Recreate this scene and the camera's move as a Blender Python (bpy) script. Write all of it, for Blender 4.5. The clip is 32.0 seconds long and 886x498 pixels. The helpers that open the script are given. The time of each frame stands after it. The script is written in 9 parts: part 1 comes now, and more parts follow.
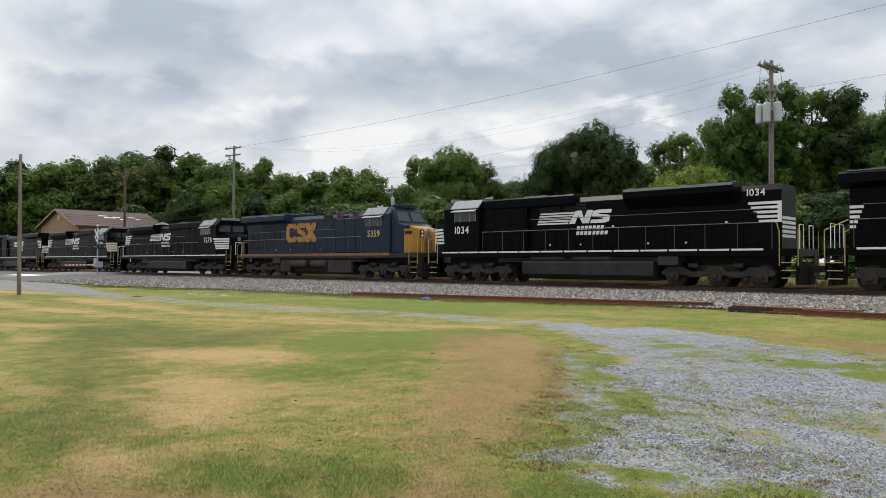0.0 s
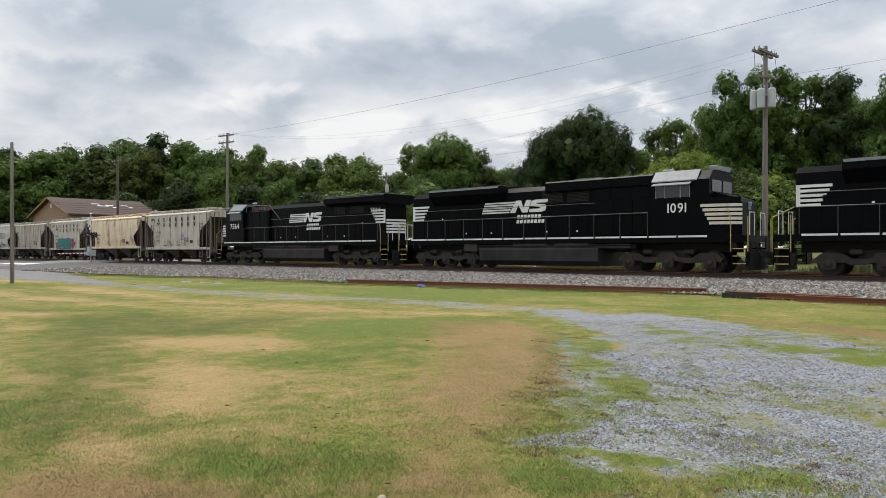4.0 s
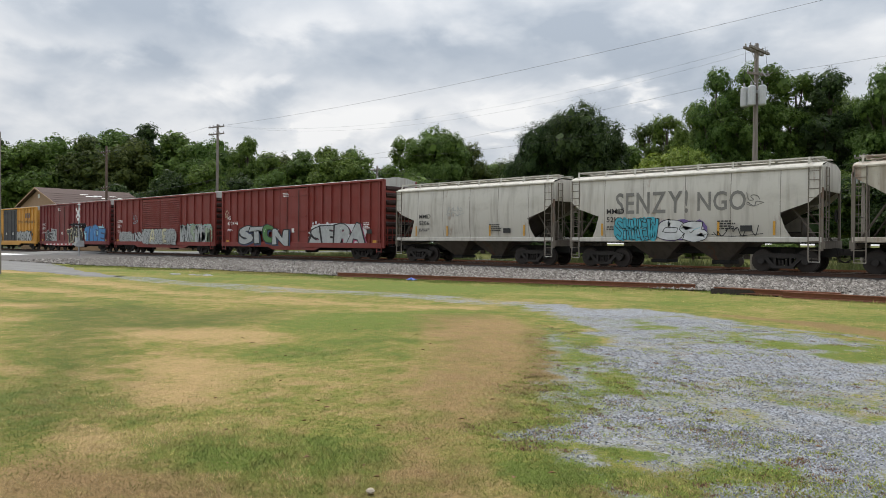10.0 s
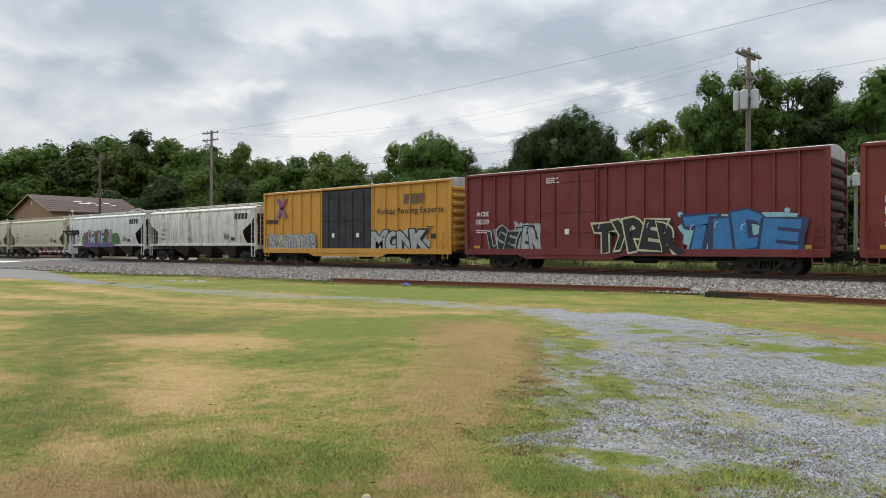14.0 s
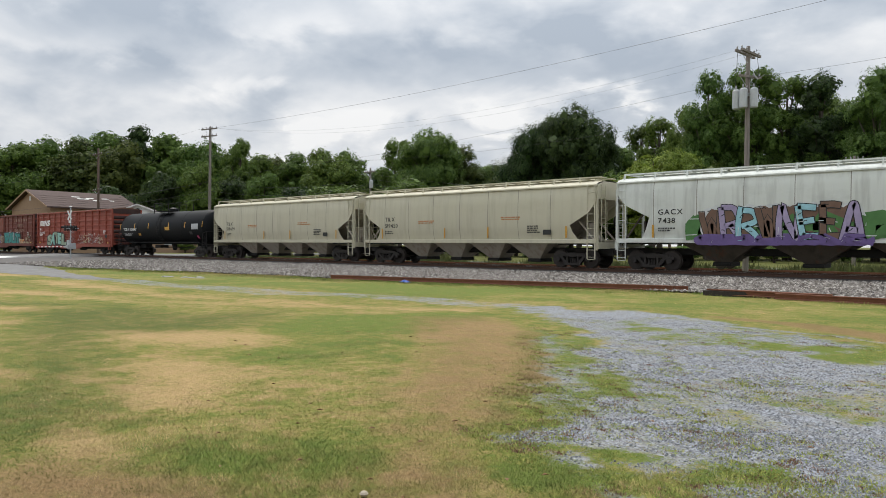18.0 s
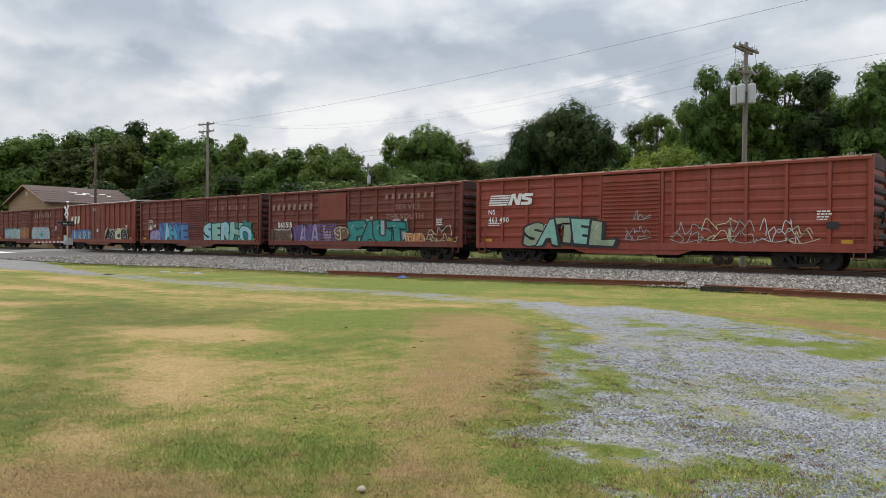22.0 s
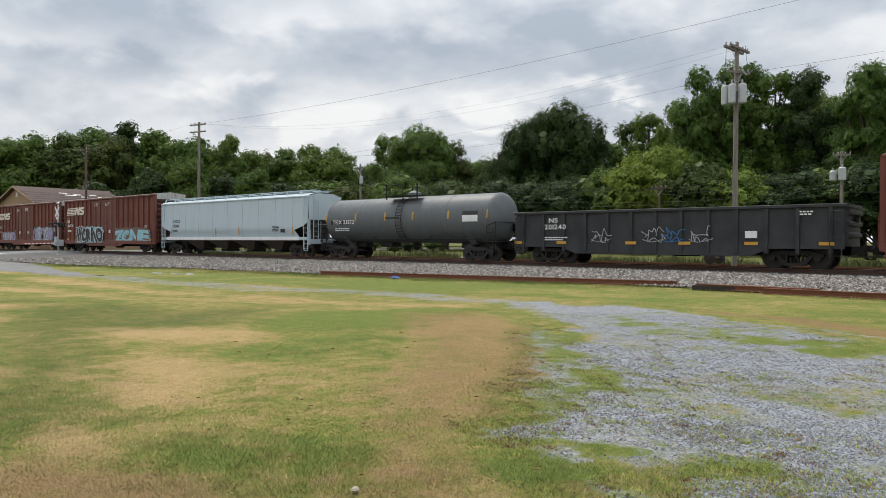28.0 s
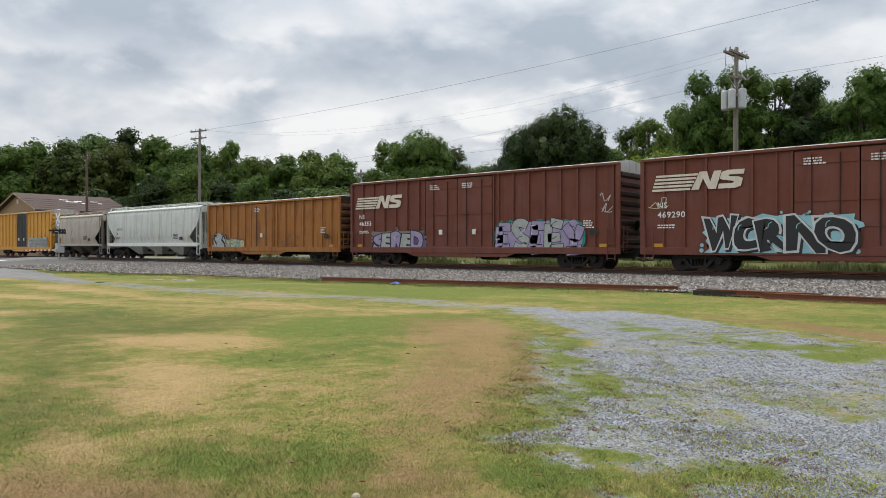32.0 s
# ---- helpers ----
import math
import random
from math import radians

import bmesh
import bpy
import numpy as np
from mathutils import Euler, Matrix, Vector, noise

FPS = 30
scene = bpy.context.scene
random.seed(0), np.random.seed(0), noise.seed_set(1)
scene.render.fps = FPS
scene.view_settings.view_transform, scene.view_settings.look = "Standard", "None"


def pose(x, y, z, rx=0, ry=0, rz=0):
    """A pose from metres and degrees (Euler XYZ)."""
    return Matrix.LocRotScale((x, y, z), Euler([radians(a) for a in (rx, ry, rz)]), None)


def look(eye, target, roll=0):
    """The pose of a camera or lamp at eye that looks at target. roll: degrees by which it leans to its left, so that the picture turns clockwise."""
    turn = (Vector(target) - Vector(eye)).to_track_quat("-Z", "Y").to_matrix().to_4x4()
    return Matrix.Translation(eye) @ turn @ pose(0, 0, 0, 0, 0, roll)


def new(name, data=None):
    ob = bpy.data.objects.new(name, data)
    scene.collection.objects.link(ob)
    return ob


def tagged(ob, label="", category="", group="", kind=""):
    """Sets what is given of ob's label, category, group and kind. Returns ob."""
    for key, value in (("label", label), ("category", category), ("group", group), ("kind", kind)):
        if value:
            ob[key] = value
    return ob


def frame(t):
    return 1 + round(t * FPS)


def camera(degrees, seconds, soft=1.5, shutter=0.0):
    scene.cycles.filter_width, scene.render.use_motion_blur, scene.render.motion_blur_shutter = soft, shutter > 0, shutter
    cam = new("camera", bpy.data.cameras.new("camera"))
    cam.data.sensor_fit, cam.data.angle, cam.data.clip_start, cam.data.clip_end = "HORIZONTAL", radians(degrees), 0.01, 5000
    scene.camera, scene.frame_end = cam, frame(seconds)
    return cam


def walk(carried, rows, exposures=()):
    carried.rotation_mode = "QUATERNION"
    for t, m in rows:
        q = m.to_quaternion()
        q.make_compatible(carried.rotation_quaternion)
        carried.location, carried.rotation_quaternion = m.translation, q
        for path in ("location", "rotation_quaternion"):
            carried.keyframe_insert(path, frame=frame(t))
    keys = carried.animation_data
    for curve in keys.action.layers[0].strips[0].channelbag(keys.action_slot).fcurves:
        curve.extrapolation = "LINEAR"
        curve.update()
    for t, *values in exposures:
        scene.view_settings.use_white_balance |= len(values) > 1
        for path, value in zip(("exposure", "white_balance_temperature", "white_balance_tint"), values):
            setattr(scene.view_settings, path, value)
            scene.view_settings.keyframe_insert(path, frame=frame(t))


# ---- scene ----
# ---- camera ----
EYE = (0.0, 0.0, 1.65)


def view(yaw, pitch, roll):
    """The hand-held camera turned by yaw degrees to the left of +y, pitch up and roll."""
    a, b = radians(yaw), radians(pitch)
    way = Vector((-math.sin(a) * math.cos(b), math.cos(a) * math.cos(b), math.sin(b)))
    return look(EYE, Vector(EYE) + way, roll)


cam = camera(63.986, 32.0, 0.55)
walk(cam, [
    (0.0, view(42.609, 1.027, 0.068)),
    (0.5, view(42.653, 1.085, 0.006)),
    (1.0, view(42.808, 0.912, 0.056)),
    (1.5, view(42.788, 0.600, 0.056)),
    (2.0, view(42.603, 0.292, 0.047)),
    (2.5, view(42.500, 0.053, 0.004)),
    (3.0, view(42.358, 0.013, -0.084)),
    (3.5, view(42.304, -0.023, -0.122)),
    (5.5, view(41.714, 0.110, -0.129)),
    (6.0, view(41.814, 0.074, -0.167)),
    (6.5, view(41.866, 0.086, -0.153)),
    (7.0, view(41.797, 0.130, -0.100)),
    (7.5, view(41.663, 0.097, 0.145)),
    (8.0, view(41.493, 0.020, 0.285)),
    (8.5, view(41.499, -0.052, 0.351)),
    (9.0, view(41.655, -0.188, 0.432)),
    (9.5, view(41.603, -0.334, 0.405)),
    (10.0, view(41.411, -0.503, 0.344)),
    (10.5, view(41.291, -0.549, 0.286)),
    (11.0, view(41.296, -0.486, 0.282)),
    (11.5, view(41.389, -0.468, 0.212)),
    (12.0, view(41.389, -0.379, 0.190)),
    (12.5, view(41.258, -0.270, 0.113)),
    (13.0, view(41.108, -0.211, 0.053)),
    (13.5, view(41.021, -0.142, 0.036)),
    (14.0, view(40.990, -0.097, 0.040)),
    (14.5, view(41.043, -0.132, 0.023)),
    (16.5, view(40.866, -0.312, 0.264)),
    (17.0, view(40.839, -0.354, 0.366)),
    (17.5, view(40.851, -0.318, 0.376)),
    (18.0, view(40.875, -0.324, 0.291)),
    (18.5, view(40.803, -0.409, 0.308)),
    (19.0, view(40.710, -0.547, 0.353)),
    (19.5, view(40.774, -0.657, 0.348)),
    (20.0, view(40.805, -0.829, 0.378)),
    (20.5, view(40.738, -1.016, 0.425)),
    (21.0, view(40.653, -1.065, 0.324)),
    (21.5, view(40.665, -0.895, 0.359)),
    (22.0, view(40.687, -0.671, 0.337)),
    (22.5, view(40.703, -0.569, 0.307)),
    (23.0, view(40.683, -0.633, 0.284)),
    (23.5, view(40.625, -0.810, 0.329)),
    (24.0, view(40.567, -0.935, 0.375)),
    (24.5, view(40.485, -0.899, 0.382)),
    (25.0, view(40.311, -0.880, 0.310)),
    (25.5, view(40.190, -0.817, 0.251)),
    (27.5, view(40.121, -0.673, 0.212)),
    (28.0, view(40.097, -0.666, 0.143)),
    (28.5, view(40.085, -0.595, 0.053)),
    (29.0, view(40.155, -0.481, -0.010)),
    (29.5, view(40.137, -0.371, -0.068)),
    (30.0, view(40.115, -0.192, -0.014)),
    (30.5, view(40.161, -0.044, 0.031)),
    (31.0, view(40.211, -0.050, -0.001)),
    (31.5, view(40.201, -0.161, 0.019)),
    (32.0, view(40.144, -0.210, -0.004)),
])

# ---- world and sun ----
def make_world():
    w = bpy.data.worlds.new("sky")
    w.use_nodes = True
    nt = w.node_tree
    nt.nodes.clear()
    N, Lk = nt.nodes.new, nt.links.new

    def math_node(op, a, b=None):
        n = N("ShaderNodeMath")
        n.operation = op
        for k, v in enumerate((a, b)):
            if v is None:
                continue
            if isinstance(v, (int, float)):
                n.inputs[k].default_value = v
            else:
                Lk(v, n.inputs[k])
        return n.outputs[0]

    out, bg = N("ShaderNodeOutputWorld"), N("ShaderNodeBackground")
    tc, sep = N("ShaderNodeTexCoord"), N("ShaderNodeSeparateXYZ")
    Lk(tc.outputs["Generated"], sep.inputs[0])
    up = math_node("MAXIMUM", sep.outputs[2], 0.0)
    comb = N("ShaderNodeCombineXYZ")

    def cloud(scale, detail, seed):
        n = N("ShaderNodeTexNoise")
        n.noise_dimensions = "3D"
        mp = N("ShaderNodeMapping")
        mp.inputs["Location"].default_value = (seed, seed * 0.7, seed * 1.3)
        Lk(comb.outputs[0], mp.inputs[0])
        Lk(mp.outputs[0], n.inputs["Vector"])
        n.inputs["Scale"].default_value, n.inputs["Detail"].default_value, n.inputs["Roughness"].default_value = scale, detail, 0.52
        n.inputs["Distortion"].default_value = 0.25
        return n.outputs["Fac"]

    # the layer is seen ever more edge-on towards the horizon
    flat = math_node("DIVIDE", 1.0, math_node("ADD", up, 0.42))
    Lk(math_node("MULTIPLY", sep.outputs[0], flat), comb.inputs[0])
    Lk(math_node("MULTIPLY", sep.outputs[1], flat), comb.inputs[1])
    Lk(math_node("MULTIPLY", up, 1.2), comb.inputs[2])
    big, fine, rag = cloud(2.0, 5.0, 2.7), cloud(5.2, 8.0, 8.4), cloud(11.0, 5.0, 5.1)
    mixd = math_node("ADD", math_node("MULTIPLY", big, 0.58), math_node("MULTIPLY", fine, 0.42))
    # the cloud thins towards the horizon
    thin = math_node("MULTIPLY", math_node("MAXIMUM", math_node("SUBTRACT", 0.24, up), 0.0), 0.50)
    mixd = math_node("ADD", mixd, thin)
    # single banks: azimuth to the left of +y and elevation in degrees, their half sizes, how much thinner the layer is there
    az = math_node("MULTIPLY", math_node("ARCTAN2", math_node("MULTIPLY", sep.outputs[0], -1.0), sep.outputs[1]), 57.3)
    el = math_node("MULTIPLY", math_node("ARCSINE", sep.outputs[2]), 57.3)
    az = math_node("ADD", az, math_node("MULTIPLY", math_node("SUBTRACT", rag, 0.5), 9.0))
    el = math_node("ADD", el, math_node("MULTIPLY", math_node("SUBTRACT", fine, 0.5), 8.0))
    for a0, e0, wa, we, amp in BANKS:
        da = math_node("POWER", math_node("ABSOLUTE", math_node("DIVIDE", math_node("SUBTRACT", az, a0), wa)), 2.0)
        de = math_node("POWER", math_node("ABSOLUTE", math_node("DIVIDE", math_node("SUBTRACT", el, e0), we)), 2.0)
        g = math_node("POWER", 2.718, math_node("MULTIPLY", math_node("ADD", da, de), -1.0))
        mixd = math_node("ADD", mixd, math_node("MULTIPLY", g, amp))
    shade = N("ShaderNodeValToRGB")
    e = shade.color_ramp.elements
    e[0].position, e[0].color = 0.37, (0.40, 0.455, 0.53, 1)
    e[1].position, e[1].color = 0.66, (0.86, 0.865, 0.87, 1)
    m = shade.color_ramp.elements.new(0.465)
    m.color = (0.53, 0.575, 0.635, 1)
    m = shade.color_ramp.elements.new(0.55)
    m.color = (0.69, 0.715, 0.75, 1)
    Lk(mixd, shade.inputs[0])
    # a higher layer overhead is brighter, as under any closed sky
    lift = math_node("ADD", math_node("MULTIPLY", math_node("POWER", up, 2.0), ZENITH), 1.0)
    sky = N("ShaderNodeTexSky")
    sky.sky_type = "NISHITA"
    sky.sun_disc = False
    sky.sun_elevation, sky.sun_rotation = radians(SUN_UP), radians(SUN_TURN)
    veil = N("ShaderNodeMix")
    veil.data_type = "RGBA"
    hole = N("ShaderNodeValToRGB")
    hole.color_ramp.elements[0].position, hole.color_ramp.elements[0].color = 0.80, (1, 1, 1, 1)
    hole.color_ramp.elements[1].position, hole.color_ramp.elements[1].color = 0.88, (0, 0, 0, 1)
    Lk(fine, hole.inputs[0])
    Lk(hole.outputs[0], veil.inputs[0])
    tone = N("ShaderNodeVectorMath")
    tone.operation = "SCALE"
    Lk(sky.outputs[0], tone.inputs[0])
    tone.inputs["Scale"].default_value = 0.10
    Lk(tone.outputs[0], veil.inputs[6])
    Lk(shade.outputs[0], veil.inputs[7])
    Lk(veil.outputs[2], bg.inputs[0])
    Lk(math_node("MULTIPLY", lift, SKY), bg.inputs[1])
    Lk(bg.outputs[0], out.inputs[0])
    scene.world = w


BANKS = [(57.0, 12.3, 3.2, 1.3, 0.20), (45.0, 10.3, 9.0, 1.5, 0.13), (36.0, 11.8, 5.0, 0.9, 0.14), (29.6, 12.6, 2.6, 0.8, 0.18), (26.0, 11.4, 1.8, 0.5, 0.20), (51.7, 9.2, 1.4, 0.7, 0.16), (36.6, 9.0, 1.3, 0.7, 0.18),
         (37.5, 9.8, 3.0, 0.7, -0.10), (26.0, 15.0, 7.0, 2.2, -0.10), (66.0, 16.8, 7.0, 1.5, -0.09), (60.0, 13.0, 9.0, 0.9, -0.06), (52.0, 17.5, 9.0, 1.2, 0.07), (70.0, 14.0, 4.0, 1.0, 0.07), (40.0, 15.5, 8.0, 1.5, -0.05), (13.0, 14.0, 8.0, 5.0, -0.08)]
SKY, ZENITH = 0.92, 1.9
SUN_UP, SUN_TURN = 58.0, 293.0
make_world()
sun = new("sun", bpy.data.lights.new("sun", "SUN"))
sun.data.energy, sun.data.angle, sun.data.color = 2.0, radians(13), (1.0, 0.93, 0.82)
# the sun stands high over the far end of the train, behind thin cloud
sun.matrix_world = look((-29, 12, 50), (0, 0, 0))
scene.view_settings.exposure = 0.12

# ---- materials ----
def material(name):
    m = bpy.data.materials.new(name)
    m.use_nodes = True
    nt = m.node_tree
    return m, nt, nt.nodes["Principled BSDF"]


def noise_of(nt, scale, detail=4.0, stretch=(1, 1, 1), rough=0.55):
    tc, mp, n = nt.nodes.new("ShaderNodeTexCoord"), nt.nodes.new("ShaderNodeMapping"), nt.nodes.new("ShaderNodeTexNoise")
    mp.inputs["Scale"].default_value = stretch
    nt.links.new(tc.outputs["Object"], mp.inputs[0])
    nt.links.new(mp.outputs[0], n.inputs["Vector"])
    n.inputs["Scale"].default_value, n.inputs["Detail"].default_value, n.inputs["Roughness"].default_value = scale, detail, rough
    return n.outputs["Fac"]


def ramp(nt, fac, lo, hi, a=(0, 0, 0, 1), b=(1, 1, 1, 1)):
    r = nt.nodes.new("ShaderNodeValToRGB")
    r.color_ramp.elements[0].position, r.color_ramp.elements[0].color = lo, a
    r.color_ramp.elements[1].position, r.color_ramp.elements[1].color = hi, b
    nt.links.new(fac, r.inputs[0])
    return r.outputs[0]


def mix(nt, fac, a, b, mode="MIX"):
    m = nt.nodes.new("ShaderNodeMix")
    m.data_type, m.blend_type = "RGBA", mode
    for sock, v in ((m.inputs[0], fac), (m.inputs[6], a), (m.inputs[7], b)):
        if isinstance(v, (int, float)):
            sock.default_value = v
        elif isinstance(v, tuple):
            sock.default_value = (*v[:3], 1)
        else:
            nt.links.new(v, sock)
    return m.outputs[2]


def scaled(nt, value, k):
    n = nt.nodes.new("ShaderNodeMath")
    n.operation = "MULTIPLY"
    n.inputs[1].default_value = k
    nt.links.new(value, n.inputs[0])
    return n.outputs[0]


def bump(nt, bsdf, height, strength=0.3, distance=0.01):
    b = nt.nodes.new("ShaderNodeBump")
    b.inputs["Strength"].default_value, b.inputs["Distance"].default_value = strength, distance
    nt.links.new(height, b.inputs["Height"])
    nt.links.new(b.outputs[0], bsdf.inputs["Normal"])


def paint(name, col, rough=0.5, grime=0.45, dirt=(0.09, 0.075, 0.06), rust=0.0, fade=0.25, metal=0.0, shine=0.3):
    """Weathered vehicle paint: faded clouds, streaks that run down, specks of rust."""
    m, nt, b = material(name)
    pale = tuple(min(1.0, c * 0.75 + 0.10) for c in col)
    c = mix(nt, scaled(nt, ramp(nt, noise_of(nt, 0.9, 5), 0.35, 0.75), fade), col, pale)
    streak = ramp(nt, noise_of(nt, 2.2, 5, (1.6, 1.6, 0.16)), 0.48, 0.72)
    c = mix(nt, scaled(nt, streak, grime), c, dirt)
    blot = ramp(nt, noise_of(nt, 0.7, 7, (1, 1, 1.5), 0.65), 0.52, 0.74)
    c = mix(nt, scaled(nt, blot, grime * 0.6), c, dirt)
    if rust > 0:
        spots = ramp(nt, noise_of(nt, 1.15, 8, (1.0, 1.0, 0.35), 0.68), 0.64 - 0.10 * rust, 0.72)
        c = mix(nt, scaled(nt, spots, min(1.0, 0.5 + rust * 0.5)), c, (0.16, 0.055, 0.02))
    nt.links.new(c, b.inputs["Base Color"])
    b.inputs["Roughness"].default_value, b.inputs["Metallic"].default_value = rough, metal
    b.inputs["Specular IOR Level"].default_value = shine
    bump(nt, b, noise_of(nt, 6.0, 3), 0.12, 0.01)
    return m


def plain(name, col, rough=0.6, metal=0.0, vary=0.25, scale=9.0):
    m, nt, b = material(name)
    c = mix(nt, scaled(nt, ramp(nt, noise_of(nt, scale, 5), 0.3, 0.75), vary), col, tuple(x * 0.45 for x in col))
    nt.links.new(c, b.inputs["Base Color"])
    b.inputs["Roughness"].default_value, b.inputs["Metallic"].default_value = rough, metal
    bump(nt, b, noise_of(nt, scale * 4, 3), 0.15, 0.005)
    return m


def wood(name, col, rough=0.85):
    m, nt, b = material(name)
    g = noise_of(nt, 14, 6, (1, 1, 0.05))
    c = mix(nt, ramp(nt, g, 0.35, 0.7), col, tuple(x * 0.45 for x in col))
    nt.links.new(c, b.inputs["Base Color"])
    b.inputs["Roughness"].default_value = rough
    bump(nt, b, g, 0.4, 0.01)
    return m


def stones(name, cols, scale=0.0):
    """Loose stones, each of its own shade."""
    m, nt, b = material(name)
    geo = nt.nodes.new("ShaderNodeNewGeometry")
    r = nt.nodes.new("ShaderNodeValToRGB")
    r.color_ramp.interpolation = "LINEAR"
    els = r.color_ramp.elements
    els[0].color, els[1].color = (*cols[0], 1), (*cols[-1], 1)
    for k, c in enumerate(cols[1:-1]):
        els.new((k + 1) / (len(cols) - 1)).color = (*c, 1)
    nt.links.new(geo.outputs["Random Per Island"], r.inputs[0])
    c = mix(nt, scaled(nt, noise_of(nt, 30, 3), 0.3), r.outputs[0], (0.05, 0.045, 0.04))
    nt.links.new(c, b.inputs["Base Color"])
    b.inputs["Roughness"].default_value = 0.9
    return m


def leaves(name, dark, light, rough=0.55):
    m, nt, b = material(name)
    geo, oi = nt.nodes.new("ShaderNodeNewGeometry"), nt.nodes.new("ShaderNodeObjectInfo")
    c = mix(nt, ramp(nt, geo.outputs["Random Per Island"], -0.6, 1.6), dark, light)
    warm = mix(nt, oi.outputs["Random"], (0.85, 0.95, 0.8), (1.2, 1.1, 0.9))
    c = mix(nt, 1.0, c, warm, "MULTIPLY")
    nt.links.new(c, b.inputs["Base Color"])
    b.inputs["Roughness"].default_value = rough
    b.inputs["Specular IOR Level"].default_value = 0.25
    tr = nt.nodes.new("ShaderNodeBsdfTranslucent")
    nt.links.new(c, tr.inputs[0])
    ms = nt.nodes.new("ShaderNodeMixShader")
    ms.inputs[0].default_value = 0.36
    nt.links.new(b.outputs[0], ms.inputs[1])
    nt.links.new(tr.outputs[0], ms.inputs[2])
    nt.links.new(ms.outputs[0], nt.nodes["Material Output"].inputs[0])
    return m


BLACK = paint("black_loco_paint", (0.0032, 0.0036, 0.0048), 0.30, 0.28, (0.009, 0.008, 0.007), fade=0.008, shine=0.04)
LOCO_GRIME = paint("running_gear_grime", (0.026, 0.021, 0.018), 0.8, 0.5, (0.060, 0.043, 0.032))
TANK_BLACK = paint("fuel_tank_black", (0.012, 0.011, 0.011), 0.55, 0.4, (0.045, 0.034, 0.027))
LOCO_BLUE = paint("dark_blue_loco_paint", (0.010, 0.022, 0.042), 0.40, 0.4, (0.026, 0.026, 0.025), fade=0.04, shine=0.15)
LOCO_BAND = paint("grimy_gold_band", (0.24, 0.105, 0.03), 0.6, 0.6, (0.07, 0.04, 0.025))
CREAM_GOLD = paint("pale_gold_lettering", (0.55, 0.40, 0.14), 0.5, 0.3, (0.2, 0.14, 0.06))
LOCO_GOLD = paint("gold_loco_paint", (0.42, 0.20, 0.028), 0.45, 0.5, (0.10, 0.06, 0.03), fade=0.1)
LOCO_GREY = paint("grey_cab_roof", (0.22, 0.235, 0.25), 0.5, 0.35)
WHITE = paint("white_marking", (0.74, 0.74, 0.72), 0.5, 0.2, (0.30, 0.28, 0.25), fade=0.0)
CREAM_MARK = paint("cream_marking", (0.66, 0.60, 0.50), 0.55, 0.3, (0.28, 0.2, 0.14), fade=0.0)
FADED = paint("faded_marking", (0.30, 0.19, 0.14), 0.7, 0.4, (0.13, 0.05, 0.035), fade=0.2)
INK = plain("black_marking", (0.02, 0.02, 0.02), 0.6)
YELLOW = plain("safety_yellow", (0.56, 0.29, 0.03), 0.5, 0.0, 0.35)
HANDRAIL = plain("dark_handrail", (0.05, 0.05, 0.05), 0.5)
GREY_RAIL = plain("dusty_grey_handrail", (0.15, 0.15, 0.15), 0.5)
RED_GRILLE = plain("rusty_grille", (0.09, 0.03, 0.022), 0.8)
HAND_YELLOW = plain("yellow_handrail", (0.46, 0.35, 0.10), 0.55, 0.0, 0.45)
GLASS = plain("dark_cab_glass", (0.02, 0.025, 0.03), 0.08, 0.0, 0.1)
WHEEL = plain("worn_wheel_steel", (0.040, 0.032, 0.028), 0.6, 0.3, 0.4, 5)
TREAD = plain("bright_tread_steel", (0.35, 0.33, 0.31), 0.35, 0.9)
FRAME = plain("cast_truck_steel", (0.025, 0.021, 0.018), 0.8, 0.0, 0.5, 4)
UNDER = plain("underframe_black", (0.013, 0.012, 0.011), 0.85, 0.0, 0.4, 3)
RUSTY = paint("rusty_steel", (0.13, 0.060, 0.034), 0.9, 0.5, (0.05, 0.03, 0.02), fade=0.3)
GALV = paint("galvanised_roof", (0.42, 0.42, 0.40), 0.55, 0.45, (0.16, 0.10, 0.07), rust=0.4)
# streaky grime over a base darkened for the shade on the car ends
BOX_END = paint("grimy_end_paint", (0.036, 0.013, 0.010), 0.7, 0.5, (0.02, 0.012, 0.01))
SEAM = plain("dark_weld_seam", (0.24, 0.225, 0.195), 0.8)
BOX_RED = paint("red_boxcar_paint", (0.190, 0.030, 0.022), 0.55, 0.32, (0.085, 0.028, 0.02))
BOX_MAROON = paint("maroon_boxcar_paint", (0.165, 0.027, 0.026), 0.55, 0.30, (0.075, 0.025, 0.022))
BOX_BROWN = paint("brown_boxcar_paint", (0.152, 0.044, 0.027), 0.6, 0.38, (0.06, 0.025, 0.018))
BOX_OXIDE = paint("oxide_boxcar_paint", (0.152, 0.040, 0.026), 0.65, 0.42, (0.07, 0.027, 0.018), rust=0.25)
BOX_ORANGE = paint("orange_brown_boxcar_paint", (0.34, 0.135, 0.028), 0.6, 0.6, (0.10, 0.04, 0.015), rust=0.6)
BOX_KCS = paint("faded_red_boxcar_paint", (0.195, 0.046, 0.026), 0.6, 0.35, (0.09, 0.035, 0.02))
BOX_RUST = paint("rust_red_boxcar_paint", (0.250, 0.052, 0.030), 0.6, 0.34, (0.11, 0.035, 0.022), rust=0.15)
BOX_YELLOW = paint("yellow_boxcar_paint", (0.58, 0.29, 0.045), 0.55, 0.30, (0.26, 0.13, 0.04), rust=0.1)
DOOR_BLACK = paint("black_door_paint", (0.020, 0.022, 0.028), 0.5, 0.25, (0.06, 0.055, 0.05))
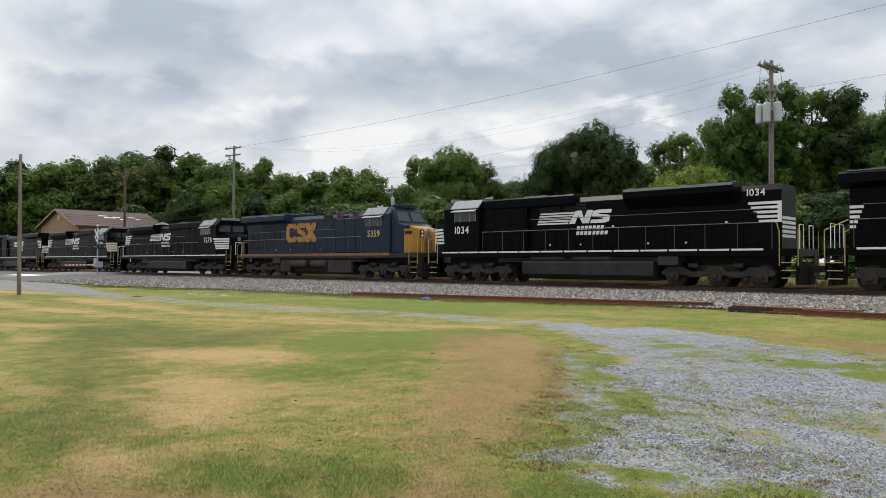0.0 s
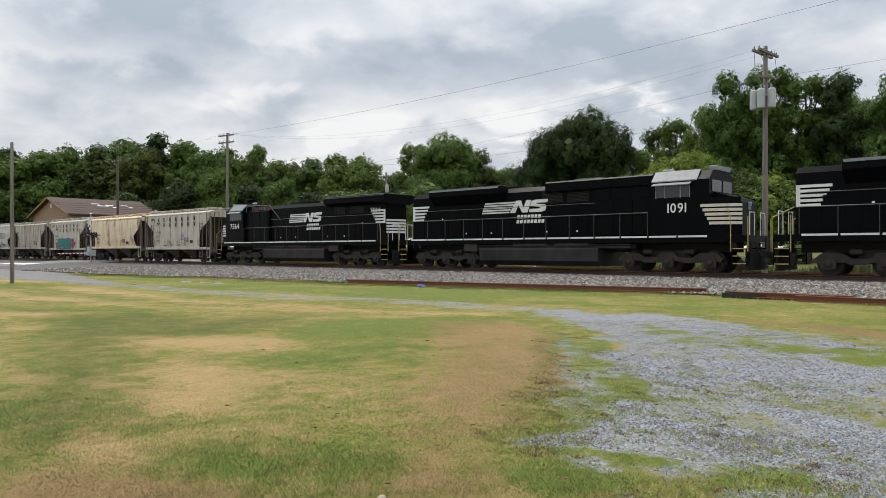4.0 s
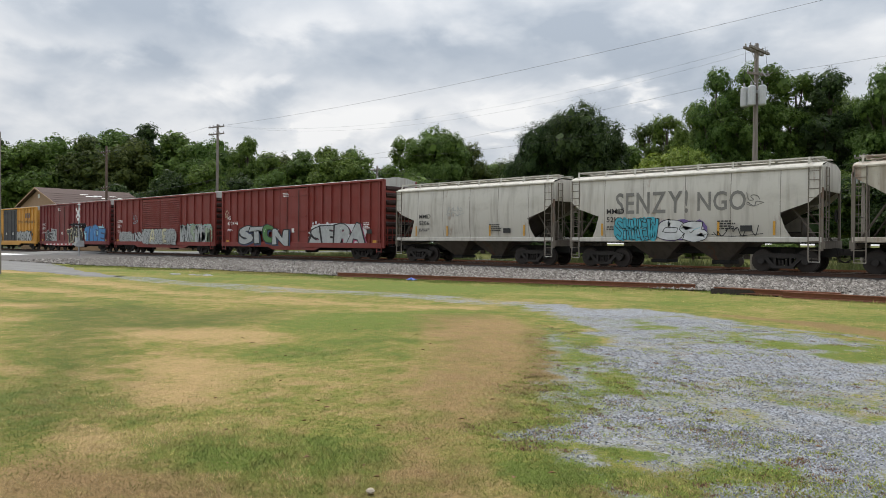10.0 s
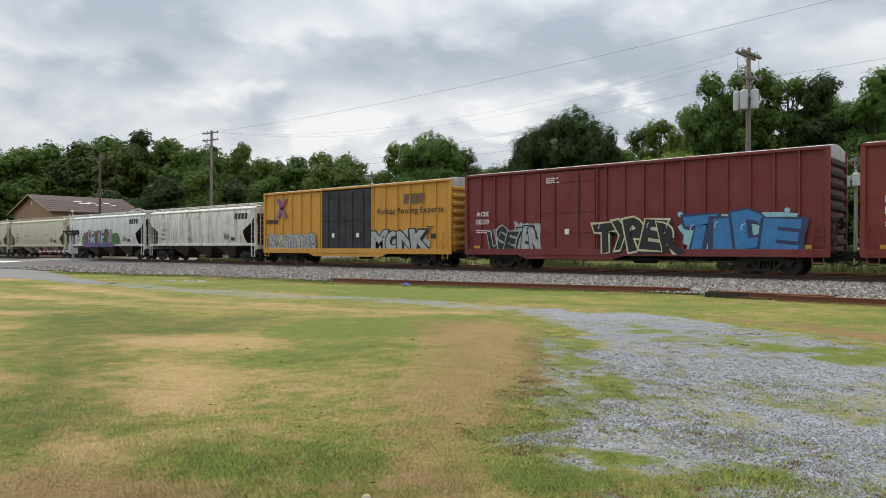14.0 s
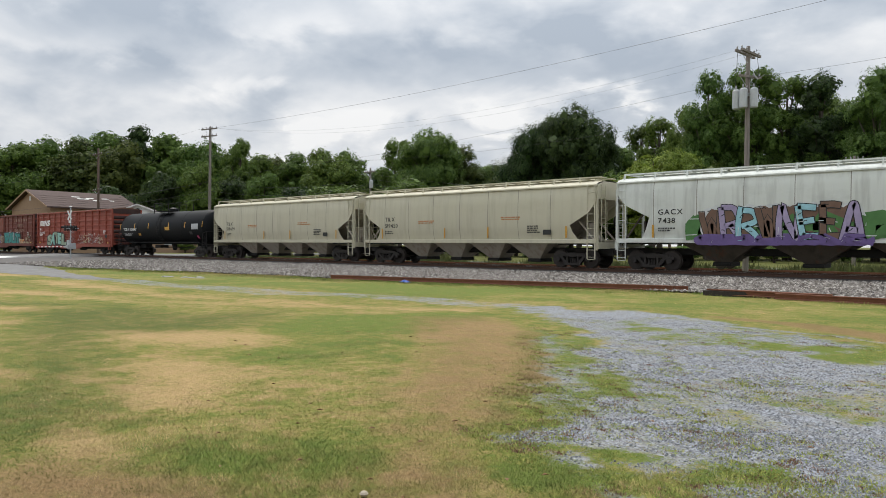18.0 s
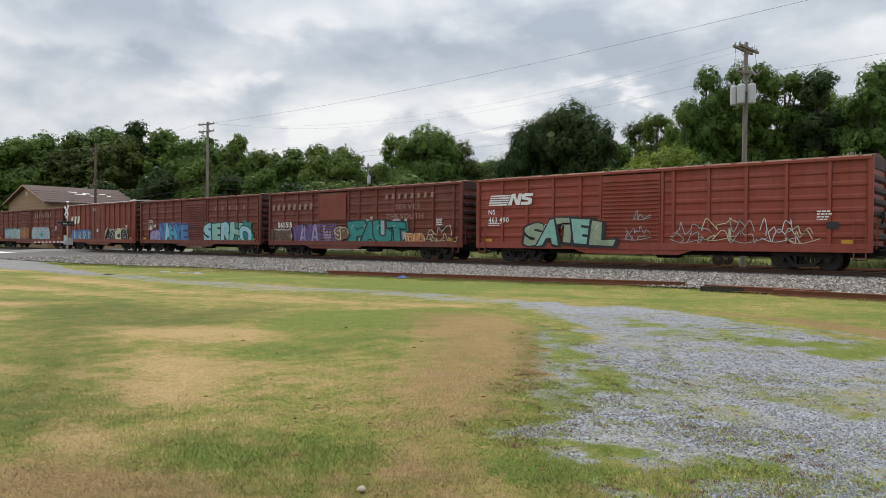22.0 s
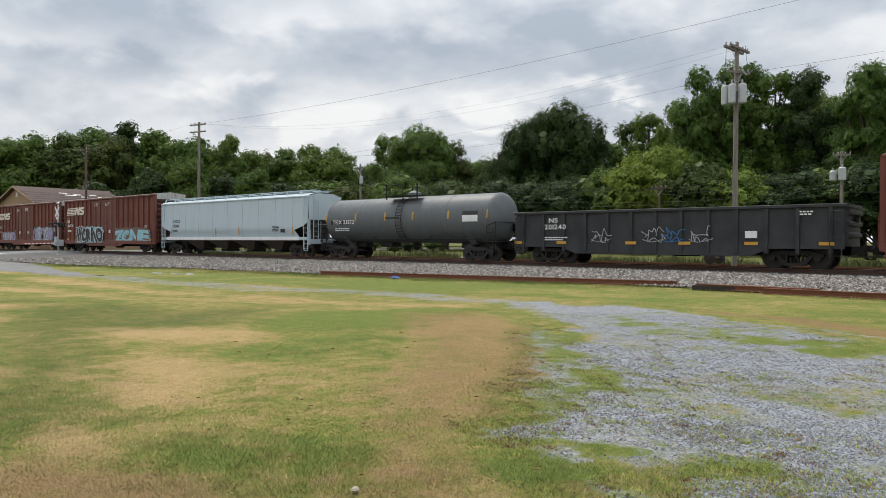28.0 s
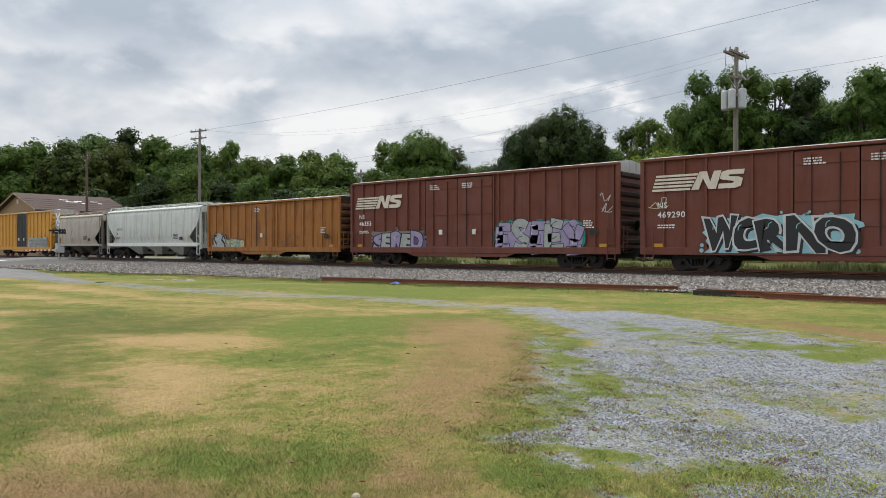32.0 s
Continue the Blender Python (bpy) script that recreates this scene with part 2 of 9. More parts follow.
HOP_END = paint("grimy_brown_end_frame", (0.175, 0.150, 0.122), 0.75, 0.5, (0.06, 0.045, 0.035), rust=0.5)
HOP_GREY = paint("grey_hopper_paint", (0.50, 0.48, 0.43), 0.6, 0.40, (0.16, 0.13, 0.10), rust=0.1)
HOP_MM = paint("pale_grey_hopper_paint", (0.54, 0.50, 0.42), 0.65, 0.40, (0.17, 0.12, 0.08), rust=0.25)
HOP_RUST = paint("rust_streaked_hopper_paint", (0.47, 0.44, 0.37), 0.65, 0.5, (0.13, 0.075, 0.04), rust=1.6)
HOP_CREAM = paint("cream_hopper_paint", (0.73, 0.61, 0.43), 0.6, 0.5, (0.46, 0.22, 0.075), rust=1.0)
HOP_WHITE = paint("white_hopper_paint", (0.60, 0.62, 0.58), 0.55, 0.30, (0.13, 0.12, 0.11))
HOP_GRIMY = paint("soot_streaked_white_hopper_paint", (0.66, 0.65, 0.59), 0.55, 0.5, (0.10, 0.085, 0.065), rust=0.8)
HOP_TAN = paint("light_tan_hopper_paint", (0.50, 0.47, 0.355), 0.55, 0.22, (0.24, 0.20, 0.15))
HOP_BLUE = paint("pale_blue_hopper_paint", (0.45, 0.53, 0.57), 0.5, 0.14, (0.27, 0.29, 0.29))
HOP_DIRTY = paint("dusty_grey_hopper_paint", (0.42, 0.38, 0.32), 0.6, 0.5, (0.20, 0.14, 0.10), rust=0.3)
# rusty, grimy paint that also holds the shade below the hopper body
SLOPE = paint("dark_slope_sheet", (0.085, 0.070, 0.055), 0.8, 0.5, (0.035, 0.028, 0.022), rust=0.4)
TANK_K = paint("black_tank_paint", (0.006, 0.007, 0.008), 0.5, 0.2, (0.012, 0.012, 0.012), fade=0.02, shine=0.10)
TANK_G = paint("grey_tank_paint", (0.105, 0.114, 0.118), 0.5, 0.35, (0.07, 0.07, 0.07))
GON_BLACK = paint("black_gondola_paint", (0.026, 0.028, 0.031), 0.6, 0.4, (0.06, 0.05, 0.045))
SPRAY = {k: plain("spray_paint_" + k, c, 0.6, 0.0, 0.55, 2.6) for k, c in {
    "silver": (0.40, 0.42, 0.41), "white": (0.60, 0.62, 0.62), "black": (0.018, 0.018, 0.02), "teal": (0.02, 0.24, 0.22),
    "cyan": (0.05, 0.36, 0.46), "blue": (0.04, 0.20, 0.45), "sky": (0.30, 0.55, 0.62), "purple": (0.14, 0.09, 0.26), "lilac": (0.36, 0.30, 0.46),
    "pink": (0.40, 0.06, 0.14), "green": (0.07, 0.19, 0.05), "mint": (0.25, 0.50, 0.42), "brown": (0.16, 0.09, 0.06), "orange": (0.50, 0.18, 0.04),
    "cream": (0.60, 0.56, 0.36), "navy": (0.03, 0.05, 0.12), "fog": (0.20, 0.195, 0.18), "sage": (0.29, 0.36, 0.25)}.items()}
RAIL_SIDE = plain("rail_rust", (0.085, 0.045, 0.030), 0.85, 0.0, 0.4, 6)
OLD_RAIL = plain("old_rail_rust", (0.17, 0.065, 0.035), 0.9, 0.0, 0.5, 6)
TIE = wood("creosoted_tie", (0.042, 0.033, 0.027))
POLE = wood("weathered_pole_wood", (0.23, 0.20, 0.175))
POLE_DARK = wood("brown_pole_wood", (0.12, 0.080, 0.060))
WIRE = plain("black_cable", (0.05, 0.05, 0.052), 0.6)
ZINC = plain("zinc_grey_metal", (0.44, 0.46, 0.47), 0.5, 0.4)
CERAMIC = plain("grey_insulator", (0.30, 0.30, 0.30), 0.3)
BARK = wood("tree_bark", (0.095, 0.075, 0.058))

# ---- mesh tools ----
class Mesh:
    """Collects simple solids, then becomes one mesh."""

    def __init__(self):
        self.v, self.f = [], []

    def add(self, verts, faces):
        n = len(self.v)
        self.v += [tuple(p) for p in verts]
        self.f += [tuple(n + i for i in q) for q in faces]
        return self

    def box(self, x0, x1, y0, y1, z0, z1, c=0.0):
        """A box; c chamfers its long edges along x."""
        if c <= 0:
            vs = [(x, y, z) for x in (x0, x1) for y in (y0, y1) for z in (z0, z1)]
            return self.add(vs, [(0, 1, 3, 2), (4, 6, 7, 5), (0, 4, 5, 1), (2, 3, 7, 6), (0, 2, 6, 4), (1, 5, 7, 3)])
        ring = [(y0 + c, z0), (y1 - c, z0), (y1, z0 + c), (y1, z1 - c), (y1 - c, z1), (y0 + c, z1), (y0, z1 - c), (y0, z0 + c)]
        return self.along_x(ring, x0, x1)

    def along_x(self, ring, x0, x1):
        n = len(ring)
        vs = [(x0, y, z) for y, z in ring] + [(x1, y, z) for y, z in ring]
        fs = [(i, (i + 1) % n, n + (i + 1) % n, n + i) for i in range(n)]
        return self.add(vs, fs + [tuple(range(n))[::-1], tuple(range(n, 2 * n))])

    def along_y(self, ring, y0, y1):
        n = len(ring)
        vs = [(x, y0, z) for x, z in ring] + [(x, y1, z) for x, z in ring]
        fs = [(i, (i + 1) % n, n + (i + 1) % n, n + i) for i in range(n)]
        return self.add(vs, fs + [tuple(range(n))[::-1], tuple(range(n, 2 * n))])

    def along_z(self, ring, z0, z1):
        n = len(ring)
        vs = [(x, y, z0) for x, y in ring] + [(x, y, z1) for x, y in ring]
        fs = [(i, (i + 1) % n, n + (i + 1) % n, n + i) for i in range(n)]
        return self.add(vs, fs + [tuple(range(n))[::-1], tuple(range(n, 2 * n))])

    def tube(self, p, q, r, n=6, r2=None):
        p, q = Vector(p), Vector(q)
        d = (q - p).normalized()
        a = d.orthogonal().normalized()
        b = d.cross(a)
        r2 = r if r2 is None else r2
        vs = [p + (a * math.cos(t) + b * math.sin(t)) * r for t in [6.28318 * i / n for i in range(n)]]
        vs += [q + (a * math.cos(t) + b * math.sin(t)) * r2 for t in [6.28318 * i / n for i in range(n)]]
        fs = [(i, (i + 1) % n, n + (i + 1) % n, n + i) for i in range(n)]
        return self.add(vs, fs + [tuple(range(n))[::-1], tuple(range(n, 2 * n))])

    def bar(self, *pts, r=0.02, n=6):
        for p, q in zip(pts, pts[1:]):
            self.tube(p, q, r, n)
        return self

    def lathe(self, profile, centre, axis="x", n=24):
        """profile: pairs of (along the axis, radius)."""
        vs, k = [], len(profile)
        for a, r in profile:
            for i in range(n):
                t = 6.28318 * i / n
                c, s_ = r * math.cos(t), r * math.sin(t)
                o = {"x": (a, c, s_), "y": (c, a, s_), "z": (c, s_, a)}[axis]
                vs.append((o[0] + centre[0], o[1] + centre[1], o[2] + centre[2]))
        fs = [(j * n + i, j * n + (i + 1) % n, (j + 1) * n + (i + 1) % n, (j + 1) * n + i) for j in range(k - 1) for i in range(n)]
        return self.add(vs, fs + [tuple(range(n))[::-1], tuple(range((k - 1) * n, k * n))])

    def plate(self, pts, y):
        """A flat outline of (x, z) points that faces -y."""
        return self.add([(x, y, z) for x, z in pts], [tuple(range(len(pts)))])

    def data(self, name, mat, smooth=False, angle=40):
        me = bpy.data.meshes.new(name)
        me.from_pydata(self.v, [], self.f)
        bm = bmesh.new()
        bm.from_mesh(me)
        bmesh.ops.recalc_face_normals(bm, faces=bm.faces)
        bm.to_mesh(me)
        bm.free()
        me.materials.append(mat)
        if smooth:
            me.shade_smooth()
            me.set_sharp_from_angle(angle=radians(angle))
        return me


def raw(name, verts, faces, mat):
    """A large mesh straight from arrays."""
    me = bpy.data.meshes.new(name)
    me.from_pydata(verts, [], faces)
    me.materials.append(mat)
    return me


def part(name, mesh, mat, parent, label="", smooth=False, at=None):
    """Links a Mesh (or ready mesh data) as one object under a thing or a part."""
    data = mesh if isinstance(mesh, bpy.types.Mesh) else mesh.data(name, mat, smooth)
    ob = new(name, data)
    ob.parent = parent
    if at is not None:
        ob.location = at
    if label:
        tagged(ob, label)
    return ob


def thing(name, label, category, group="", at=(0, 0, 0), kind=""):
    ob = new(name)
    ob.location = at
    return tagged(ob, label, category, group, kind)


def make_glyphs(chars, grow):
    """Flat outlines of the built-in font's characters, one by one."""
    found = {}
    for ch in chars:
        cu = bpy.data.curves.new("glyph", "FONT")
        cu.body, cu.resolution_u, cu.size, cu.offset = ch, 3, 1.0, grow
        ob = new("glyph", cu)
        bpy.context.view_layer.update()
        me = ob.to_mesh()
        vs = np.array([v.co[:2] for v in me.vertices])
        found[ch] = (vs, [tuple(p.vertices) for p in me.polygons], float(vs[:, 0].max() - vs[:, 0].min()), float(vs[:, 0].min()))
        ob.to_mesh_clear()
        bpy.data.objects.remove(ob)
        bpy.data.curves.remove(cu)
    return found


GLYPHS = make_glyphs("ABCDEFGHIJKLMNOPQRSTUVWXYZ!0123456789acegilnoprstx", 0.014)
FAT, FATTER = make_glyphs("ABCDEFGHIJKLMNOPQRSTUVWXYZ", 0.060), make_glyphs("ABCDEFGHIJKLMNOPQRSTUVWXYZ", 0.108)


def letters(parent, string, x, z, size, mat, y, name="lettering", label="", wide=1.0):
    """Characters size metres tall from (x, z) on, on a side that faces -y."""
    m, pen, k = Mesh(), x, size / 0.69
    for ch in string:
        if ch == " ":
            pen += 0.36 * size * wide
            continue
        vs, fs, w, x0 = GLYPHS[ch]
        m.add([(pen + (a - x0) * k * wide, y, z + b * k) for a, b in vs], fs)
        pen += (w * k + 0.16 * size) * wide
    return part(name, m, mat, parent, label)


def small_print(parent, x, z, mat, y, rows=2, w=0.6, name="small_print"):
    """Lines of writing too small to read."""
    m = Mesh()
    for r in range(rows):
        pen, end = x, x + w * random.uniform(0.75, 1.0)
        while pen < end:
            k = random.uniform(0.05, 0.16)
            m.plate([(pen, z - r * 0.11), (pen + k, z - r * 0.11), (pen + k, z - r * 0.11 + 0.06), (pen, z - r * 0.11 + 0.06)], y)
            pen += k + 0.035
    return part(name, m, mat, parent)

# ---- ground ----
TRACK, RAIL_TOP = 33.25, 0.50


def soft(d, edge):
    return np.clip(0.5 - d / edge, 0, 1)


def blob(X, Y, cx, cy, rx, ry, turn=0.0, edge=0.5):
    c, s_ = math.cos(radians(turn)), math.sin(radians(turn))
    u, v = (X - cx) * c + (Y - cy) * s_, -(X - cx) * s_ + (Y - cy) * c
    return soft(np.sqrt((u / rx) ** 2 + (v / ry) ** 2) - 1, edge)


def stroke(X, Y, pts, edge=0.7):
    """A band along points (x, y, half width)."""
    best = np.full(X.shape, 1e9)
    for (ax, ay, aw), (bx, by, bw) in zip(pts, pts[1:]):
        dx, dy = bx - ax, by - ay
        t = np.clip(((X - ax) * dx + (Y - ay) * dy) / (dx * dx + dy * dy), 0, 1)
        best = np.minimum(best, np.hypot(X - ax - t * dx, Y - ay - t * dy) - (aw + t * (bw - aw)))
    return soft(best, edge)


def lattice(X, Y, seed):
    """Smooth value noise between 0 and 1 on a unit lattice."""
    xi, yi = np.floor(X).astype(np.int64), np.floor(Y).astype(np.int64)
    u, v = X - xi, Y - yi
    u, v = u * u * (3 - 2 * u), v * v * (3 - 2 * v)

    def pick(a, b):
        h = (a * 374761393 + b * 668265263 + seed * 974711) & 0x7FFFFFFF
        h = ((h ^ (h >> 13)) * 1274126177) & 0x7FFFFFFF
        return ((h ^ (h >> 16)) & 0xFFFF) / 65535.0

    return (pick(xi, yi) * (1 - u) + pick(xi + 1, yi) * u) * (1 - v) + (pick(xi, yi + 1) * (1 - u) + pick(xi + 1, yi + 1) * u) * v


def fbm(X, Y, scale, seed, octaves=4):
    out, amp, tot = 0.0, 1.0, 0.0
    for k in range(octaves):
        out = out + amp * lattice(X * scale * 2 ** k + 17.3 * k, Y * scale * 2 ** k - 9.1 * k, seed + k)
        tot += amp
        amp *= 0.55
    return out / tot


LANE = [(-40, 14.3, 0.5), (-33.2, 14.2, 0.7), (-25.7, 14.4, 0.9), (-19.7, 14.6, 1.0), (-17.2, 15.3, 0.9), (-14.5, 16.0, 0.8), (-11.2, 15.7, 0.8)]
APRON = [(-90, 20.0, 9.0), (-66, 17.6, 5.6), (-54, 15.9, 3.4), (-43, 15.0, 1.65), (-37, 14.6, 0.75), (-32.5, 14.5, 0.25)]
# the worn yard of gravel, the weedy margin beside it, and its tongue into the lawn
YARD = [(-11.4, 15.9), (-9.2, 15.9), (-7.6, 16.4), (-6.3, 15.7), (-4.9, 14.6), (-3.6, 14.0), (-1.8, 13.3), (4.0, 12.0), (5.0, 4.0), (-0.6, 3.6), (-1.5, 4.3), (-2.0, 4.6), (-2.55, 4.75), (-2.8, 4.8), (-3.05, 5.15), (-3.5, 6.0), (-3.8, 6.9), (-3.55, 7.1), (-4.0, 8.0), (-4.7, 8.4), (-5.8, 10.1), (-5.9, 11.0), (-6.9, 12.1), (-8.1, 13.1), (-9.4, 14.1)]
TONGUE = [(-3.85, 4.75), (-3.65, 5.15), (-3.5, 5.55), (-3.55, 6.2), (-3.15, 5.8), (-2.8, 5.1), (-3.2, 4.95), (-3.55, 4.82)]
MARGIN = [(-8.3, 12.3), (-6.7, 11.4), (-4.8, 8.3), (-4.0, 8.0), (-3.5, 7.1), (-3.7, 6.8), (-3.55, 6.0), (-4.2, 6.45), (-5.2, 7.9), (-6.4, 9.6)]
GREEN_BAND = [(-6.7, 13.9, 0.2), (-5.5, 13.0, 0.6), (-4.2, 12.5, 0.9), (-3.1, 12.3, 0.9), (-1.9, 12.2, 0.9), (3, 11.6, 1.0)]
FAR_STRIP = [(-8.2, 16.4, 0.3), (-7.0, 16.2, 0.35), (-6.0, 15.7, 0.3), (-4.9, 14.9, 0.25), (-3.8, 14.5, 0.2), (-2.0, 14.0, 0.15)]
DRY_BANK = [(-11.0, 11.6), (-10.1, 13.0), (-8.4, 12.2), (-6.5, 9.6), (-5.2, 8.0), (-4.5, 7.0), (-4.4, 6.3), (-4.1, 5.7), (-3.8, 5.2), (-3.8, 4.7), (-3.55, 4.25), (-3.1, 3.9), (-2.7, 3.55), (-3.1, 3.1), (-3.85, 3.8), (-5.1, 5.2), (-6.4, 6.75), (-7.6, 8.5), (-8.8, 9.3)]
BANK_EDGE = [(-7.9, 11.4, 0.05), (-6.1, 9.1, 0.14), (-5.1, 7.8, 0.24), (-4.6, 6.95, 0.18), (-4.45, 6.3, 0.08)]
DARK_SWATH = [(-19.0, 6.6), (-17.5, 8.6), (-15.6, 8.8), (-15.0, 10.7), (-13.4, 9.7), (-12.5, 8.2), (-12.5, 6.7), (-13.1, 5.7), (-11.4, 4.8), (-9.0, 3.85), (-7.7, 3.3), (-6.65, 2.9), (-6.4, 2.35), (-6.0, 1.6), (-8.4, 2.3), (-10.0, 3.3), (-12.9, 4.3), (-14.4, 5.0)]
LUSH_SWATH = [(-12.0, 8.6), (-12.7, 10.4), (-11.3, 13.5), (-10.0, 13.1), (-9.1, 9.6), (-10.0, 8.7), (-10.8, 8.0)]
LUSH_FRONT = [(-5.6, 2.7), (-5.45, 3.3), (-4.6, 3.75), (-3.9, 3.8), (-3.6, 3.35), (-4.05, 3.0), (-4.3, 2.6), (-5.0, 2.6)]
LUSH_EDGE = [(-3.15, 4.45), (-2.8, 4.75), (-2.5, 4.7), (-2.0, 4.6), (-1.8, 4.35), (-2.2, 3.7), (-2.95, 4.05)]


def area(X, Y, pts, edge=0.7):
    """How far a point lies inside an outline, with a soft edge."""
    best, inside = np.full(X.shape, 1e9), np.zeros(X.shape, bool)
    for (ax, ay), (bx, by) in zip(pts, pts[1:] + pts[:1]):
        dx, dy = bx - ax, by - ay
        t = np.clip(((X - ax) * dx + (Y - ay) * dy) / (dx * dx + dy * dy), 0, 1)
        best = np.minimum(best, np.hypot(X - ax - t * dx, Y - ay - t * dy))
        cross = (ay > Y) != (by > Y)
        inside ^= cross & (X < ax + (Y - ay) * dx / (dy if abs(dy) > 1e-9 else 1e-9))
    return soft(np.where(inside, -best, best), edge)


def zones(X, Y):
    """How far each point is gravel, dry grass, lush grass, dark grass, bare earth, with ragged edges; the nearest strip
    of the last two holds painted shade.
    """
    n1, n2, n3 = fbm(X, Y, 0.9, 3) - 0.5, fbm(X, Y, 2.2, 11) - 0.5, fbm(X, Y, 0.35, 29) - 0.5
    n4 = fbm(X, Y, 4.5, 41) - 0.5
    WX, WY = X + n1 * 1.0 + n2 * 0.5 + n4 * 0.4, Y + n2 * 0.8 - n1 * 0.6 + n4 * 0.3
    NX, NY = X + n2 * 0.35 + n4 * 0.3, Y + n2 * 0.3 - n4 * 0.25
    tufts = np.clip((fbm(X, Y, 1.3, 97, 4) - 0.40) * 1.9, 0, 0.42)
    band = stroke(WX, WY, GREEN_BAND, 1.0)
    gravel = np.maximum.reduce([
        (0.93 - tufts) * area(WX, WY, YARD, 0.9),
        0.64 * area(NX, NY, TONGUE, 0.3),
        0.66 * stroke(NX, NY, [(-3.6, 4.70, 0.03), (-3.25, 4.80, 0.05), (-2.85, 4.8, 0.05), (-2.6, 4.78, 0.08)], 0.2),
        0.62 * stroke(NX, NY, [(-2.35, 4.3, 0.06), (-1.95, 4.2, 0.16), (-1.5, 4.0, 0.3)], 0.3),
        0.50 * area(WX, WY, MARGIN, 0.8),
        0.70 * stroke(WX, Y + n2 * 0.3, FAR_STRIP, 0.5),
        0.44 * stroke(X, Y + n2 * 0.3, LANE, 0.9),
        0.64 * stroke(X, Y + n2 * 0.25, [(x, y + w * 0.7, 0.22) for x, y, w in LANE], 0.6),
        0.56 * stroke(X, Y + n2 * 0.25, [(x, y - w * 0.7, 0.20) for x, y, w in LANE], 0.6),
        0.58 * np.clip((Y - 45.5) / 2.0, 0, 1) * np.clip((52 - Y) / 3, 0, 1),
    ])
    weeds = np.maximum.reduce([
        0.40 * band, 0.22 * blob(WX, WY, -3.9, 7.4, 0.6, 0.3, 118, 1.2), 0.30 * blob(NX, NY, -2.55, 5.15, 0.3, 0.13, 20, 1.2), 0.22 * blob(WX, WY, -3.1, 9.6, 0.9, 0.35, 20, 1.2),
        0.26 * blob(NX, NY, -1.75, 5.2, 0.5, 0.2, 60, 1.2), 0.2 * blob(WX, WY, -1.2, 8.0, 1.2, 0.4, 20, 1.2),
    ])
    gravel = np.clip(gravel - weeds + n1 * 0.2 * (gravel > 0.05), 0, 1)
    bank = area(X + n1 * 0.5 + n4 * 0.4, Y + n2 * 0.6, DRY_BANK, 0.9)
    arcs = np.maximum(stroke(X + n2 * 0.3, Y, [(-7.6, 8.5, 0.12), (-6.2, 6.45, 0.12), (-5.0, 5.05, 0.10), (-4.15, 4.2, 0.06)], 0.4), stroke(X + n2 * 0.3, Y, [(-7.2, 8.9, 0.12), (-5.65, 6.4, 0.12), (-4.6, 5.05, 0.10), (-3.65, 4.0, 0.06)], 0.4))
    dry = np.maximum.reduce([
        0.80 * bank, 0.85 * arcs,
        0.95 * area(WX, WY, [(-13.5, 6.1), (-12.4, 7.0), (-10.8, 7.9), (-9.9, 7.0), (-10.8, 6.1), (-11.8, 5.3)], 0.8),
        0.85 * area(WX, WY, [(-7.7, 3.25), (-9.4, 4.0), (-10.4, 5.0), (-9.3, 5.2), (-8.0, 5.25), (-6.7, 4.2), (-6.8, 3.5)], 1.0),
        0.95 * area(NX, NY, [(-6.3, 2.2), (-6.6, 2.6), (-6.1, 2.75), (-5.5, 2.5), (-5.5, 2.2)], 0.4),
        0.80 * area(NX, NY, [(-5.9, 1.7), (-5.6, 2.25), (-4.8, 2.55), (-4.2, 2.7), (-3.85, 2.5), (-4.9, 1.4)], 0.5),
        0.8 * area(WX, WY, [(-17.8, 5.4), (-17.1, 6.0), (-15.8, 5.5), (-16.2, 4.8)], 0.6), 0.7 * area(NX, NY, [(-10.4, 3.1), (-10.1, 3.35), (-8.9, 2.95), (-9.0, 2.6)], 0.5),
        0.55 * area(WX, WY, [(-8.0, 5.3), (-6.8, 5.9), (-5.5, 5.6), (-4.7, 4.7), (-5.4, 4.4), (-6.4, 4.4)], 1.0),
        0.8 * stroke(X, Y + n2, [(-34, 12.0, 0.5), (-22, 11.4, 0.5), (-15, 12.4, 0.4), (-11.5, 13.9, 0.3)], 1.0), 0.6 * stroke(X, Y + n2 * 0.5, [(-26, 8.6, 0.25), (-18, 10.6, 0.3), (-13.5, 12.8, 0.3)], 0.8),
        0.8 * blob(WX, WY, -45, 12.2, 6, 0.7, 5, 1.0), 0.7 * blob(WX, WY, -24, 9.0, 5, 0.5, 5, 1.0), 0.7 * blob(WX, WY, -20.5, 6.0, 2.0, 0.5, 15, 1.0),
        0.6 * blob(WX, WY, -30, 8.8, 5, 0.4, 5, 1.0), 0.85 * blob(NX, NY, -2.75, 3.7, 0.6, 0.35, 40, 0.8), 0.6 * blob(NX, NY, -2.1, 4.25, 0.2, 0.1, 40, 0.8),
    ])
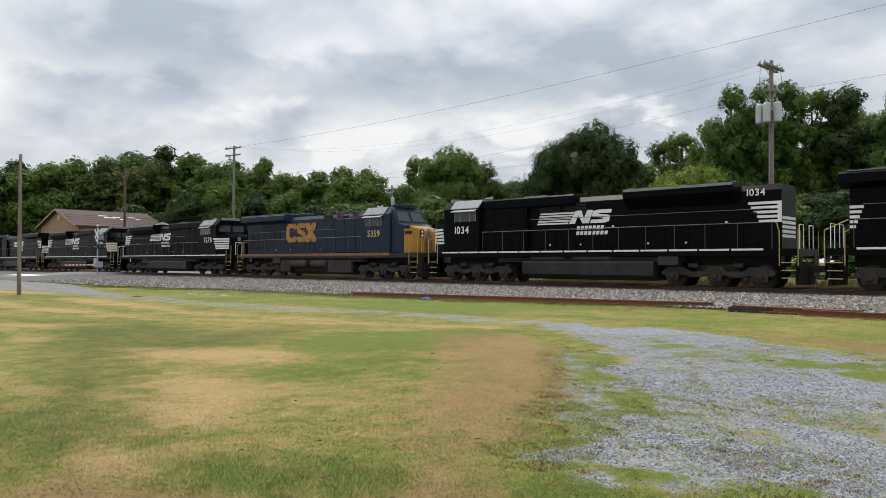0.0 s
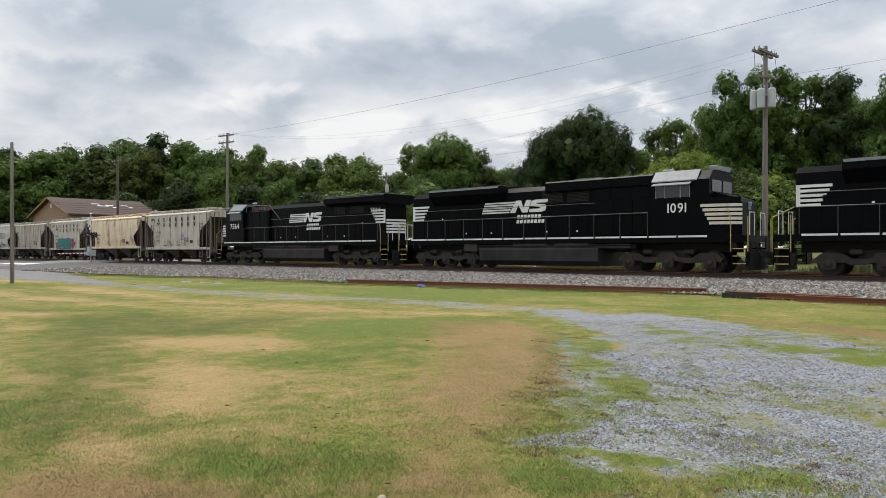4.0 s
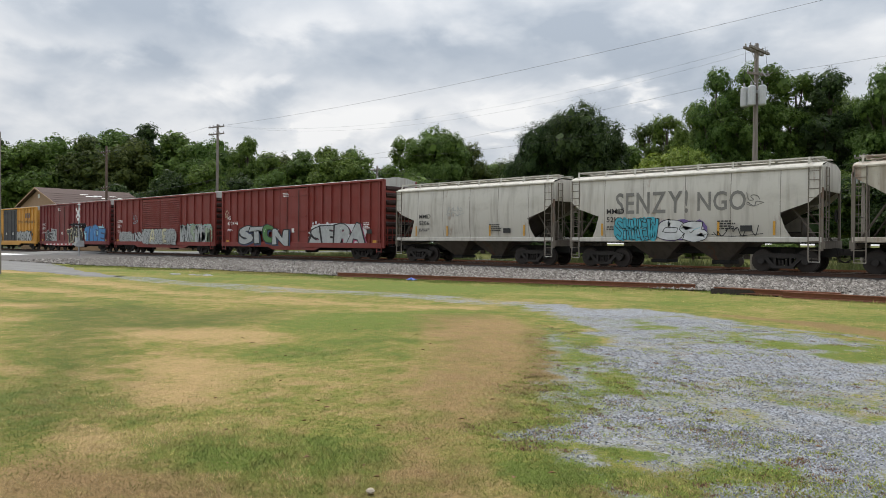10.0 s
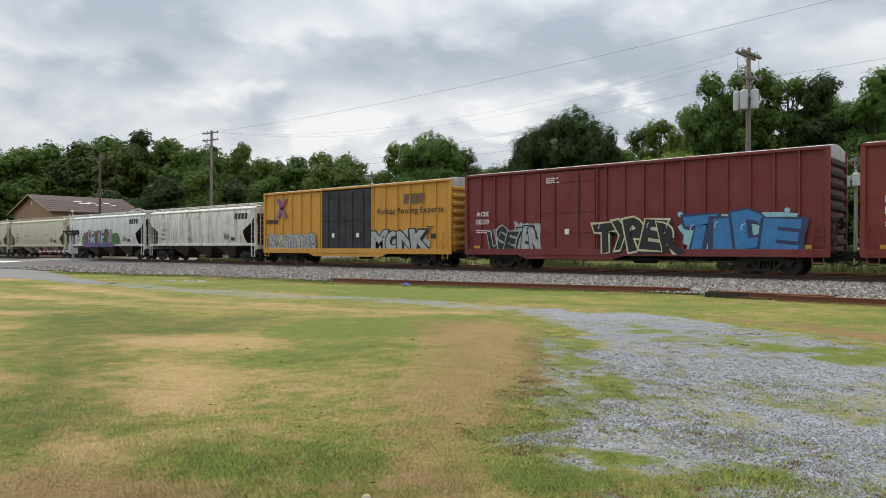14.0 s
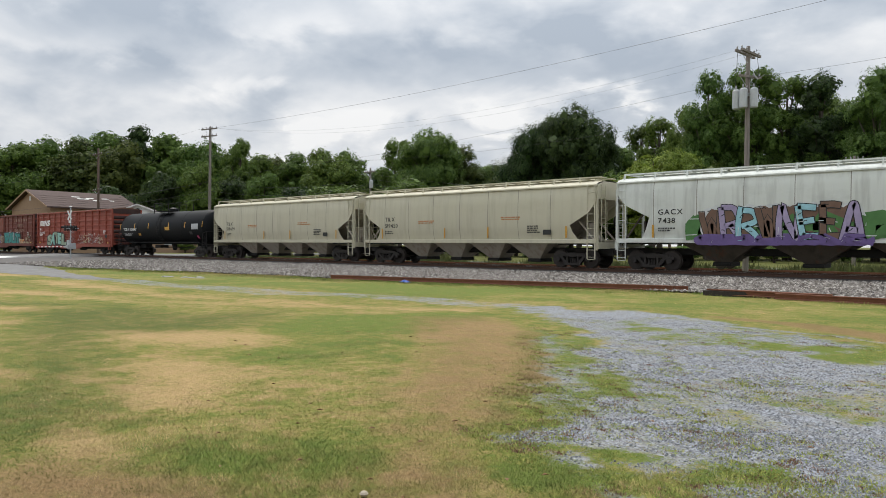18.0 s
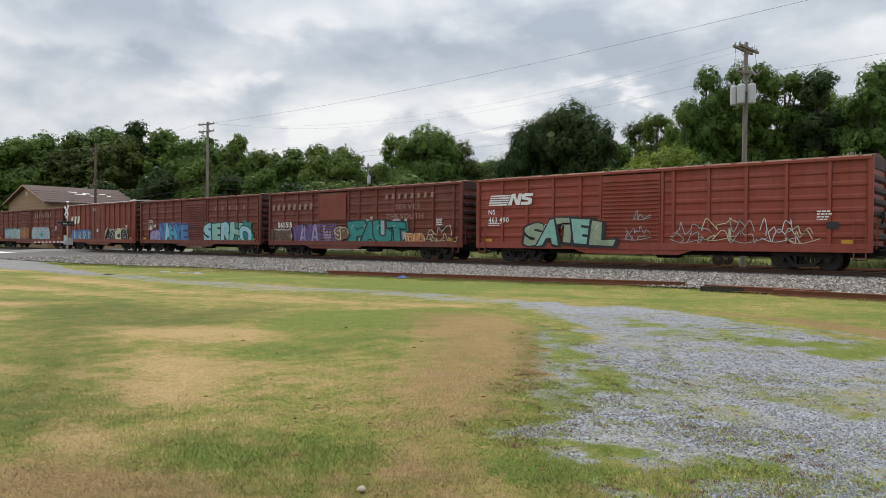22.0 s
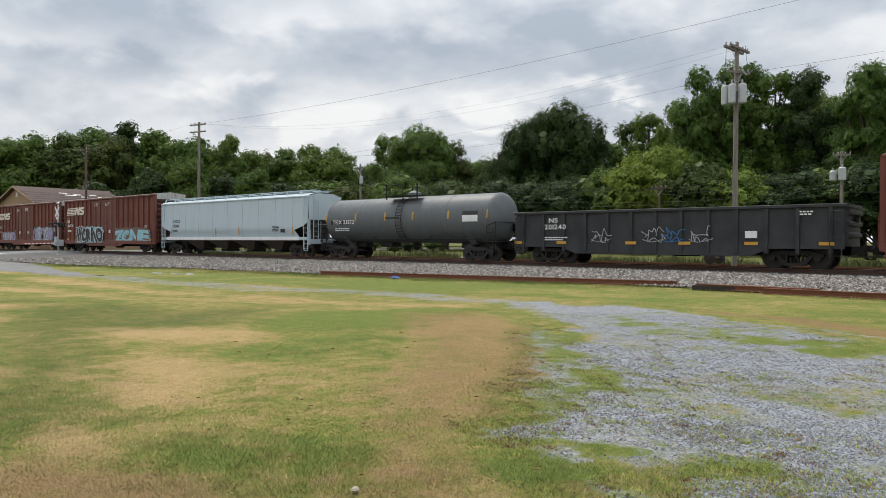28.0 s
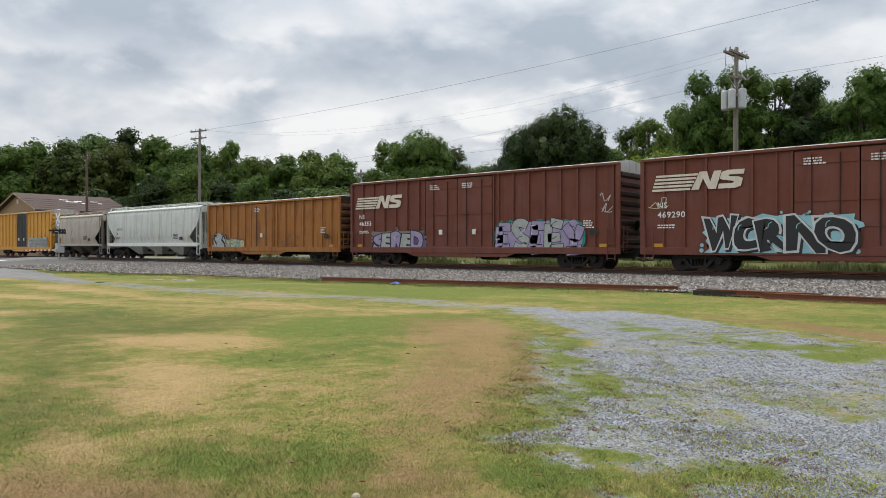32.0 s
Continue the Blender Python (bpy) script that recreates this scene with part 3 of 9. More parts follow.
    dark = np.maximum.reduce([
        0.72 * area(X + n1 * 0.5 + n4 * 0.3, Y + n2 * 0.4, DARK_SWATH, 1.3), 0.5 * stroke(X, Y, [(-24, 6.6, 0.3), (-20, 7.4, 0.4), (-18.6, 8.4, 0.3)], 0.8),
        # the last outline darkens the nearest strip for the shade between its blades
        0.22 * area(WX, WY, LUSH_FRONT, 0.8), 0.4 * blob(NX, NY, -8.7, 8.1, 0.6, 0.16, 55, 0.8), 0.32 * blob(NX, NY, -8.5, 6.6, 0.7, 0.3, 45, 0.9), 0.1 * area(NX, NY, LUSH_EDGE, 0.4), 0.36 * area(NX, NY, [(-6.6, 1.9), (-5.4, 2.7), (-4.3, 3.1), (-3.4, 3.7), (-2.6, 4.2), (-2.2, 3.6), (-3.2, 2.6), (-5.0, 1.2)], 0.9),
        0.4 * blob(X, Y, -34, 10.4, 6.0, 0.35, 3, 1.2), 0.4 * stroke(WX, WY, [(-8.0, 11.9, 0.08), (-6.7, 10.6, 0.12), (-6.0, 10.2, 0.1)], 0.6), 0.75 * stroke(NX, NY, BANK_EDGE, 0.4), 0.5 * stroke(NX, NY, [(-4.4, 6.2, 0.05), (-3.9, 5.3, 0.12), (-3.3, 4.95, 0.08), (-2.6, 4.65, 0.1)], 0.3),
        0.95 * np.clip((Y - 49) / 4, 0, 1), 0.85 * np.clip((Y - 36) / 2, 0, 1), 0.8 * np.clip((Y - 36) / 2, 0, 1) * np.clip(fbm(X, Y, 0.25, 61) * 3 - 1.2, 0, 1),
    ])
    verge = stroke(X, Y + n1, [(-56, 20.6, 0.5), (-36, 17.6, 1.0), (-27.6, 18.2, 1.8), (-18, 19.2, 2.2), (-11.9, 20.2, 2.4), (-6, 19.8, 2.0), (8, 19.8, 2.0)], 1.6)
    patches = np.clip(fbm(X, Y, 0.45, 131, 4) * 3.2 - 1.1, 0, 1)
    lush = np.maximum.reduce([
        verge * (0.35 + 0.65 * patches),
        area(WX, WY, LUSH_SWATH, 0.9), 0.9 * area(NX, NY, [(-9.3, 5.9), (-9.5, 6.8), (-8.7, 7.4), (-7.7, 6.3), (-8.5, 5.8)], 0.6), 0.8 * area(NX, NY, [(-9.3, 7.6), (-9.1, 8.4), (-8.3, 8.7), (-8.5, 7.8)], 0.4),
        area(WX, WY, LUSH_FRONT, 0.7), 0.55 * area(NX, NY, LUSH_EDGE, 0.35), 0.75 * area(WX, WY, MARGIN, 0.7), 0.7 * band, 1.6 * weeds,
    ])
    # the last outline browns the nearest corner to deepen its painted shade
    earth = np.maximum(1.0 * stroke(X, Y + n2 * 0.4, [(-6.0, 17.0, 0.10), (-5.0, 16.7, 0.18), (-4.0, 16.3, 0.3), (-3.2, 15.6, 0.35), (-2.2, 14.9, 0.4), (2, 13.0, 0.6)], 0.5),
                       np.maximum(0.72 * stroke(WX, WY, BANK_EDGE, 0.5), np.maximum(0.40 * bank, 0.5 * area(NX, NY, [(-5.9, 1.7), (-5.6, 2.2), (-4.8, 2.5), (-4.2, 2.65), (-3.85, 2.5), (-4.9, 1.4)], 0.5))))
    straw = np.clip(0.36 + n3 * 0.7 + n2 * 0.5 + n4 * 0.4 + 0.56 * dry - 0.50 * lush - 0.22 * dark + 0.22 * verge * (1 - patches), 0, 1)
    return [np.clip(a, 0, 1) for a in (gravel, straw, lush, dark, earth)]


def height(X, Y):
    """The ground's height: flat lawn, the low bank of the railway, level again behind it."""
    bank = np.clip((Y - 25.0) / 4.0, 0, 1) * np.clip((43.5 - Y) / 5.0, 0, 1)
    hump = 0.035 * np.sin(X * 0.7 + Y * 0.3) * np.sin(Y * 0.55 - X * 0.2)
    rise = 0.25 * np.clip((Y - 40) / 12, 0, 1)
    far = np.clip((np.hypot(X, Y) - 150) / 200, 0, 1)
    return 0.16 * bank + hump * np.clip((22 - Y) / 4, 0, 1) + rise * (1 - far)


def spaced(edges):
    out = []
    for a, b, step in edges:
        out += list(np.arange(a, b, step))
    return np.array(out + [edges[-1][1]])


def ground_material():
    m, nt, b = material("lawn_and_gravel")
    a1, a2 = nt.nodes.new("ShaderNodeAttribute"), nt.nodes.new("ShaderNodeAttribute")
    a1.attribute_name, a2.attribute_name = "zone_a", "zone_b"
    s1, s2 = nt.nodes.new("ShaderNodeSeparateColor"), nt.nodes.new("ShaderNodeSeparateColor")
    nt.links.new(a1.outputs["Color"], s1.inputs[0])
    nt.links.new(a2.outputs["Color"], s2.inputs[0])

    def broken(value, noise, sharp):
        """The zone's share broken up by noise into ragged patches."""
        add = nt.nodes.new("ShaderNodeMath")
        add.operation = "ADD"
        nt.links.new(value, add.inputs[0])
        nt.links.new(noise, add.inputs[1])
        return ramp(nt, add.outputs[0], 1.0 - sharp, 1.0 + sharp)

    def total(*pairs):
        out = None
        for value, k in pairs:
            n = nt.nodes.new("ShaderNodeMath")
            n.operation = "MULTIPLY_ADD"
            nt.links.new(value, n.inputs[0])
            n.inputs[1].default_value = k
            if out is None:
                n.inputs[2].default_value = 0.0
            else:
                nt.links.new(out, n.inputs[2])
            out = n.outputs[0]
        return out

    mid, fine, clump = noise_of(nt, 3.0, 8, rough=0.68), noise_of(nt, 70, 4, rough=0.75), noise_of(nt, 13, 6, rough=0.7)
    # from lush green over yellowing turf to straw
    turf = nt.nodes.new("ShaderNodeValToRGB")
    els = turf.color_ramp.elements
    els[0].position, els[0].color = 0.0, (0.108, 0.146, 0.027, 1)
    els[1].position, els[1].color = 1.0, (0.43, 0.295, 0.138, 1)
    els.new(0.35).color = (0.205, 0.200, 0.046, 1)
    els.new(0.65).color = (0.325, 0.245, 0.095, 1)
    level = nt.nodes.new("ShaderNodeMath")
    level.operation = "ADD"
    level.inputs[1].default_value = -2.02
    nt.links.new(total((s1.outputs[1], 1.0), (mid, 1.6), (clump, 1.6), (noise_of(nt, 0.55, 6, rough=0.6), 0.8)), level.inputs[0])
    nt.links.new(level.outputs[0], turf.inputs[0])
    base = mix(nt, scaled(nt, s1.outputs[2], 0.50), turf.outputs[0], mix(nt, clump, (0.110, 0.178, 0.024), (0.205, 0.232, 0.048)))
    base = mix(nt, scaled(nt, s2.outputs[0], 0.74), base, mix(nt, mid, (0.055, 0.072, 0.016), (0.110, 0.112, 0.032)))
    base = mix(nt, scaled(nt, broken(s2.outputs[1], mid, 0.5), 0.80), base, (0.230, 0.142, 0.068))
    base = mix(nt, scaled(nt, ramp(nt, fine, 0.48, 0.62), 0.20), base, (0.080, 0.078, 0.026))
    base = mix(nt, scaled(nt, ramp(nt, noise_of(nt, 30, 6, rough=0.75), 0.48, 0.62), 0.50), base, (0.085, 0.072, 0.030))
    chips = nt.nodes.new("ShaderNodeTexVoronoi")
    tc = nt.nodes.new("ShaderNodeTexCoord")
    nt.links.new(tc.outputs["Object"], chips.inputs["Vector"])
    chips.inputs["Scale"].default_value = 52.0
    sepc = nt.nodes.new("ShaderNodeSeparateColor")
    nt.links.new(chips.outputs["Color"], sepc.inputs[0])
    stone = mix(nt, sepc.outputs[0], (0.122, 0.128, 0.144), (0.345, 0.362, 0.392))
    stone = mix(nt, scaled(nt, ramp(nt, noise_of(nt, 5.5, 7, rough=0.7), 0.46, 0.66), 0.6), stone, (0.17, 0.15, 0.10))
    patch = total((s1.outputs[0], 1.0), (noise_of(nt, 1.5, 4), 0.6), (noise_of(nt, 5.5, 6, rough=0.7), 1.0), (noise_of(nt, 30, 3, rough=0.7), 0.7))
    base = mix(nt, ramp(nt, scaled(nt, patch, 0.5), 0.80 - 0.07, 0.80 + 0.07), base, stone)
    nt.links.new(base, b.inputs["Base Color"])
    b.inputs["Roughness"].default_value = 0.95
    b.inputs["Specular IOR Level"].default_value = 0.15
    bump(nt, b, noise_of(nt, 26, 6, rough=0.7), 0.5, 0.04)
    return m


def make_ground():
    xs = spaced([(-3000, -400, 400), (-400, -100, 30), (-100, -60, 4), (-60, -22, 0.5), (-22, -8.5, 0.14), (-8.5, 3, 0.08), (3, 5, 0.3), (5, 30, 1), (30, 100, 10), (100, 3000, 400)])
    ys = spaced([(-3000, -100, 400), (-100, -20, 20), (-20, 0, 1), (0, 1.5, 0.5), (1.5, 16, 0.09), (16, 26, 0.25), (26, 60, 1.5), (60, 200, 20), (200, 3000, 300)])
    X, Y = np.meshgrid(xs, ys, indexing="ij")
    Z = height(X, Y)
    nx, ny = X.shape
    idx = np.arange(nx * ny).reshape(nx, ny)
    faces = np.stack([idx[:-1, :-1], idx[1:, :-1], idx[1:, 1:], idx[:-1, 1:]], -1).reshape(-1, 4)
    me = raw("ground", np.stack([X, Y, Z], -1).reshape(-1, 3).tolist(), faces.tolist(), ground_material())
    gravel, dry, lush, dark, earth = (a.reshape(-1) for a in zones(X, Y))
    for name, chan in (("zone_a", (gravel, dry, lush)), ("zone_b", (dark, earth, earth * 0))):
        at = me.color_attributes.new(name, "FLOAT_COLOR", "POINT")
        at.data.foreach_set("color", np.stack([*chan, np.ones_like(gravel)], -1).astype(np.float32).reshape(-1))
    me.shade_smooth()
    tagged(new("ground", me), "mown lawn of green and sun-dried grass with a grey gravel patch", "ground", kind="structure")


make_ground()


def make_asphalt():
    m, nt, b = material("worn_asphalt")
    c = mix(nt, ramp(nt, noise_of(nt, 1.2, 6), 0.35, 0.7), (0.175, 0.170, 0.162), (0.24, 0.235, 0.225))
    c = mix(nt, scaled(nt, ramp(nt, noise_of(nt, 60, 3), 0.4, 0.7), 0.4), c, (0.12, 0.12, 0.125))
    nt.links.new(c, b.inputs["Base Color"])
    b.inputs["Roughness"].default_value = 0.95
    b.inputs["Specular IOR Level"].default_value = 0.15
    bump(nt, b, noise_of(nt, 40, 3), 0.3, 0.01)
    return m


ASPHALT = make_asphalt()


def ribbon(name, pts, lift, mat, label, category):
    """A strip of paving along (x, y, half width), lying on the ground, rounded where it bends."""
    fine = []
    for (ax, ay, aw), (bx, by, bw) in zip(pts, pts[1:]):
        n = max(2, int(math.hypot(bx - ax, by - ay) / 1.0))
        fine += [(ax + (bx - ax) * i / n, ay + (by - ay) * i / n, aw + (bw - aw) * i / n) for i in range(n)]
    fine.append(pts[-1])
    v, f = [], []
    for i, (x, y, w) in enumerate(fine):
        p, q = fine[max(0, i - 2)], fine[min(len(fine) - 1, i + 2)]
        d = Vector((q[0] - p[0], q[1] - p[1], 0)).normalized()
        nrm = Vector((-d.y, d.x, 0))
        wob = 0.12 * math.sin(i * 1.7) + 0.08 * math.sin(i * 0.61)
        for k, sgn in enumerate((-1, -0.5, 0.5, 1)):
            px, py = x + nrm.x * sgn * (w + wob), y + nrm.y * sgn * (w + wob)
            v.append((px, py, float(height(np.array(px), np.array(py))) + (lift if abs(sgn) < 1 else 0.004)))
    for i in range(len(fine) - 1):
        for k in range(3):
            a = i * 4 + k
            f.append((a, a + 1, a + 5, a + 4))
    ob = new(name, raw(name, v, f, mat))
    return tagged(ob, label, category, kind="structure")


ribbon("driveway", APRON, 0.03, ASPHALT, "pale worn asphalt drive running off the road beside the lawn", "driveway")


def make_road():
    """The road climbs to the rails and crosses them on the level."""
    v, f = [], []
    prof = [(-30, 0.04), (8, 0.05), (20, 0.08), (26, 0.28), (29.5, 0.46), (31.4, 0.50), (35.1, 0.50), (37, 0.46), (41, 0.36), (60, 0.32), (140, 0.3)]
    for y, z in prof:
        for x, dz in ((-84.6, -0.3), (-84.2, 0), (-75.8, 0), (-75.4, -0.3)):
            v.append((x, y, z + dz))
    for i in range(len(prof) - 1):
        for k in range(3):
            a = i * 4 + k
            f.append((a, a + 1, a + 5, a + 4))
    tagged(new("road", raw("road", v, f, ASPHALT)), "grey asphalt road crossing the railway on the level", "road", kind="structure")
    line = plain("road_marking_white", (0.78, 0.78, 0.76), 0.7, 0.0, 0.4, 5)
    m = Mesh()
    m.add([(-84.0, 23.6, 0.222), (-76.1, 23.6, 0.222), (-76.1, 25.2, 0.285), (-84.0, 25.2, 0.285)], [(0, 1, 2, 3)])
    tagged(new("stop_line", m.data("stop_line", line)), "worn white stop line painted across the road", "road marking", kind="structure")


make_road()


def stone_field(name, n, place, size, mat, label, category):
    """Many small broken stones as one body; place(k) gives n points."""
    rs = np.random.RandomState(abs(n) % 997)
    base = np.array([(1, 0, 0), (-1, 0, 0), (0, 1, 0), (0, -1, 0), (0, 0, 1), (0, 0, -1)], float)
    tri = np.array([(0, 2, 4), (2, 1, 4), (1, 3, 4), (3, 0, 4), (2, 0, 5), (1, 2, 5), (3, 1, 5), (0, 3, 5)])
    P = place(rs, n)
    S = rs.uniform(*size, (n, 1, 1)) * rs.uniform(0.55, 1.25, (n, 6, 1))
    ang = rs.uniform(0, 6.28, n)
    c, s_ = np.cos(ang), np.sin(ang)
    tilt = rs.uniform(-0.6, 0.6, (n, 1))
    V = base[None] * S
    V = np.stack([V[..., 0] * c[:, None] - V[..., 1] * s_[:, None], V[..., 0] * s_[:, None] + V[..., 1] * c[:, None], V[..., 2] * 0.75 + V[..., 0] * tilt], -1) + P[:, None, :]
    F = tri[None] + 6 * np.arange(n)[:, None, None]
    me = raw(name, V.reshape(-1, 3).tolist(), F.reshape(-1, 3).tolist(), mat)
    return tagged(new(name, me), label, category, kind="stuff")


BALLAST = stones("crushed_stone", [(0.055, 0.046, 0.040), (0.25, 0.225, 0.20), (0.10, 0.082, 0.068), (0.50, 0.465, 0.42), (0.16, 0.138, 0.118)])
BED = [(28.6, 0.21), (30.6, 0.27), (31.6, 0.33), (34.9, 0.33), (36.2, 0.22), (38.5, 0.10)]


def ballast_edge(x):
    """Where the stone of the ballast gives way to grass; the service strip widens up the line."""
    return np.clip(22.6 + 0.13 * (x + 27.5), 19.3, 25.4) + 0.25 * np.sin(x * 0.31) + 0.2 * np.sin(x * 0.83 + 1)


def bed_height(x, y):
    e = ballast_edge(x)
    rise = np.clip((y - e) / 0.7, 0, 1) * 0.07 + np.clip((y - e - 0.7) / (28.6 - e - 0.7), 0, 1) * 0.09 + 0.05
    return np.where(y < 28.6, rise, np.interp(y, [a for a, _ in BED], [b for _, b in BED]))


def make_track():
    bed = plain("ballast_bed", (0.115, 0.105, 0.096), 0.95, 0.0, 0.7, 16)
    v, f = [], []
    xs = list(np.arange(-330, 70, 2.0))
    for x in xs:
        e = float(ballast_edge(x))
        for y, z in [(e, 0.04), (e + 0.7, 0.12)] + BED:
            v.append((x, y, z))
    n = len(BED) + 2
    for i in range(len(xs) - 1):
        for k in range(n - 1):
            a = i * n + k
            f.append((a, a + 1, a + n + 1, a + n))
    tagged(new("ballast_bed", raw("ballast_bed", v, f, bed)), "grey crushed-stone ballast bed under the railway", "ballast", kind="structure")

    # stone between and beside the rails, its colour darkened by oil and the train's shade
    oily = plain("oily_ballast", (0.034, 0.028, 0.024), 0.95, 0.0, 0.6, 14)
    v, f = [], []
    for x in xs:
        wob = 0.10 * math.sin(x * 0.9) + 0.08 * math.sin(x * 2.3)
        v += [(x, 31.05 + wob, 0.305), (x, 31.75, 0.352), (x, 34.9, 0.352), (x, 35.6, 0.26)]
    f = [(i * 4 + k, i * 4 + k + 1, i * 4 + k + 5, i * 4 + k + 4) for i in range(len(xs) - 1) for k in range(3)]
    tagged(new("track_bed", raw("track_bed", v, f, oily)), "stone bed between the rails, darkened by oil and painted train shade", "ballast", kind="structure")

    def near(rs, k):
        x = -62 + 66 * rs.uniform(0, 1, k) ** 0.72
        edge = ballast_edge(x)
        y = edge - 0.3 + (31.45 - edge) * rs.uniform(0, 1, k)
        return np.stack([x, y, bed_height(x, y) + 0.015], -1)

    stone_field("ballast_stones", 40000, near, (0.04, 0.095), BALLAST, "loose grey and buff crushed stone beside the rails", "ballast")
    # rails: foot, web and head, rolled bright on top
    prof = [(-0.075, 0), (0.075, 0), (0.075, 0.012), (0.012, 0.035), (0.012, 0.135), (0.036, 0.145), (0.036, 0.178), (0.03, 0.182), (-0.03, 0.182), (-0.036, 0.178), (-0.036, 0.145), (-0.012, 0.135), (-0.012, 0.035), (-0.075, 0.012)]
    for side in (-0.755, 0.755):
        m = Mesh().along_x([(TRACK + side + a, RAIL_TOP - 0.184 + b) for a, b in prof], -330, 70)
        rail = tagged(new("rail", m.data("rail", RAIL_SIDE)), "rusty steel running rail with a bright worn top", "rail", "rails of the track", "structure")
        part("rail_head", Mesh().box(-330, 70, TRACK + side - 0.026, TRACK + side + 0.026, RAIL_TOP - 0.003, RAIL_TOP + 0.001), TREAD, rail, "polished running surface")
    tie = Mesh().box(-0.115, 0.115, -1.3, 1.3, -0.16, 0.0, 0.0).data("tie", TIE)
    row = tagged(new("tie_row", Mesh().box(-330, 70, TRACK - 0.12, TRACK + 0.12, RAIL_TOP - 0.36, RAIL_TOP - 0.30).data("tie_row", UNDER)), "dark creosoted wooden ties under the rails", "railway ties", kind="structure")
    for i in range(125):
        ob = part("tie", tie, TIE, row, at=(-62 + i * 0.535, TRACK + random.uniform(-0.03, 0.03), RAIL_TOP - 0.184))
        ob.rotation_euler[2] = random.uniform(-0.015, 0.015)
    m = Mesh()
    for i in range(500):
        x = -62.6 - i * 0.535
        m.box(x - 0.115, x + 0.115, TRACK - 1.3, TRACK + 1.3, RAIL_TOP - 0.34, RAIL_TOP - 0.184)
    tagged(part("tie_rest", m, TIE, row), "", kind="stuff")
    # crossing panels between the rails at the road
    m = Mesh().box(-84.5, -75.5, TRACK - 0.66, TRACK + 0.66, RAIL_TOP - 0.12, RAIL_TOP - 0.006)
    tagged(new("crossing_panel", m.data("crossing_panel", plain("rubber_crossing_panel", (0.07, 0.07, 0.072), 0.8))), "dark rubber crossing panel laid between the rails", "crossing panel", kind="structure")


make_track()


def spare_rail(x0, y0, x1, y1, z, n=1):
    """Lengths of taken-up rail lying side by side on the ballast."""
    prof = [(-0.07, 0), (0.07, 0), (0.07, 0.012), (0.012, 0.035), (0.012, 0.13), (0.034, 0.14), (0.034, 0.172), (-0.034, 0.172), (-0.034, 0.14), (-0.012, 0.13), (-0.012, 0.035), (-0.07, 0.012)]
    L = math.hypot(x1 - x0, y1 - y0)
    for k in range(n):
        ob = new("spare_rail", Mesh().along_x(prof, -L / 2, L / 2).data("spare_rail", OLD_RAIL))
        tagged(ob, "length of rusty red-brown rail lying loose on the ballast", "rail", "taken-up rails")
        ob.location = ((x0 + x1) / 2 + k * 0.5, (y0 + y1) / 2 + k * 0.14, z)
        ob.rotation_euler = (random.uniform(-0.12, 0.12), 0, math.atan2(y1 - y0, x1 - x0) + k * 0.004)


def make_spares():
    spare_rail(-25.6, 21.6, -10.4, 24.6, 0.06, 2)
    spare_rail(-8.9, 23.9, -5.6, 23.7, 0.05, 2)
    spare_rail(-6.6, 23.4, 8, 23.2, 0.03, 1)
    m = Mesh().box(-1.4, 1.4, -0.5, -0.26, 0, 0.2).data("spare_tie", TIE)
    for k, (x, y, a) in enumerate([(-7.6, 24.3, 0.05)]):
        ob = tagged(new("spare_tie", m), "old dark wooden tie lying beside loose rails", "railway tie")
        ob.location, ob.rotation_euler[2] = (x, y, -0.03), a
    # a crumpled blue sheet and pale rubble on the bank
    m = Mesh()
    rs = random.Random(4)
    n = 9
    for i in range(n):
        for j in range(n):
            u, w = i / (n - 1) - 0.5, j / (n - 1) - 0.5
            r = max(0.0, 1 - 2.1 * math.hypot(u, w))
            m.v.append((u * 0.5, w * 0.3, 0.01 + 0.08 * r + rs.uniform(0, 0.05) * (r > 0)))
    m.f = [(i * n + j, (i + 1) * n + j, (i + 1) * n + j + 1, i * n + j + 1) for i in range(n - 1) for j in range(n - 1)]
    ob = tagged(new("tarp", m.data("tarp", plain("blue_plastic", (0.015, 0.07, 0.34), 0.5))), "small crumpled blue plastic sheet lying on the grass", "tarp")
    ob.location = (-21.4, 22.2, 0.02)
    for x, y, w in ((-31.6, 18.2, 0.7), (-33.4, 17.7, 0.35)):
        m = Mesh()
        for k in range(9):
            a, b, h = rs.uniform(-w, w), rs.uniform(-w, w) * 0.5, rs.uniform(0.02, 0.05)
            m.lathe([(0, 0.16), (h * 0.7, 0.14), (h, 0.05)], (a, b, 0), "z", 7)
        ob = tagged(new("rubble", m.data("rubble", plain("pale_rubble", (0.30, 0.30, 0.28), 0.9))), "low pile of pale broken concrete in the grass", "rubble")
        ob.location = (x, y, 0.0)
    m = Mesh().lathe([(0, 0.022), (0.014, 0.031), (0.026, 0.022), (0.033, 0.008)], (0, 0, 0), "z", 8)
    ob = tagged(new("pale_stone", m.data("pale_stone", plain("pale_stone", (0.40, 0.34, 0.26), 0.9))), "small pale stone lying in the short grass", "stone")
    ob.location = (-3.45, 3.2, -0.01)


make_spares()


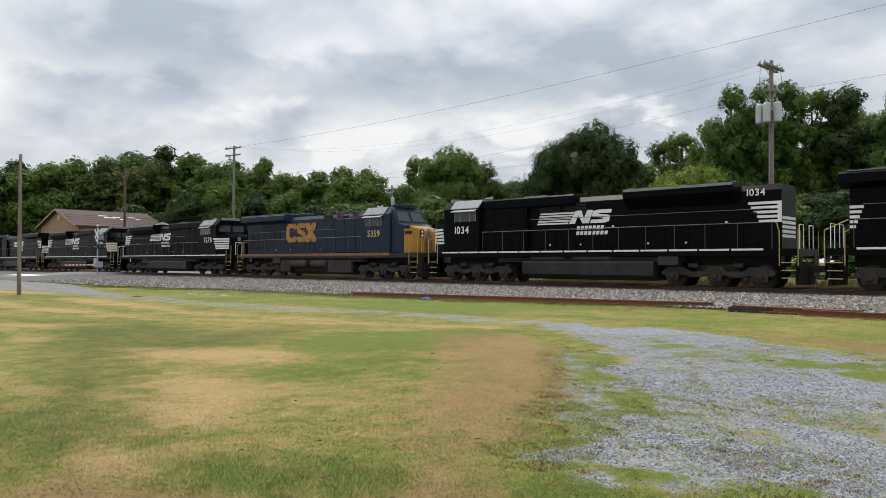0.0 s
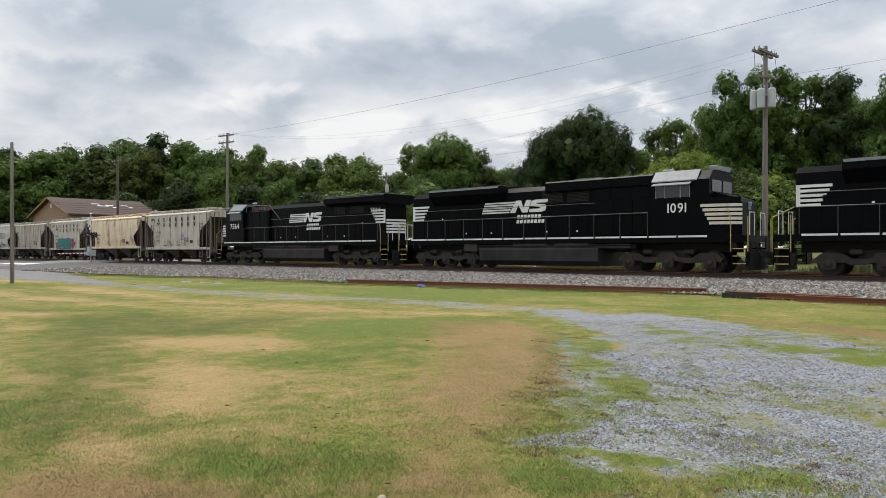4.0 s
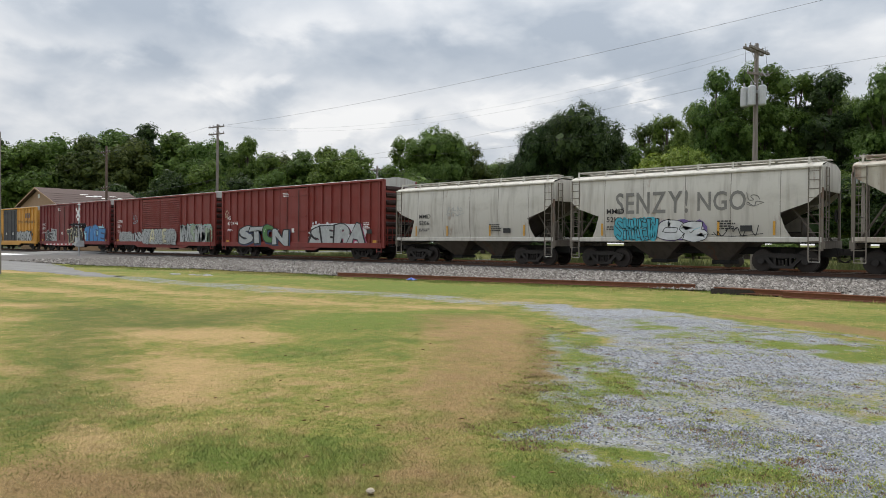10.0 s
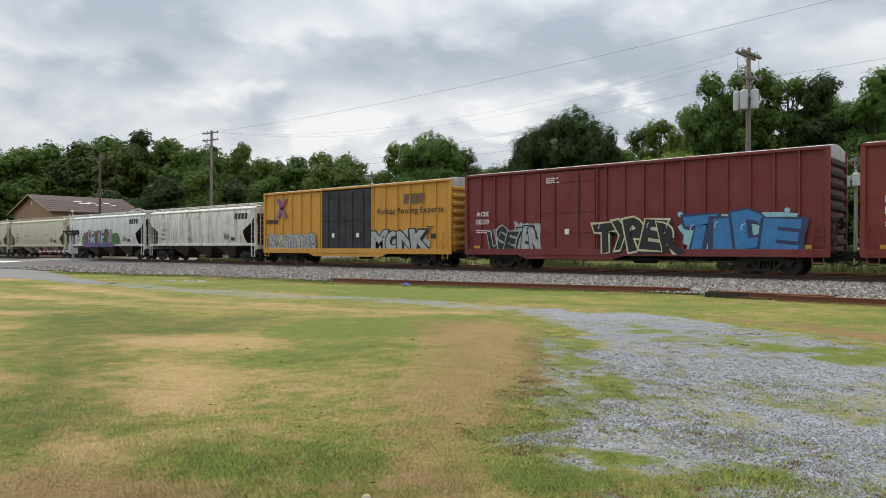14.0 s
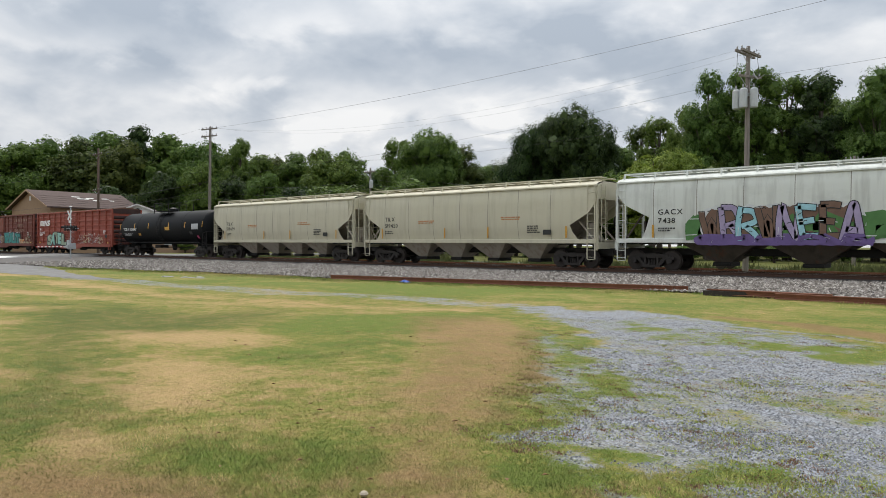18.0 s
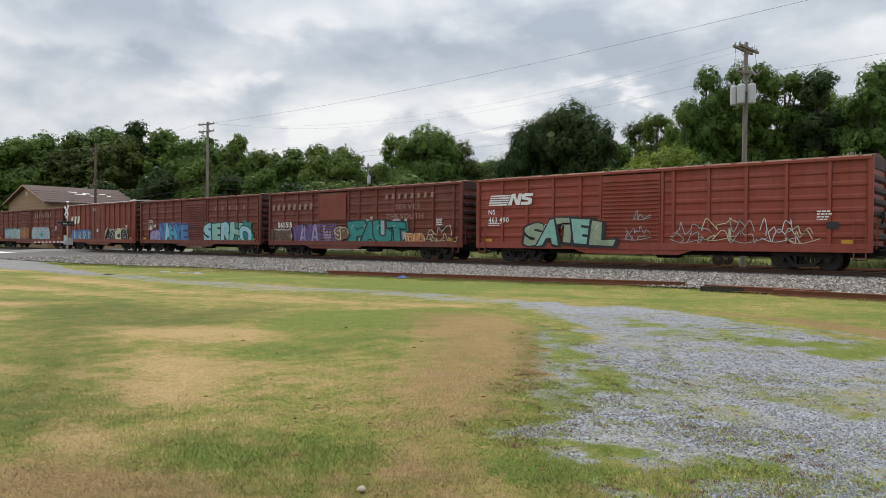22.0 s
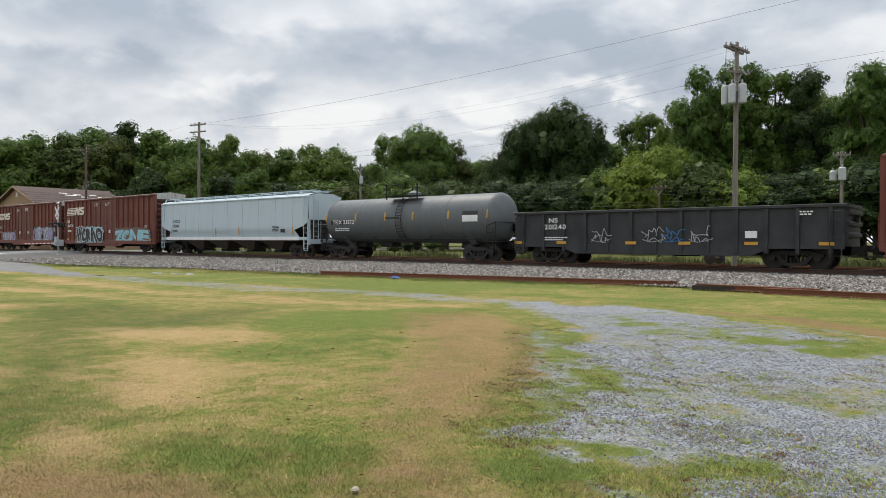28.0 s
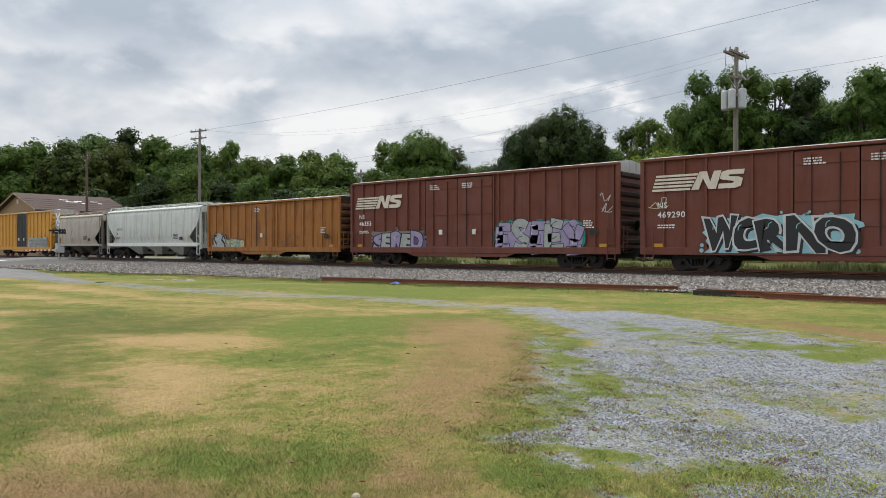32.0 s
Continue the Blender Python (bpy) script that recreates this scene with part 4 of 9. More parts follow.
def make_siding():
    """An old side track behind the main line, with one wheelset left standing on it."""
    prof = [(-0.065, 0), (0.065, 0), (0.012, 0.035), (0.012, 0.12), (0.032, 0.13), (0.032, 0.16), (-0.032, 0.16), (-0.032, 0.13), (-0.012, 0.12), (-0.012, 0.035)]
    for yy in (40.9, 42.4):
        m = Mesh().along_x([(yy + a, 0.18 + b) for a, b in prof], -60, 12)
        tagged(new("siding_rail", m.data("siding_rail", OLD_RAIL)), "rusty rail of the old side track", "rail", "rails of the side track", "structure")
    ob = thing("spare_wheelset", "rusty railway wheelset standing on the old side track", "wheelset", "", (-14.45, 0, 0))
    part("axle", Mesh().tube((0, 40.7, 0.68), (0, 42.6, 0.68), 0.07, 12), RAIL_SIDE, ob)
    for yy in (40.9, 42.4):
        part("wheel", Mesh().lathe([(-0.06, 0.30), (-0.05, 0.34), (0.05, 0.34), (0.06, 0.12), (0.02, 0.10), (0.0, 0.28)], (0, yy, 0.68), "y", 24), WHEEL, ob)


make_siding()

# ---- rolling stock ----
# In a car's own space x runs along the track, z is up from the rail and -y is the side that faces the lawn.
CARS = []
SHARED = {}


def shared(key, build, mat, smooth=False):
    if key not in SHARED:
        SHARED[key] = build().data(key, mat, smooth)
    return SHARED[key]


def wheelset_mesh():
    m = Mesh()
    for s_ in (-1, 1):
        prof = [(-0.07, 0.20), (-0.07, 0.40), (-0.06, 0.455), (0.055, 0.465), (0.065, 0.50), (0.085, 0.50), (0.085, 0.40), (0.03, 0.36), (0.03, 0.20)]
        m.lathe([(a * -s_, r) for a, r in prof], (0, s_ * 0.74, 0.46), "y", 26)
        m.lathe([(-0.10, 0.16), (0.10, 0.13)] if s_ > 0 else [(-0.10, 0.13), (0.10, 0.16)], (0, s_ * 0.82, 0.46), "y", 12)
    m.lathe([(-1.05, 0.085), (1.05, 0.085)], (0, 0, 0.46), "y", 10)
    return m


def side_frame_mesh():
    """The cast side frame of a freight truck, with its two openings and bearing ends."""
    m = Mesh()
    y0, y1 = -0.09, 0.09
    m.along_y([(-1.12, 0.62), (-0.55, 0.78), (0.55, 0.78), (1.12, 0.62), (1.12, 0.50), (0.60, 0.60), (-0.60, 0.60), (-1.12, 0.50)], y0, y1)
    for s_ in (-1, 1):
        m.along_y([(s_ * 0.60, 0.62), (s_ * 0.78, 0.58), (s_ * 0.42, 0.18), (s_ * 0.24, 0.18)], y0, y1)
        m.along_y([(s_ * 0.27, 0.62), (s_ * 0.36, 0.62), (s_ * 0.36, 0.22), (s_ * 0.27, 0.22)], y0, y1)
        m.lathe([(-0.12, 0.10), (-0.11, 0.15), (0.11, 0.15), (0.12, 0.08)], (s_ * 0.89, 0, 0.46), "y", 14)
        m.along_y([(s_ * 0.72, 0.64), (s_ * 1.06, 0.64), (s_ * 1.04, 0.40), (s_ * 0.99, 0.40), (s_ * 0.98, 0.52), (s_ * 0.80, 0.52), (s_ * 0.79, 0.40), (s_ * 0.74, 0.40)], y0, y1)
    m.along_y([(-0.46, 0.14), (0.46, 0.14), (0.42, 0.26), (-0.42, 0.26)], y0, y1)
    return m


def spring_mesh():
    m = Mesh()
    for dx in (-0.14, 0.0, 0.14):
        prof = [(0.26 + 0.018 * i, 0.062 if i % 2 else 0.05) for i in range(15)]
        m.lathe(prof, (dx, 0, 0), "z", 9)
    return m


def truck(car, x):
    """A two-axle freight truck under a car."""
    t = part("truck", shared("bolster", lambda: Mesh().box(-0.2, 0.2, -1.1, 1.1, 0.55, 0.80, 0.03).box(-0.28, 0.28, -0.3, 0.3, 0.78, 0.98), FRAME), FRAME, car, at=(x, 0, 0))
    for s_ in (-1, 1):
        part("side_frame", shared("side_frame", side_frame_mesh, FRAME), FRAME, t, at=(0, s_ * 1.0, 0))
        part("spring", shared("spring", spring_mesh, FRAME), FRAME, t, at=(0, s_ * 1.0, 0))
    for dx in (-0.89, 0.89):
        part("wheelset", shared("wheelset", wheelset_mesh, WHEEL, True), WHEEL, t, at=(dx, 0, 0))
    return t


def coupler_mesh():
    m = Mesh().box(-0.55, 0.1, -0.09, 0.09, 0.78, 0.95, 0.02)
    m.along_z([(0.05, -0.16), (0.28, -0.19), (0.42, -0.10), (0.40, -0.03), (0.22, 0.02), (0.30, 0.12), (0.42, 0.16), (0.36, 0.20), (0.05, 0.14)], 0.72, 1.0)
    m.bar((0.1, -0.3, 0.8), (0.2, -0.32, 0.55), (0.42, -0.25, 0.42), (0.62, -0.1, 0.46), r=0.025)
    return m


def coupler(car, x, turn):
    ob = part("coupler", shared("coupler", coupler_mesh, FRAME), FRAME, car, at=(x, 0, 0))
    ob.rotation_euler[2] = 0 if turn > 0 else math.pi
    return ob


def ladder_mesh(z0, z1, w=0.42):
    m = Mesh()
    for s_ in (-1, 1):
        m.box(s_ * w / 2 - 0.02, s_ * w / 2 + 0.02, -0.035, 0.0, z0, z1)
    k = z0 + 0.08
    while k < z1:
        m.tube((-w / 2, -0.02, k), (w / 2, -0.02, k), 0.014, 5)
        k += 0.36
    return m


def ladder(car, x, y, z0, z1, mat, turn=0.0):
    key = "ladder_%s_%.2f_%.2f" % (mat.name, z0, z1)
    ob = part("ladder", shared(key, lambda: ladder_mesh(z0, z1), mat), mat, car, at=(x, y, 0))
    ob.rotation_euler[2] = turn
    return ob


def brake_wheel(car, x, z, turn):
    m = lambda: Mesh().lathe([(-0.02, 0.27), (0.0, 0.29), (0.02, 0.27), (0.0, 0.25), (-0.02, 0.27)], (0, 0, 0), "x", 20).tube((0, -0.26, 0), (0, 0.26, 0), 0.014, 5).tube((0, 0, -0.26), (0, 0, 0.26), 0.014, 5).tube((-0.15, 0, 0), (0.03, 0, 0), 0.03, 6)
    return part("brake_wheel", shared("brake_wheel", m, FRAME), FRAME, car, at=(x + turn * 0.12, 0.35, z))


def start_car(name, front, rear, label, category, group):
    car = thing(name, label, category, group)
    car["middle"] = (front + rear) / 2
    CARS.append(car)
    return car, (front - rear) / 2


STROKES = [
    [[(0.1, 0), (0.15, 1)], [(0.15, 1), (0.85, 0.05)], [(0.85, 0), (0.9, 1)]],
    [[(0.9, 0.85), (0.5, 1), (0.12, 0.75), (0.5, 0.52), (0.88, 0.28), (0.5, 0), (0.08, 0.15)]],
    [[(0.05, 0), (0.45, 1), (0.62, 1), (0.95, 0)], [(0.25, 0.36), (0.8, 0.36)]],
    [[(0.1, 1), (0.12, 0)], [(0.12, 0.98), (0.85, 0.94)], [(0.12, 0.5), (0.7, 0.5)], [(0.12, 0.04), (0.9, 0.08)]],
    [[(0.5, 1), (0.12, 0.8), (0.08, 0.25), (0.5, 0), (0.9, 0.22), (0.9, 0.78), (0.5, 1)]],
    [[(0.12, 0), (0.1, 1)], [(0.1, 0.96), (0.75, 0.88), (0.8, 0.6), (0.15, 0.46)], [(0.4, 0.46), (0.92, 0)]],
    [[(0.0, 1), (0.25, 0.02), (0.5, 0.72), (0.74, 0.02), (1.0, 1)]],
    [[(0.12, 0), (0.12, 1)], [(0.88, 0), (0.88, 1)], [(0.12, 0.5), (0.88, 0.55)]],
    [[(0.1, 1), (0.5, 0.5), (0.9, 1)], [(0.5, 0.5), (0.5, 0)], [(0.05, 0.02), (0.9, 0.05)]],
]


def stroke_quads(m, pts, w, y, bulge=0.0):
    """A fat brush line along (x, z) points, with mitred joints."""
    n = len(pts)
    left, right = [], []
    for i, p in enumerate(pts):
        a, b = Vector(pts[max(0, i - 1)]), Vector(pts[min(n - 1, i + 1)])
        d = (b - a)
        d = d.normalized() if d.length > 1e-6 else Vector((1, 0))
        q = Vector((-d.y, d.x)) * w
        e = d * (bulge if i in (0, n - 1) else 0.0) * (1 if i else -1)
        left.append((p[0] + q.x + e.x, p[1] + q.y + e.y))
        right.append((p[0] - q.x + e.x, p[1] - q.y + e.y))
    for i in range(n - 1):
        m.plate([left[i], left[i + 1], right[i + 1], right[i]], y)


def rounded(pts, steps=4):
    """A smooth curve through the points."""
    out = []
    for i in range(len(pts) - 1):
        p0, p1, p2, p3 = pts[max(0, i - 1)], pts[i], pts[i + 1], pts[min(len(pts) - 1, i + 2)]
        for k in range(steps):
            u = k / steps
            out.append(tuple(0.5 * (2 * b + (c - a) * u + (2 * a - 5 * b + 4 * c - d) * u * u + (3 * b - a - 3 * c + d) * u ** 3) for a, b, c, d in zip(p0, p1, p2, p3)))
    return out + [pts[-1]]


def mural(car, x0, x1, z0, z1, y, kind, n, fills, line="black", back=None, seed=1, holes=True):
    """Sprayed wall lettering: n crowded, overlapping signs over x0..x1, z0..z1, each with its dark outline, and a halo behind."""
    rs = random.Random(seed)
    n += 2 if kind == "wild" else 0
    z0, z1 = z0 - 0.12, z1 + 0.02
    w, h = (x1 - x0) / n, z1 - z0
    thick = {"bubble": 0.175, "block": 0.15, "wild": 0.125}[kind] * min(w * 1.2, h)
    halo = back or (line if line not in ("black", "navy") else fills[0])

    def cloud(grow, name, col, depth, low_cut):
        m, top, low = Mesh(), [], []
        count = 4 * n + 7
        for i in range(count):
            u = x0 - grow + (x1 - x0 + 2 * grow) * i / (count - 1)
            end = min(i, count - 1 - i)
            k = 0.35 if end == 0 else (0.8 if end == 1 else 1.0)
            top.append((u, z0 + h * 0.5 + (h * 0.5 * rs.uniform(0.80, 1.02) + grow * 0.7) * k))
            low.append((u, max(low_cut, z0 + h * 0.5 - (h * 0.5 * rs.uniform(0.85, 1.0) + grow * 0.5) * k)))
        pts = low + top[::-1]
        m.plate(pts, y - depth)
        part(name, m, SPRAY[col], car)

    cloud(0.10, "spray_halo", halo, 0.003, 0.80)
    shade = "black" if line in ("white", "silver", "mint", "cream", "black", "sky") else line
    if fills[0] == "black":
        shade = "white"
    cloud(-0.06, "spray_ground", fills[0] if kind != "block" else fills[-1], 0.006, 0.82)
    shine = Mesh()
    for i in range(n):
        depth = 0.009 + 0.004 * i
        cx, span = x0 + i * w - 0.10 * w, w * 1.26
        lean, lift, grow = rs.uniform(-0.22, 0.22) * w, rs.uniform(-0.06, 0.06) * h, rs.uniform(0.92, 1.06)
        rim, fill, ink = Mesh(), Mesh(), Mesh()
        for line_pts in rs.choice(STROKES):
            pts = []
            for u, v in line_pts:
                u2, v2 = u + rs.uniform(-0.09, 0.09), v + rs.uniform(-0.06, 0.06)
                pts.append((cx + thick * 0.6 + u2 * (span - thick * 1.2) * grow + lean * (v - 0.5), z0 + thick * 0.7 + lift + v2 * (h - 1.5 * thick) * grow))
            if kind != "block":
                if len(pts) == 2:
                    (ax, az), (bx, bz) = pts
                    pts = [pts[0], ((ax + bx) / 2 + rs.uniform(-0.14, 0.14) * w, (az + bz) / 2), pts[1]]
                pts = rounded(pts, 4)
            pts = [(min(max(px, x0 - 0.05), x1 + 0.05), min(max(pz, z0 + thick * 0.6), z1 - thick * 0.5)) for px, pz in pts]
            stroke_quads(rim, pts, thick + 0.034, y - depth, 0.034)
            stroke_quads(fill, pts, thick, y - depth - 0.002, 0.0)
            a, b = pts[0], pts[-1]
            if rs.random() < 0.7:
                q = rs.uniform(0.25, 0.6)
                mx, mz = a[0] + (b[0] - a[0]) * q, a[1] + (b[1] - a[1]) * q
                stroke_quads(ink, rounded([(mx - thick * 0.7, mz + rs.uniform(-0.1, 0.1)), (mx, mz + rs.uniform(-0.05, 0.05)), (mx + thick * 0.7, mz + rs.uniform(-0.1, 0.1))], 3), 0.016, y - depth - 0.003)
            if rs.random() < 0.5:
                stroke_quads(shine, [(a[0] - thick * 0.45, a[1] * 0.85 + b[1] * 0.15), (a[0] * 0.6 + b[0] * 0.4 - thick * 0.45, a[1] * 0.6 + b[1] * 0.4)], thick * 0.10, y - depth - 0.0035)
        part("letter_outline", rim, SPRAY[shade], car)
        part("sprayed_letter", fill, SPRAY[fills[i % len(fills)]], car)
        if ink.v:
            part("spray_line", ink, SPRAY[shade], car)
    if shine.v:
        tagged(part("spray_highlight", shine, SPRAY["sky" if "white" in fills else "white"], car), kind="stuff")


def sprayed_word(car, word, x0, x1, z0, z1, y, fills, rim="black", halo=None, deep="black", seed=1):
    """A sprayed word: fat leaning letters, crowded together, each with its rim and a thick shade to one side, on a ragged halo."""
    rs = random.Random(seed)
    n = len(word)
    w, h = (x1 - x0) / n, z1 - z0
    if halo:
        m, pts = Mesh(), []
        count = 8 * n
        for i in range(count):
            a = 6.28318 * i / count
            cx, cz = math.cos(a), math.sin(a)
            k = 1.0 / max(abs(cx), abs(cz)) ** 0.82 * rs.uniform(0.90, 1.10)
            pts.append(((x0 + x1) / 2 + cx * k * ((x1 - x0) / 2 + 0.16), max(0.86, (z0 + z1) / 2 + cz * k * (h / 2 + 0.12))))
        mid = ((x0 + x1) / 2, (z0 + z1) / 2)
        for i in range(count):
            m.plate([mid, pts[i], pts[(i + 1) % count]], y - 0.003)
        for i in range(n * 3):
            u, v, r = rs.uniform(x0 - 0.3, x1 + 0.3), rs.choice((z0 + 0.1, z1 + 0.1)) + rs.uniform(-0.1, 0.16), rs.uniform(0.05, 0.14)
            m.plate([(u + r * math.cos(t * 0.785), max(0.84, v + r * math.sin(t * 0.785))) for t in range(8)], y - 0.0035)
        part("spray_halo", m, SPRAY[halo], car)
    shine = Mesh()
    for i, ch in enumerate(word):
        vs, fs, gw, gx = FAT[ch]
        vr, fr = FATTER[ch][:2]
        lo, hi = float(vs[:, 1].min()), float(vs[:, 1].max())
        wide = 0.80 if ch == "I" else 1.30
        cx, lift, lean, tall = x0 + (i + 0.5) * w, rs.uniform(-0.07, 0.07) * h, rs.uniform(-0.22, 0.26) * h, rs.uniform(0.90, 1.10)
        bend = rs.uniform(-0.18, 0.18) * w

        def place(p, dx=0.0, dz=0.0):
            u, v = (p[0] - gx) / gw - 0.5, (p[1] - lo) / (hi - lo)
            return (cx + u * w * wide + (v - 0.5) * lean + bend * math.sin(v * 3.14) + dx, 0.0, max(0.84, z0 + lift + v * h * tall + 0.05 * h * math.sin(u * 5 + i) + dz))

        d0 = y - 0.008 - 0.005 * i
        shade, rim_m, fill_m = Mesh(), Mesh(), Mesh()
        for k in range(3):
            shade.add([(a, d0 - 0.0003 * k, c) for a, _, c in (place(p, 0.035 * (k + 1), -0.03 * (k + 1)) for p in vr)], fr)
        rim_m.add([(a, d0 - 0.0018, c) for a, _, c in (place(p) for p in vr)], fr)
        fill_m.add([(a, d0 - 0.0032, c) for a, _, c in (place(p) for p in vs)], fs)
        part("letter_shade", shade, SPRAY[deep], car)
        part("letter_outline", rim_m, SPRAY[rim], car)
        part("sprayed_letter", fill_m, SPRAY[fills[i % len(fills)]], car)
        if rs.random() < 0.8:
            u, v = cx - w * rs.uniform(0.25, 0.38), z1 - h * rs.uniform(0.14, 0.26)
            stroke_quads(shine, rounded([(u, v - h * 0.12), (u + 0.03, v), (u + w * 0.14, v + h * 0.06)], 3), 0.016, d0 - 0.0045)
    if shine.v:
        tagged(part("spray_highlight", shine, SPRAY["white" if rim != "white" else "sky"], car), kind="stuff")


def scribble(car, x, z, w, h, y, col, seed):
    """A quick looping tag drawn with a thin spray line."""
    rs = random.Random(seed)
    m = Mesh()
    for row in range(2 if h > 0.55 else 1):
        zz, hh = z + h * 0.45 * row, h * (0.6 if h > 0.55 else 1.0)
        k = max(5, int(w / hh * 4))
        pts, pen = [], x + rs.uniform(0, 0.1) * w
        for i in range(k):
            pts.append((pen + rs.uniform(-0.30, 0.30) * hh, zz + hh * rs.choice((0.05, 0.1, 0.45, 0.6, 0.95)) * rs.uniform(0.8, 1.1)))
            pen += w * 0.92 / k * rs.uniform(0.4, 1.6)
        stroke_quads(m, rounded(pts, 5), 0.018, y - 0.004)
    stroke_quads(m, rounded([(x, z + h * 0.2), (x + w * 0.4, z + h * 0.02), (x + w, z + h * 0.25)], 4), 0.014, y - 0.004)
    part("tag", m, SPRAY[col], car, "looping sprayed tag")


def patch(car, name, x0, x1, z0, z1, y, mat, label=""):
    return part(name, Mesh().plate([(x0, z0), (x1, z0), (x1, z1), (x0, z1)], y), mat, car, label)


def striped_logo(car, x, z, w, h, y, mat):
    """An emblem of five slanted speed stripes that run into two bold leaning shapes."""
    for k in range(5):
        zz = z + h * (k / 5.0)
        t = h / 5.0 * 0.62
        end = x + w * (0.44 + 0.022 * k)
        part("emblem_stripe", Mesh().plate([(x + 0.012 * w * k, zz), (end, zz), (end + 0.10 * t, zz + t), (x + 0.012 * w * k + 0.05 * t, zz + t)], y), mat, car)
    a, b, lean = x + w * 0.45, x + w * 0.74, 0.06 * w
    m = Mesh().plate([(a, z), (a + w * 0.085, z), (a + w * 0.085 + lean * 0.75, z + h * 0.62), (b - w * 0.10, z), (b - w * 0.02, z), (b - w * 0.02 + lean, z + h), (b - w * 0.10 + lean, z + h),
                      (b - w * 0.10 + lean * 0.3, z + h * 0.40), (a + w * 0.115 + lean, z + h), (a + w * 0.035 + lean, z + h)], y)
    part("emblem", m, mat, car)
    r = h * 0.26
    m = Mesh().plate([(b, z), (b + w * 0.18, z), (b + w * 0.24, z + h * 0.10), (b + w * 0.26, z + h * 0.50), (b + w * 0.22, z + h * 0.60), (b + w * 0.11, z + h * 0.66), (b + w * 0.12, z + h * 0.74), (b + w * 0.27, z + h * 0.74),
                      (b + w * 0.28, z + h), (b + w * 0.10, z + h), (b + w * 0.04, z + h * 0.90), (b + w * 0.02, z + h * 0.55), (b + w * 0.06, z + h * 0.46), (b + w * 0.17, z + h * 0.38), (b + w * 0.16, z + h * 0.27), (b + w * 0.01, z + h * 0.27)], y)
    part("emblem", m, mat, car)


def word_bars(car, x, z, n, w, h, y, mat, gap=0.22):
    """A company's name as plain blocks, one for each character."""
    block = Mesh().plate([(0, 0), (w * (1 - gap), 0), (w * (1 - gap) + 0.2 * h, h), (0.2 * h, h)], 0).data("name_block", mat)
    for i in range(n):
        part("name_block", block, mat, car, at=(x + i * w, y, z))


# ---- locomotives ----
def loco_wheel_mesh():
    m = wheelset_mesh()
    m.v = [(x * 1.1, y, z * 1.1) for x, y, z in m.v]
    return m


def loco_frame_mesh():
    """A three-axle truck frame with its axle boxes."""
    m = Mesh()
    m.along_y([(-2.6, 0.66), (-2.3, 0.92), (-1.5, 0.92), (-1.2, 0.72), (-0.5, 0.72), (-0.3, 0.95), (0.3, 0.95), (0.5, 0.72), (1.2, 0.72), (1.5, 0.92), (2.3, 0.92), (2.6, 0.66), (2.5, 0.52), (1.4, 0.55), (1.2, 0.46), (0.7, 0.46), (0.5, 0.55), (-0.5, 0.55), (-0.7, 0.46), (-1.2, 0.46), (-1.4, 0.55), (-2.5, 0.52)], -0.12, 0.12)
    return m


def axle_box_mesh():
    return Mesh().along_y([(-0.26, 0.28), (0.26, 0.28), (0.30, 0.50), (0.20, 0.78), (-0.20, 0.78), (-0.30, 0.50)], -0.10, 0.10).lathe([(-0.20, 0.07), (-0.17, 0.13), (-0.05, 0.15)], (0, 0, 0.50), "y", 14)


def loco_truck(car, x):
    t = part("truck", shared("loco_bolster", lambda: Mesh().box(-1.0, 1.0, -0.9, 0.9, 0.62, 1.05, 0.05), FRAME), FRAME, car, at=(x, 0, 0))
    for s_ in (-1, 1):
        part("truck_frame", shared("loco_frame", loco_frame_mesh, LOCO_GRIME), LOCO_GRIME, t, at=(0, s_ * 1.08, 0))
        for dx in (-2.02, 0, 2.02):
            ob = part("axle_box", shared("axle_box", axle_box_mesh, LOCO_GRIME), LOCO_GRIME, t, at=(dx, s_ * 1.16, 0))
            ob.rotation_euler[2] = 0 if s_ < 0 else math.pi
        for dx in (-1.02, 1.02):
            part("brake_cylinder", shared("brake_cyl", lambda: Mesh().lathe([(-0.24, 0.06), (-0.2, 0.12), (0.2, 0.12), (0.24, 0.06)], (0, 0, 0.98), "x", 12), LOCO_GRIME), LOCO_GRIME, t, at=(dx, s_ * 1.14, 0))
    for dx in (-2.02, 0, 2.02):
        part("wheelset", shared("loco_wheelset", loco_wheel_mesh, WHEEL, True), WHEEL, t, at=(dx, 0, 0))


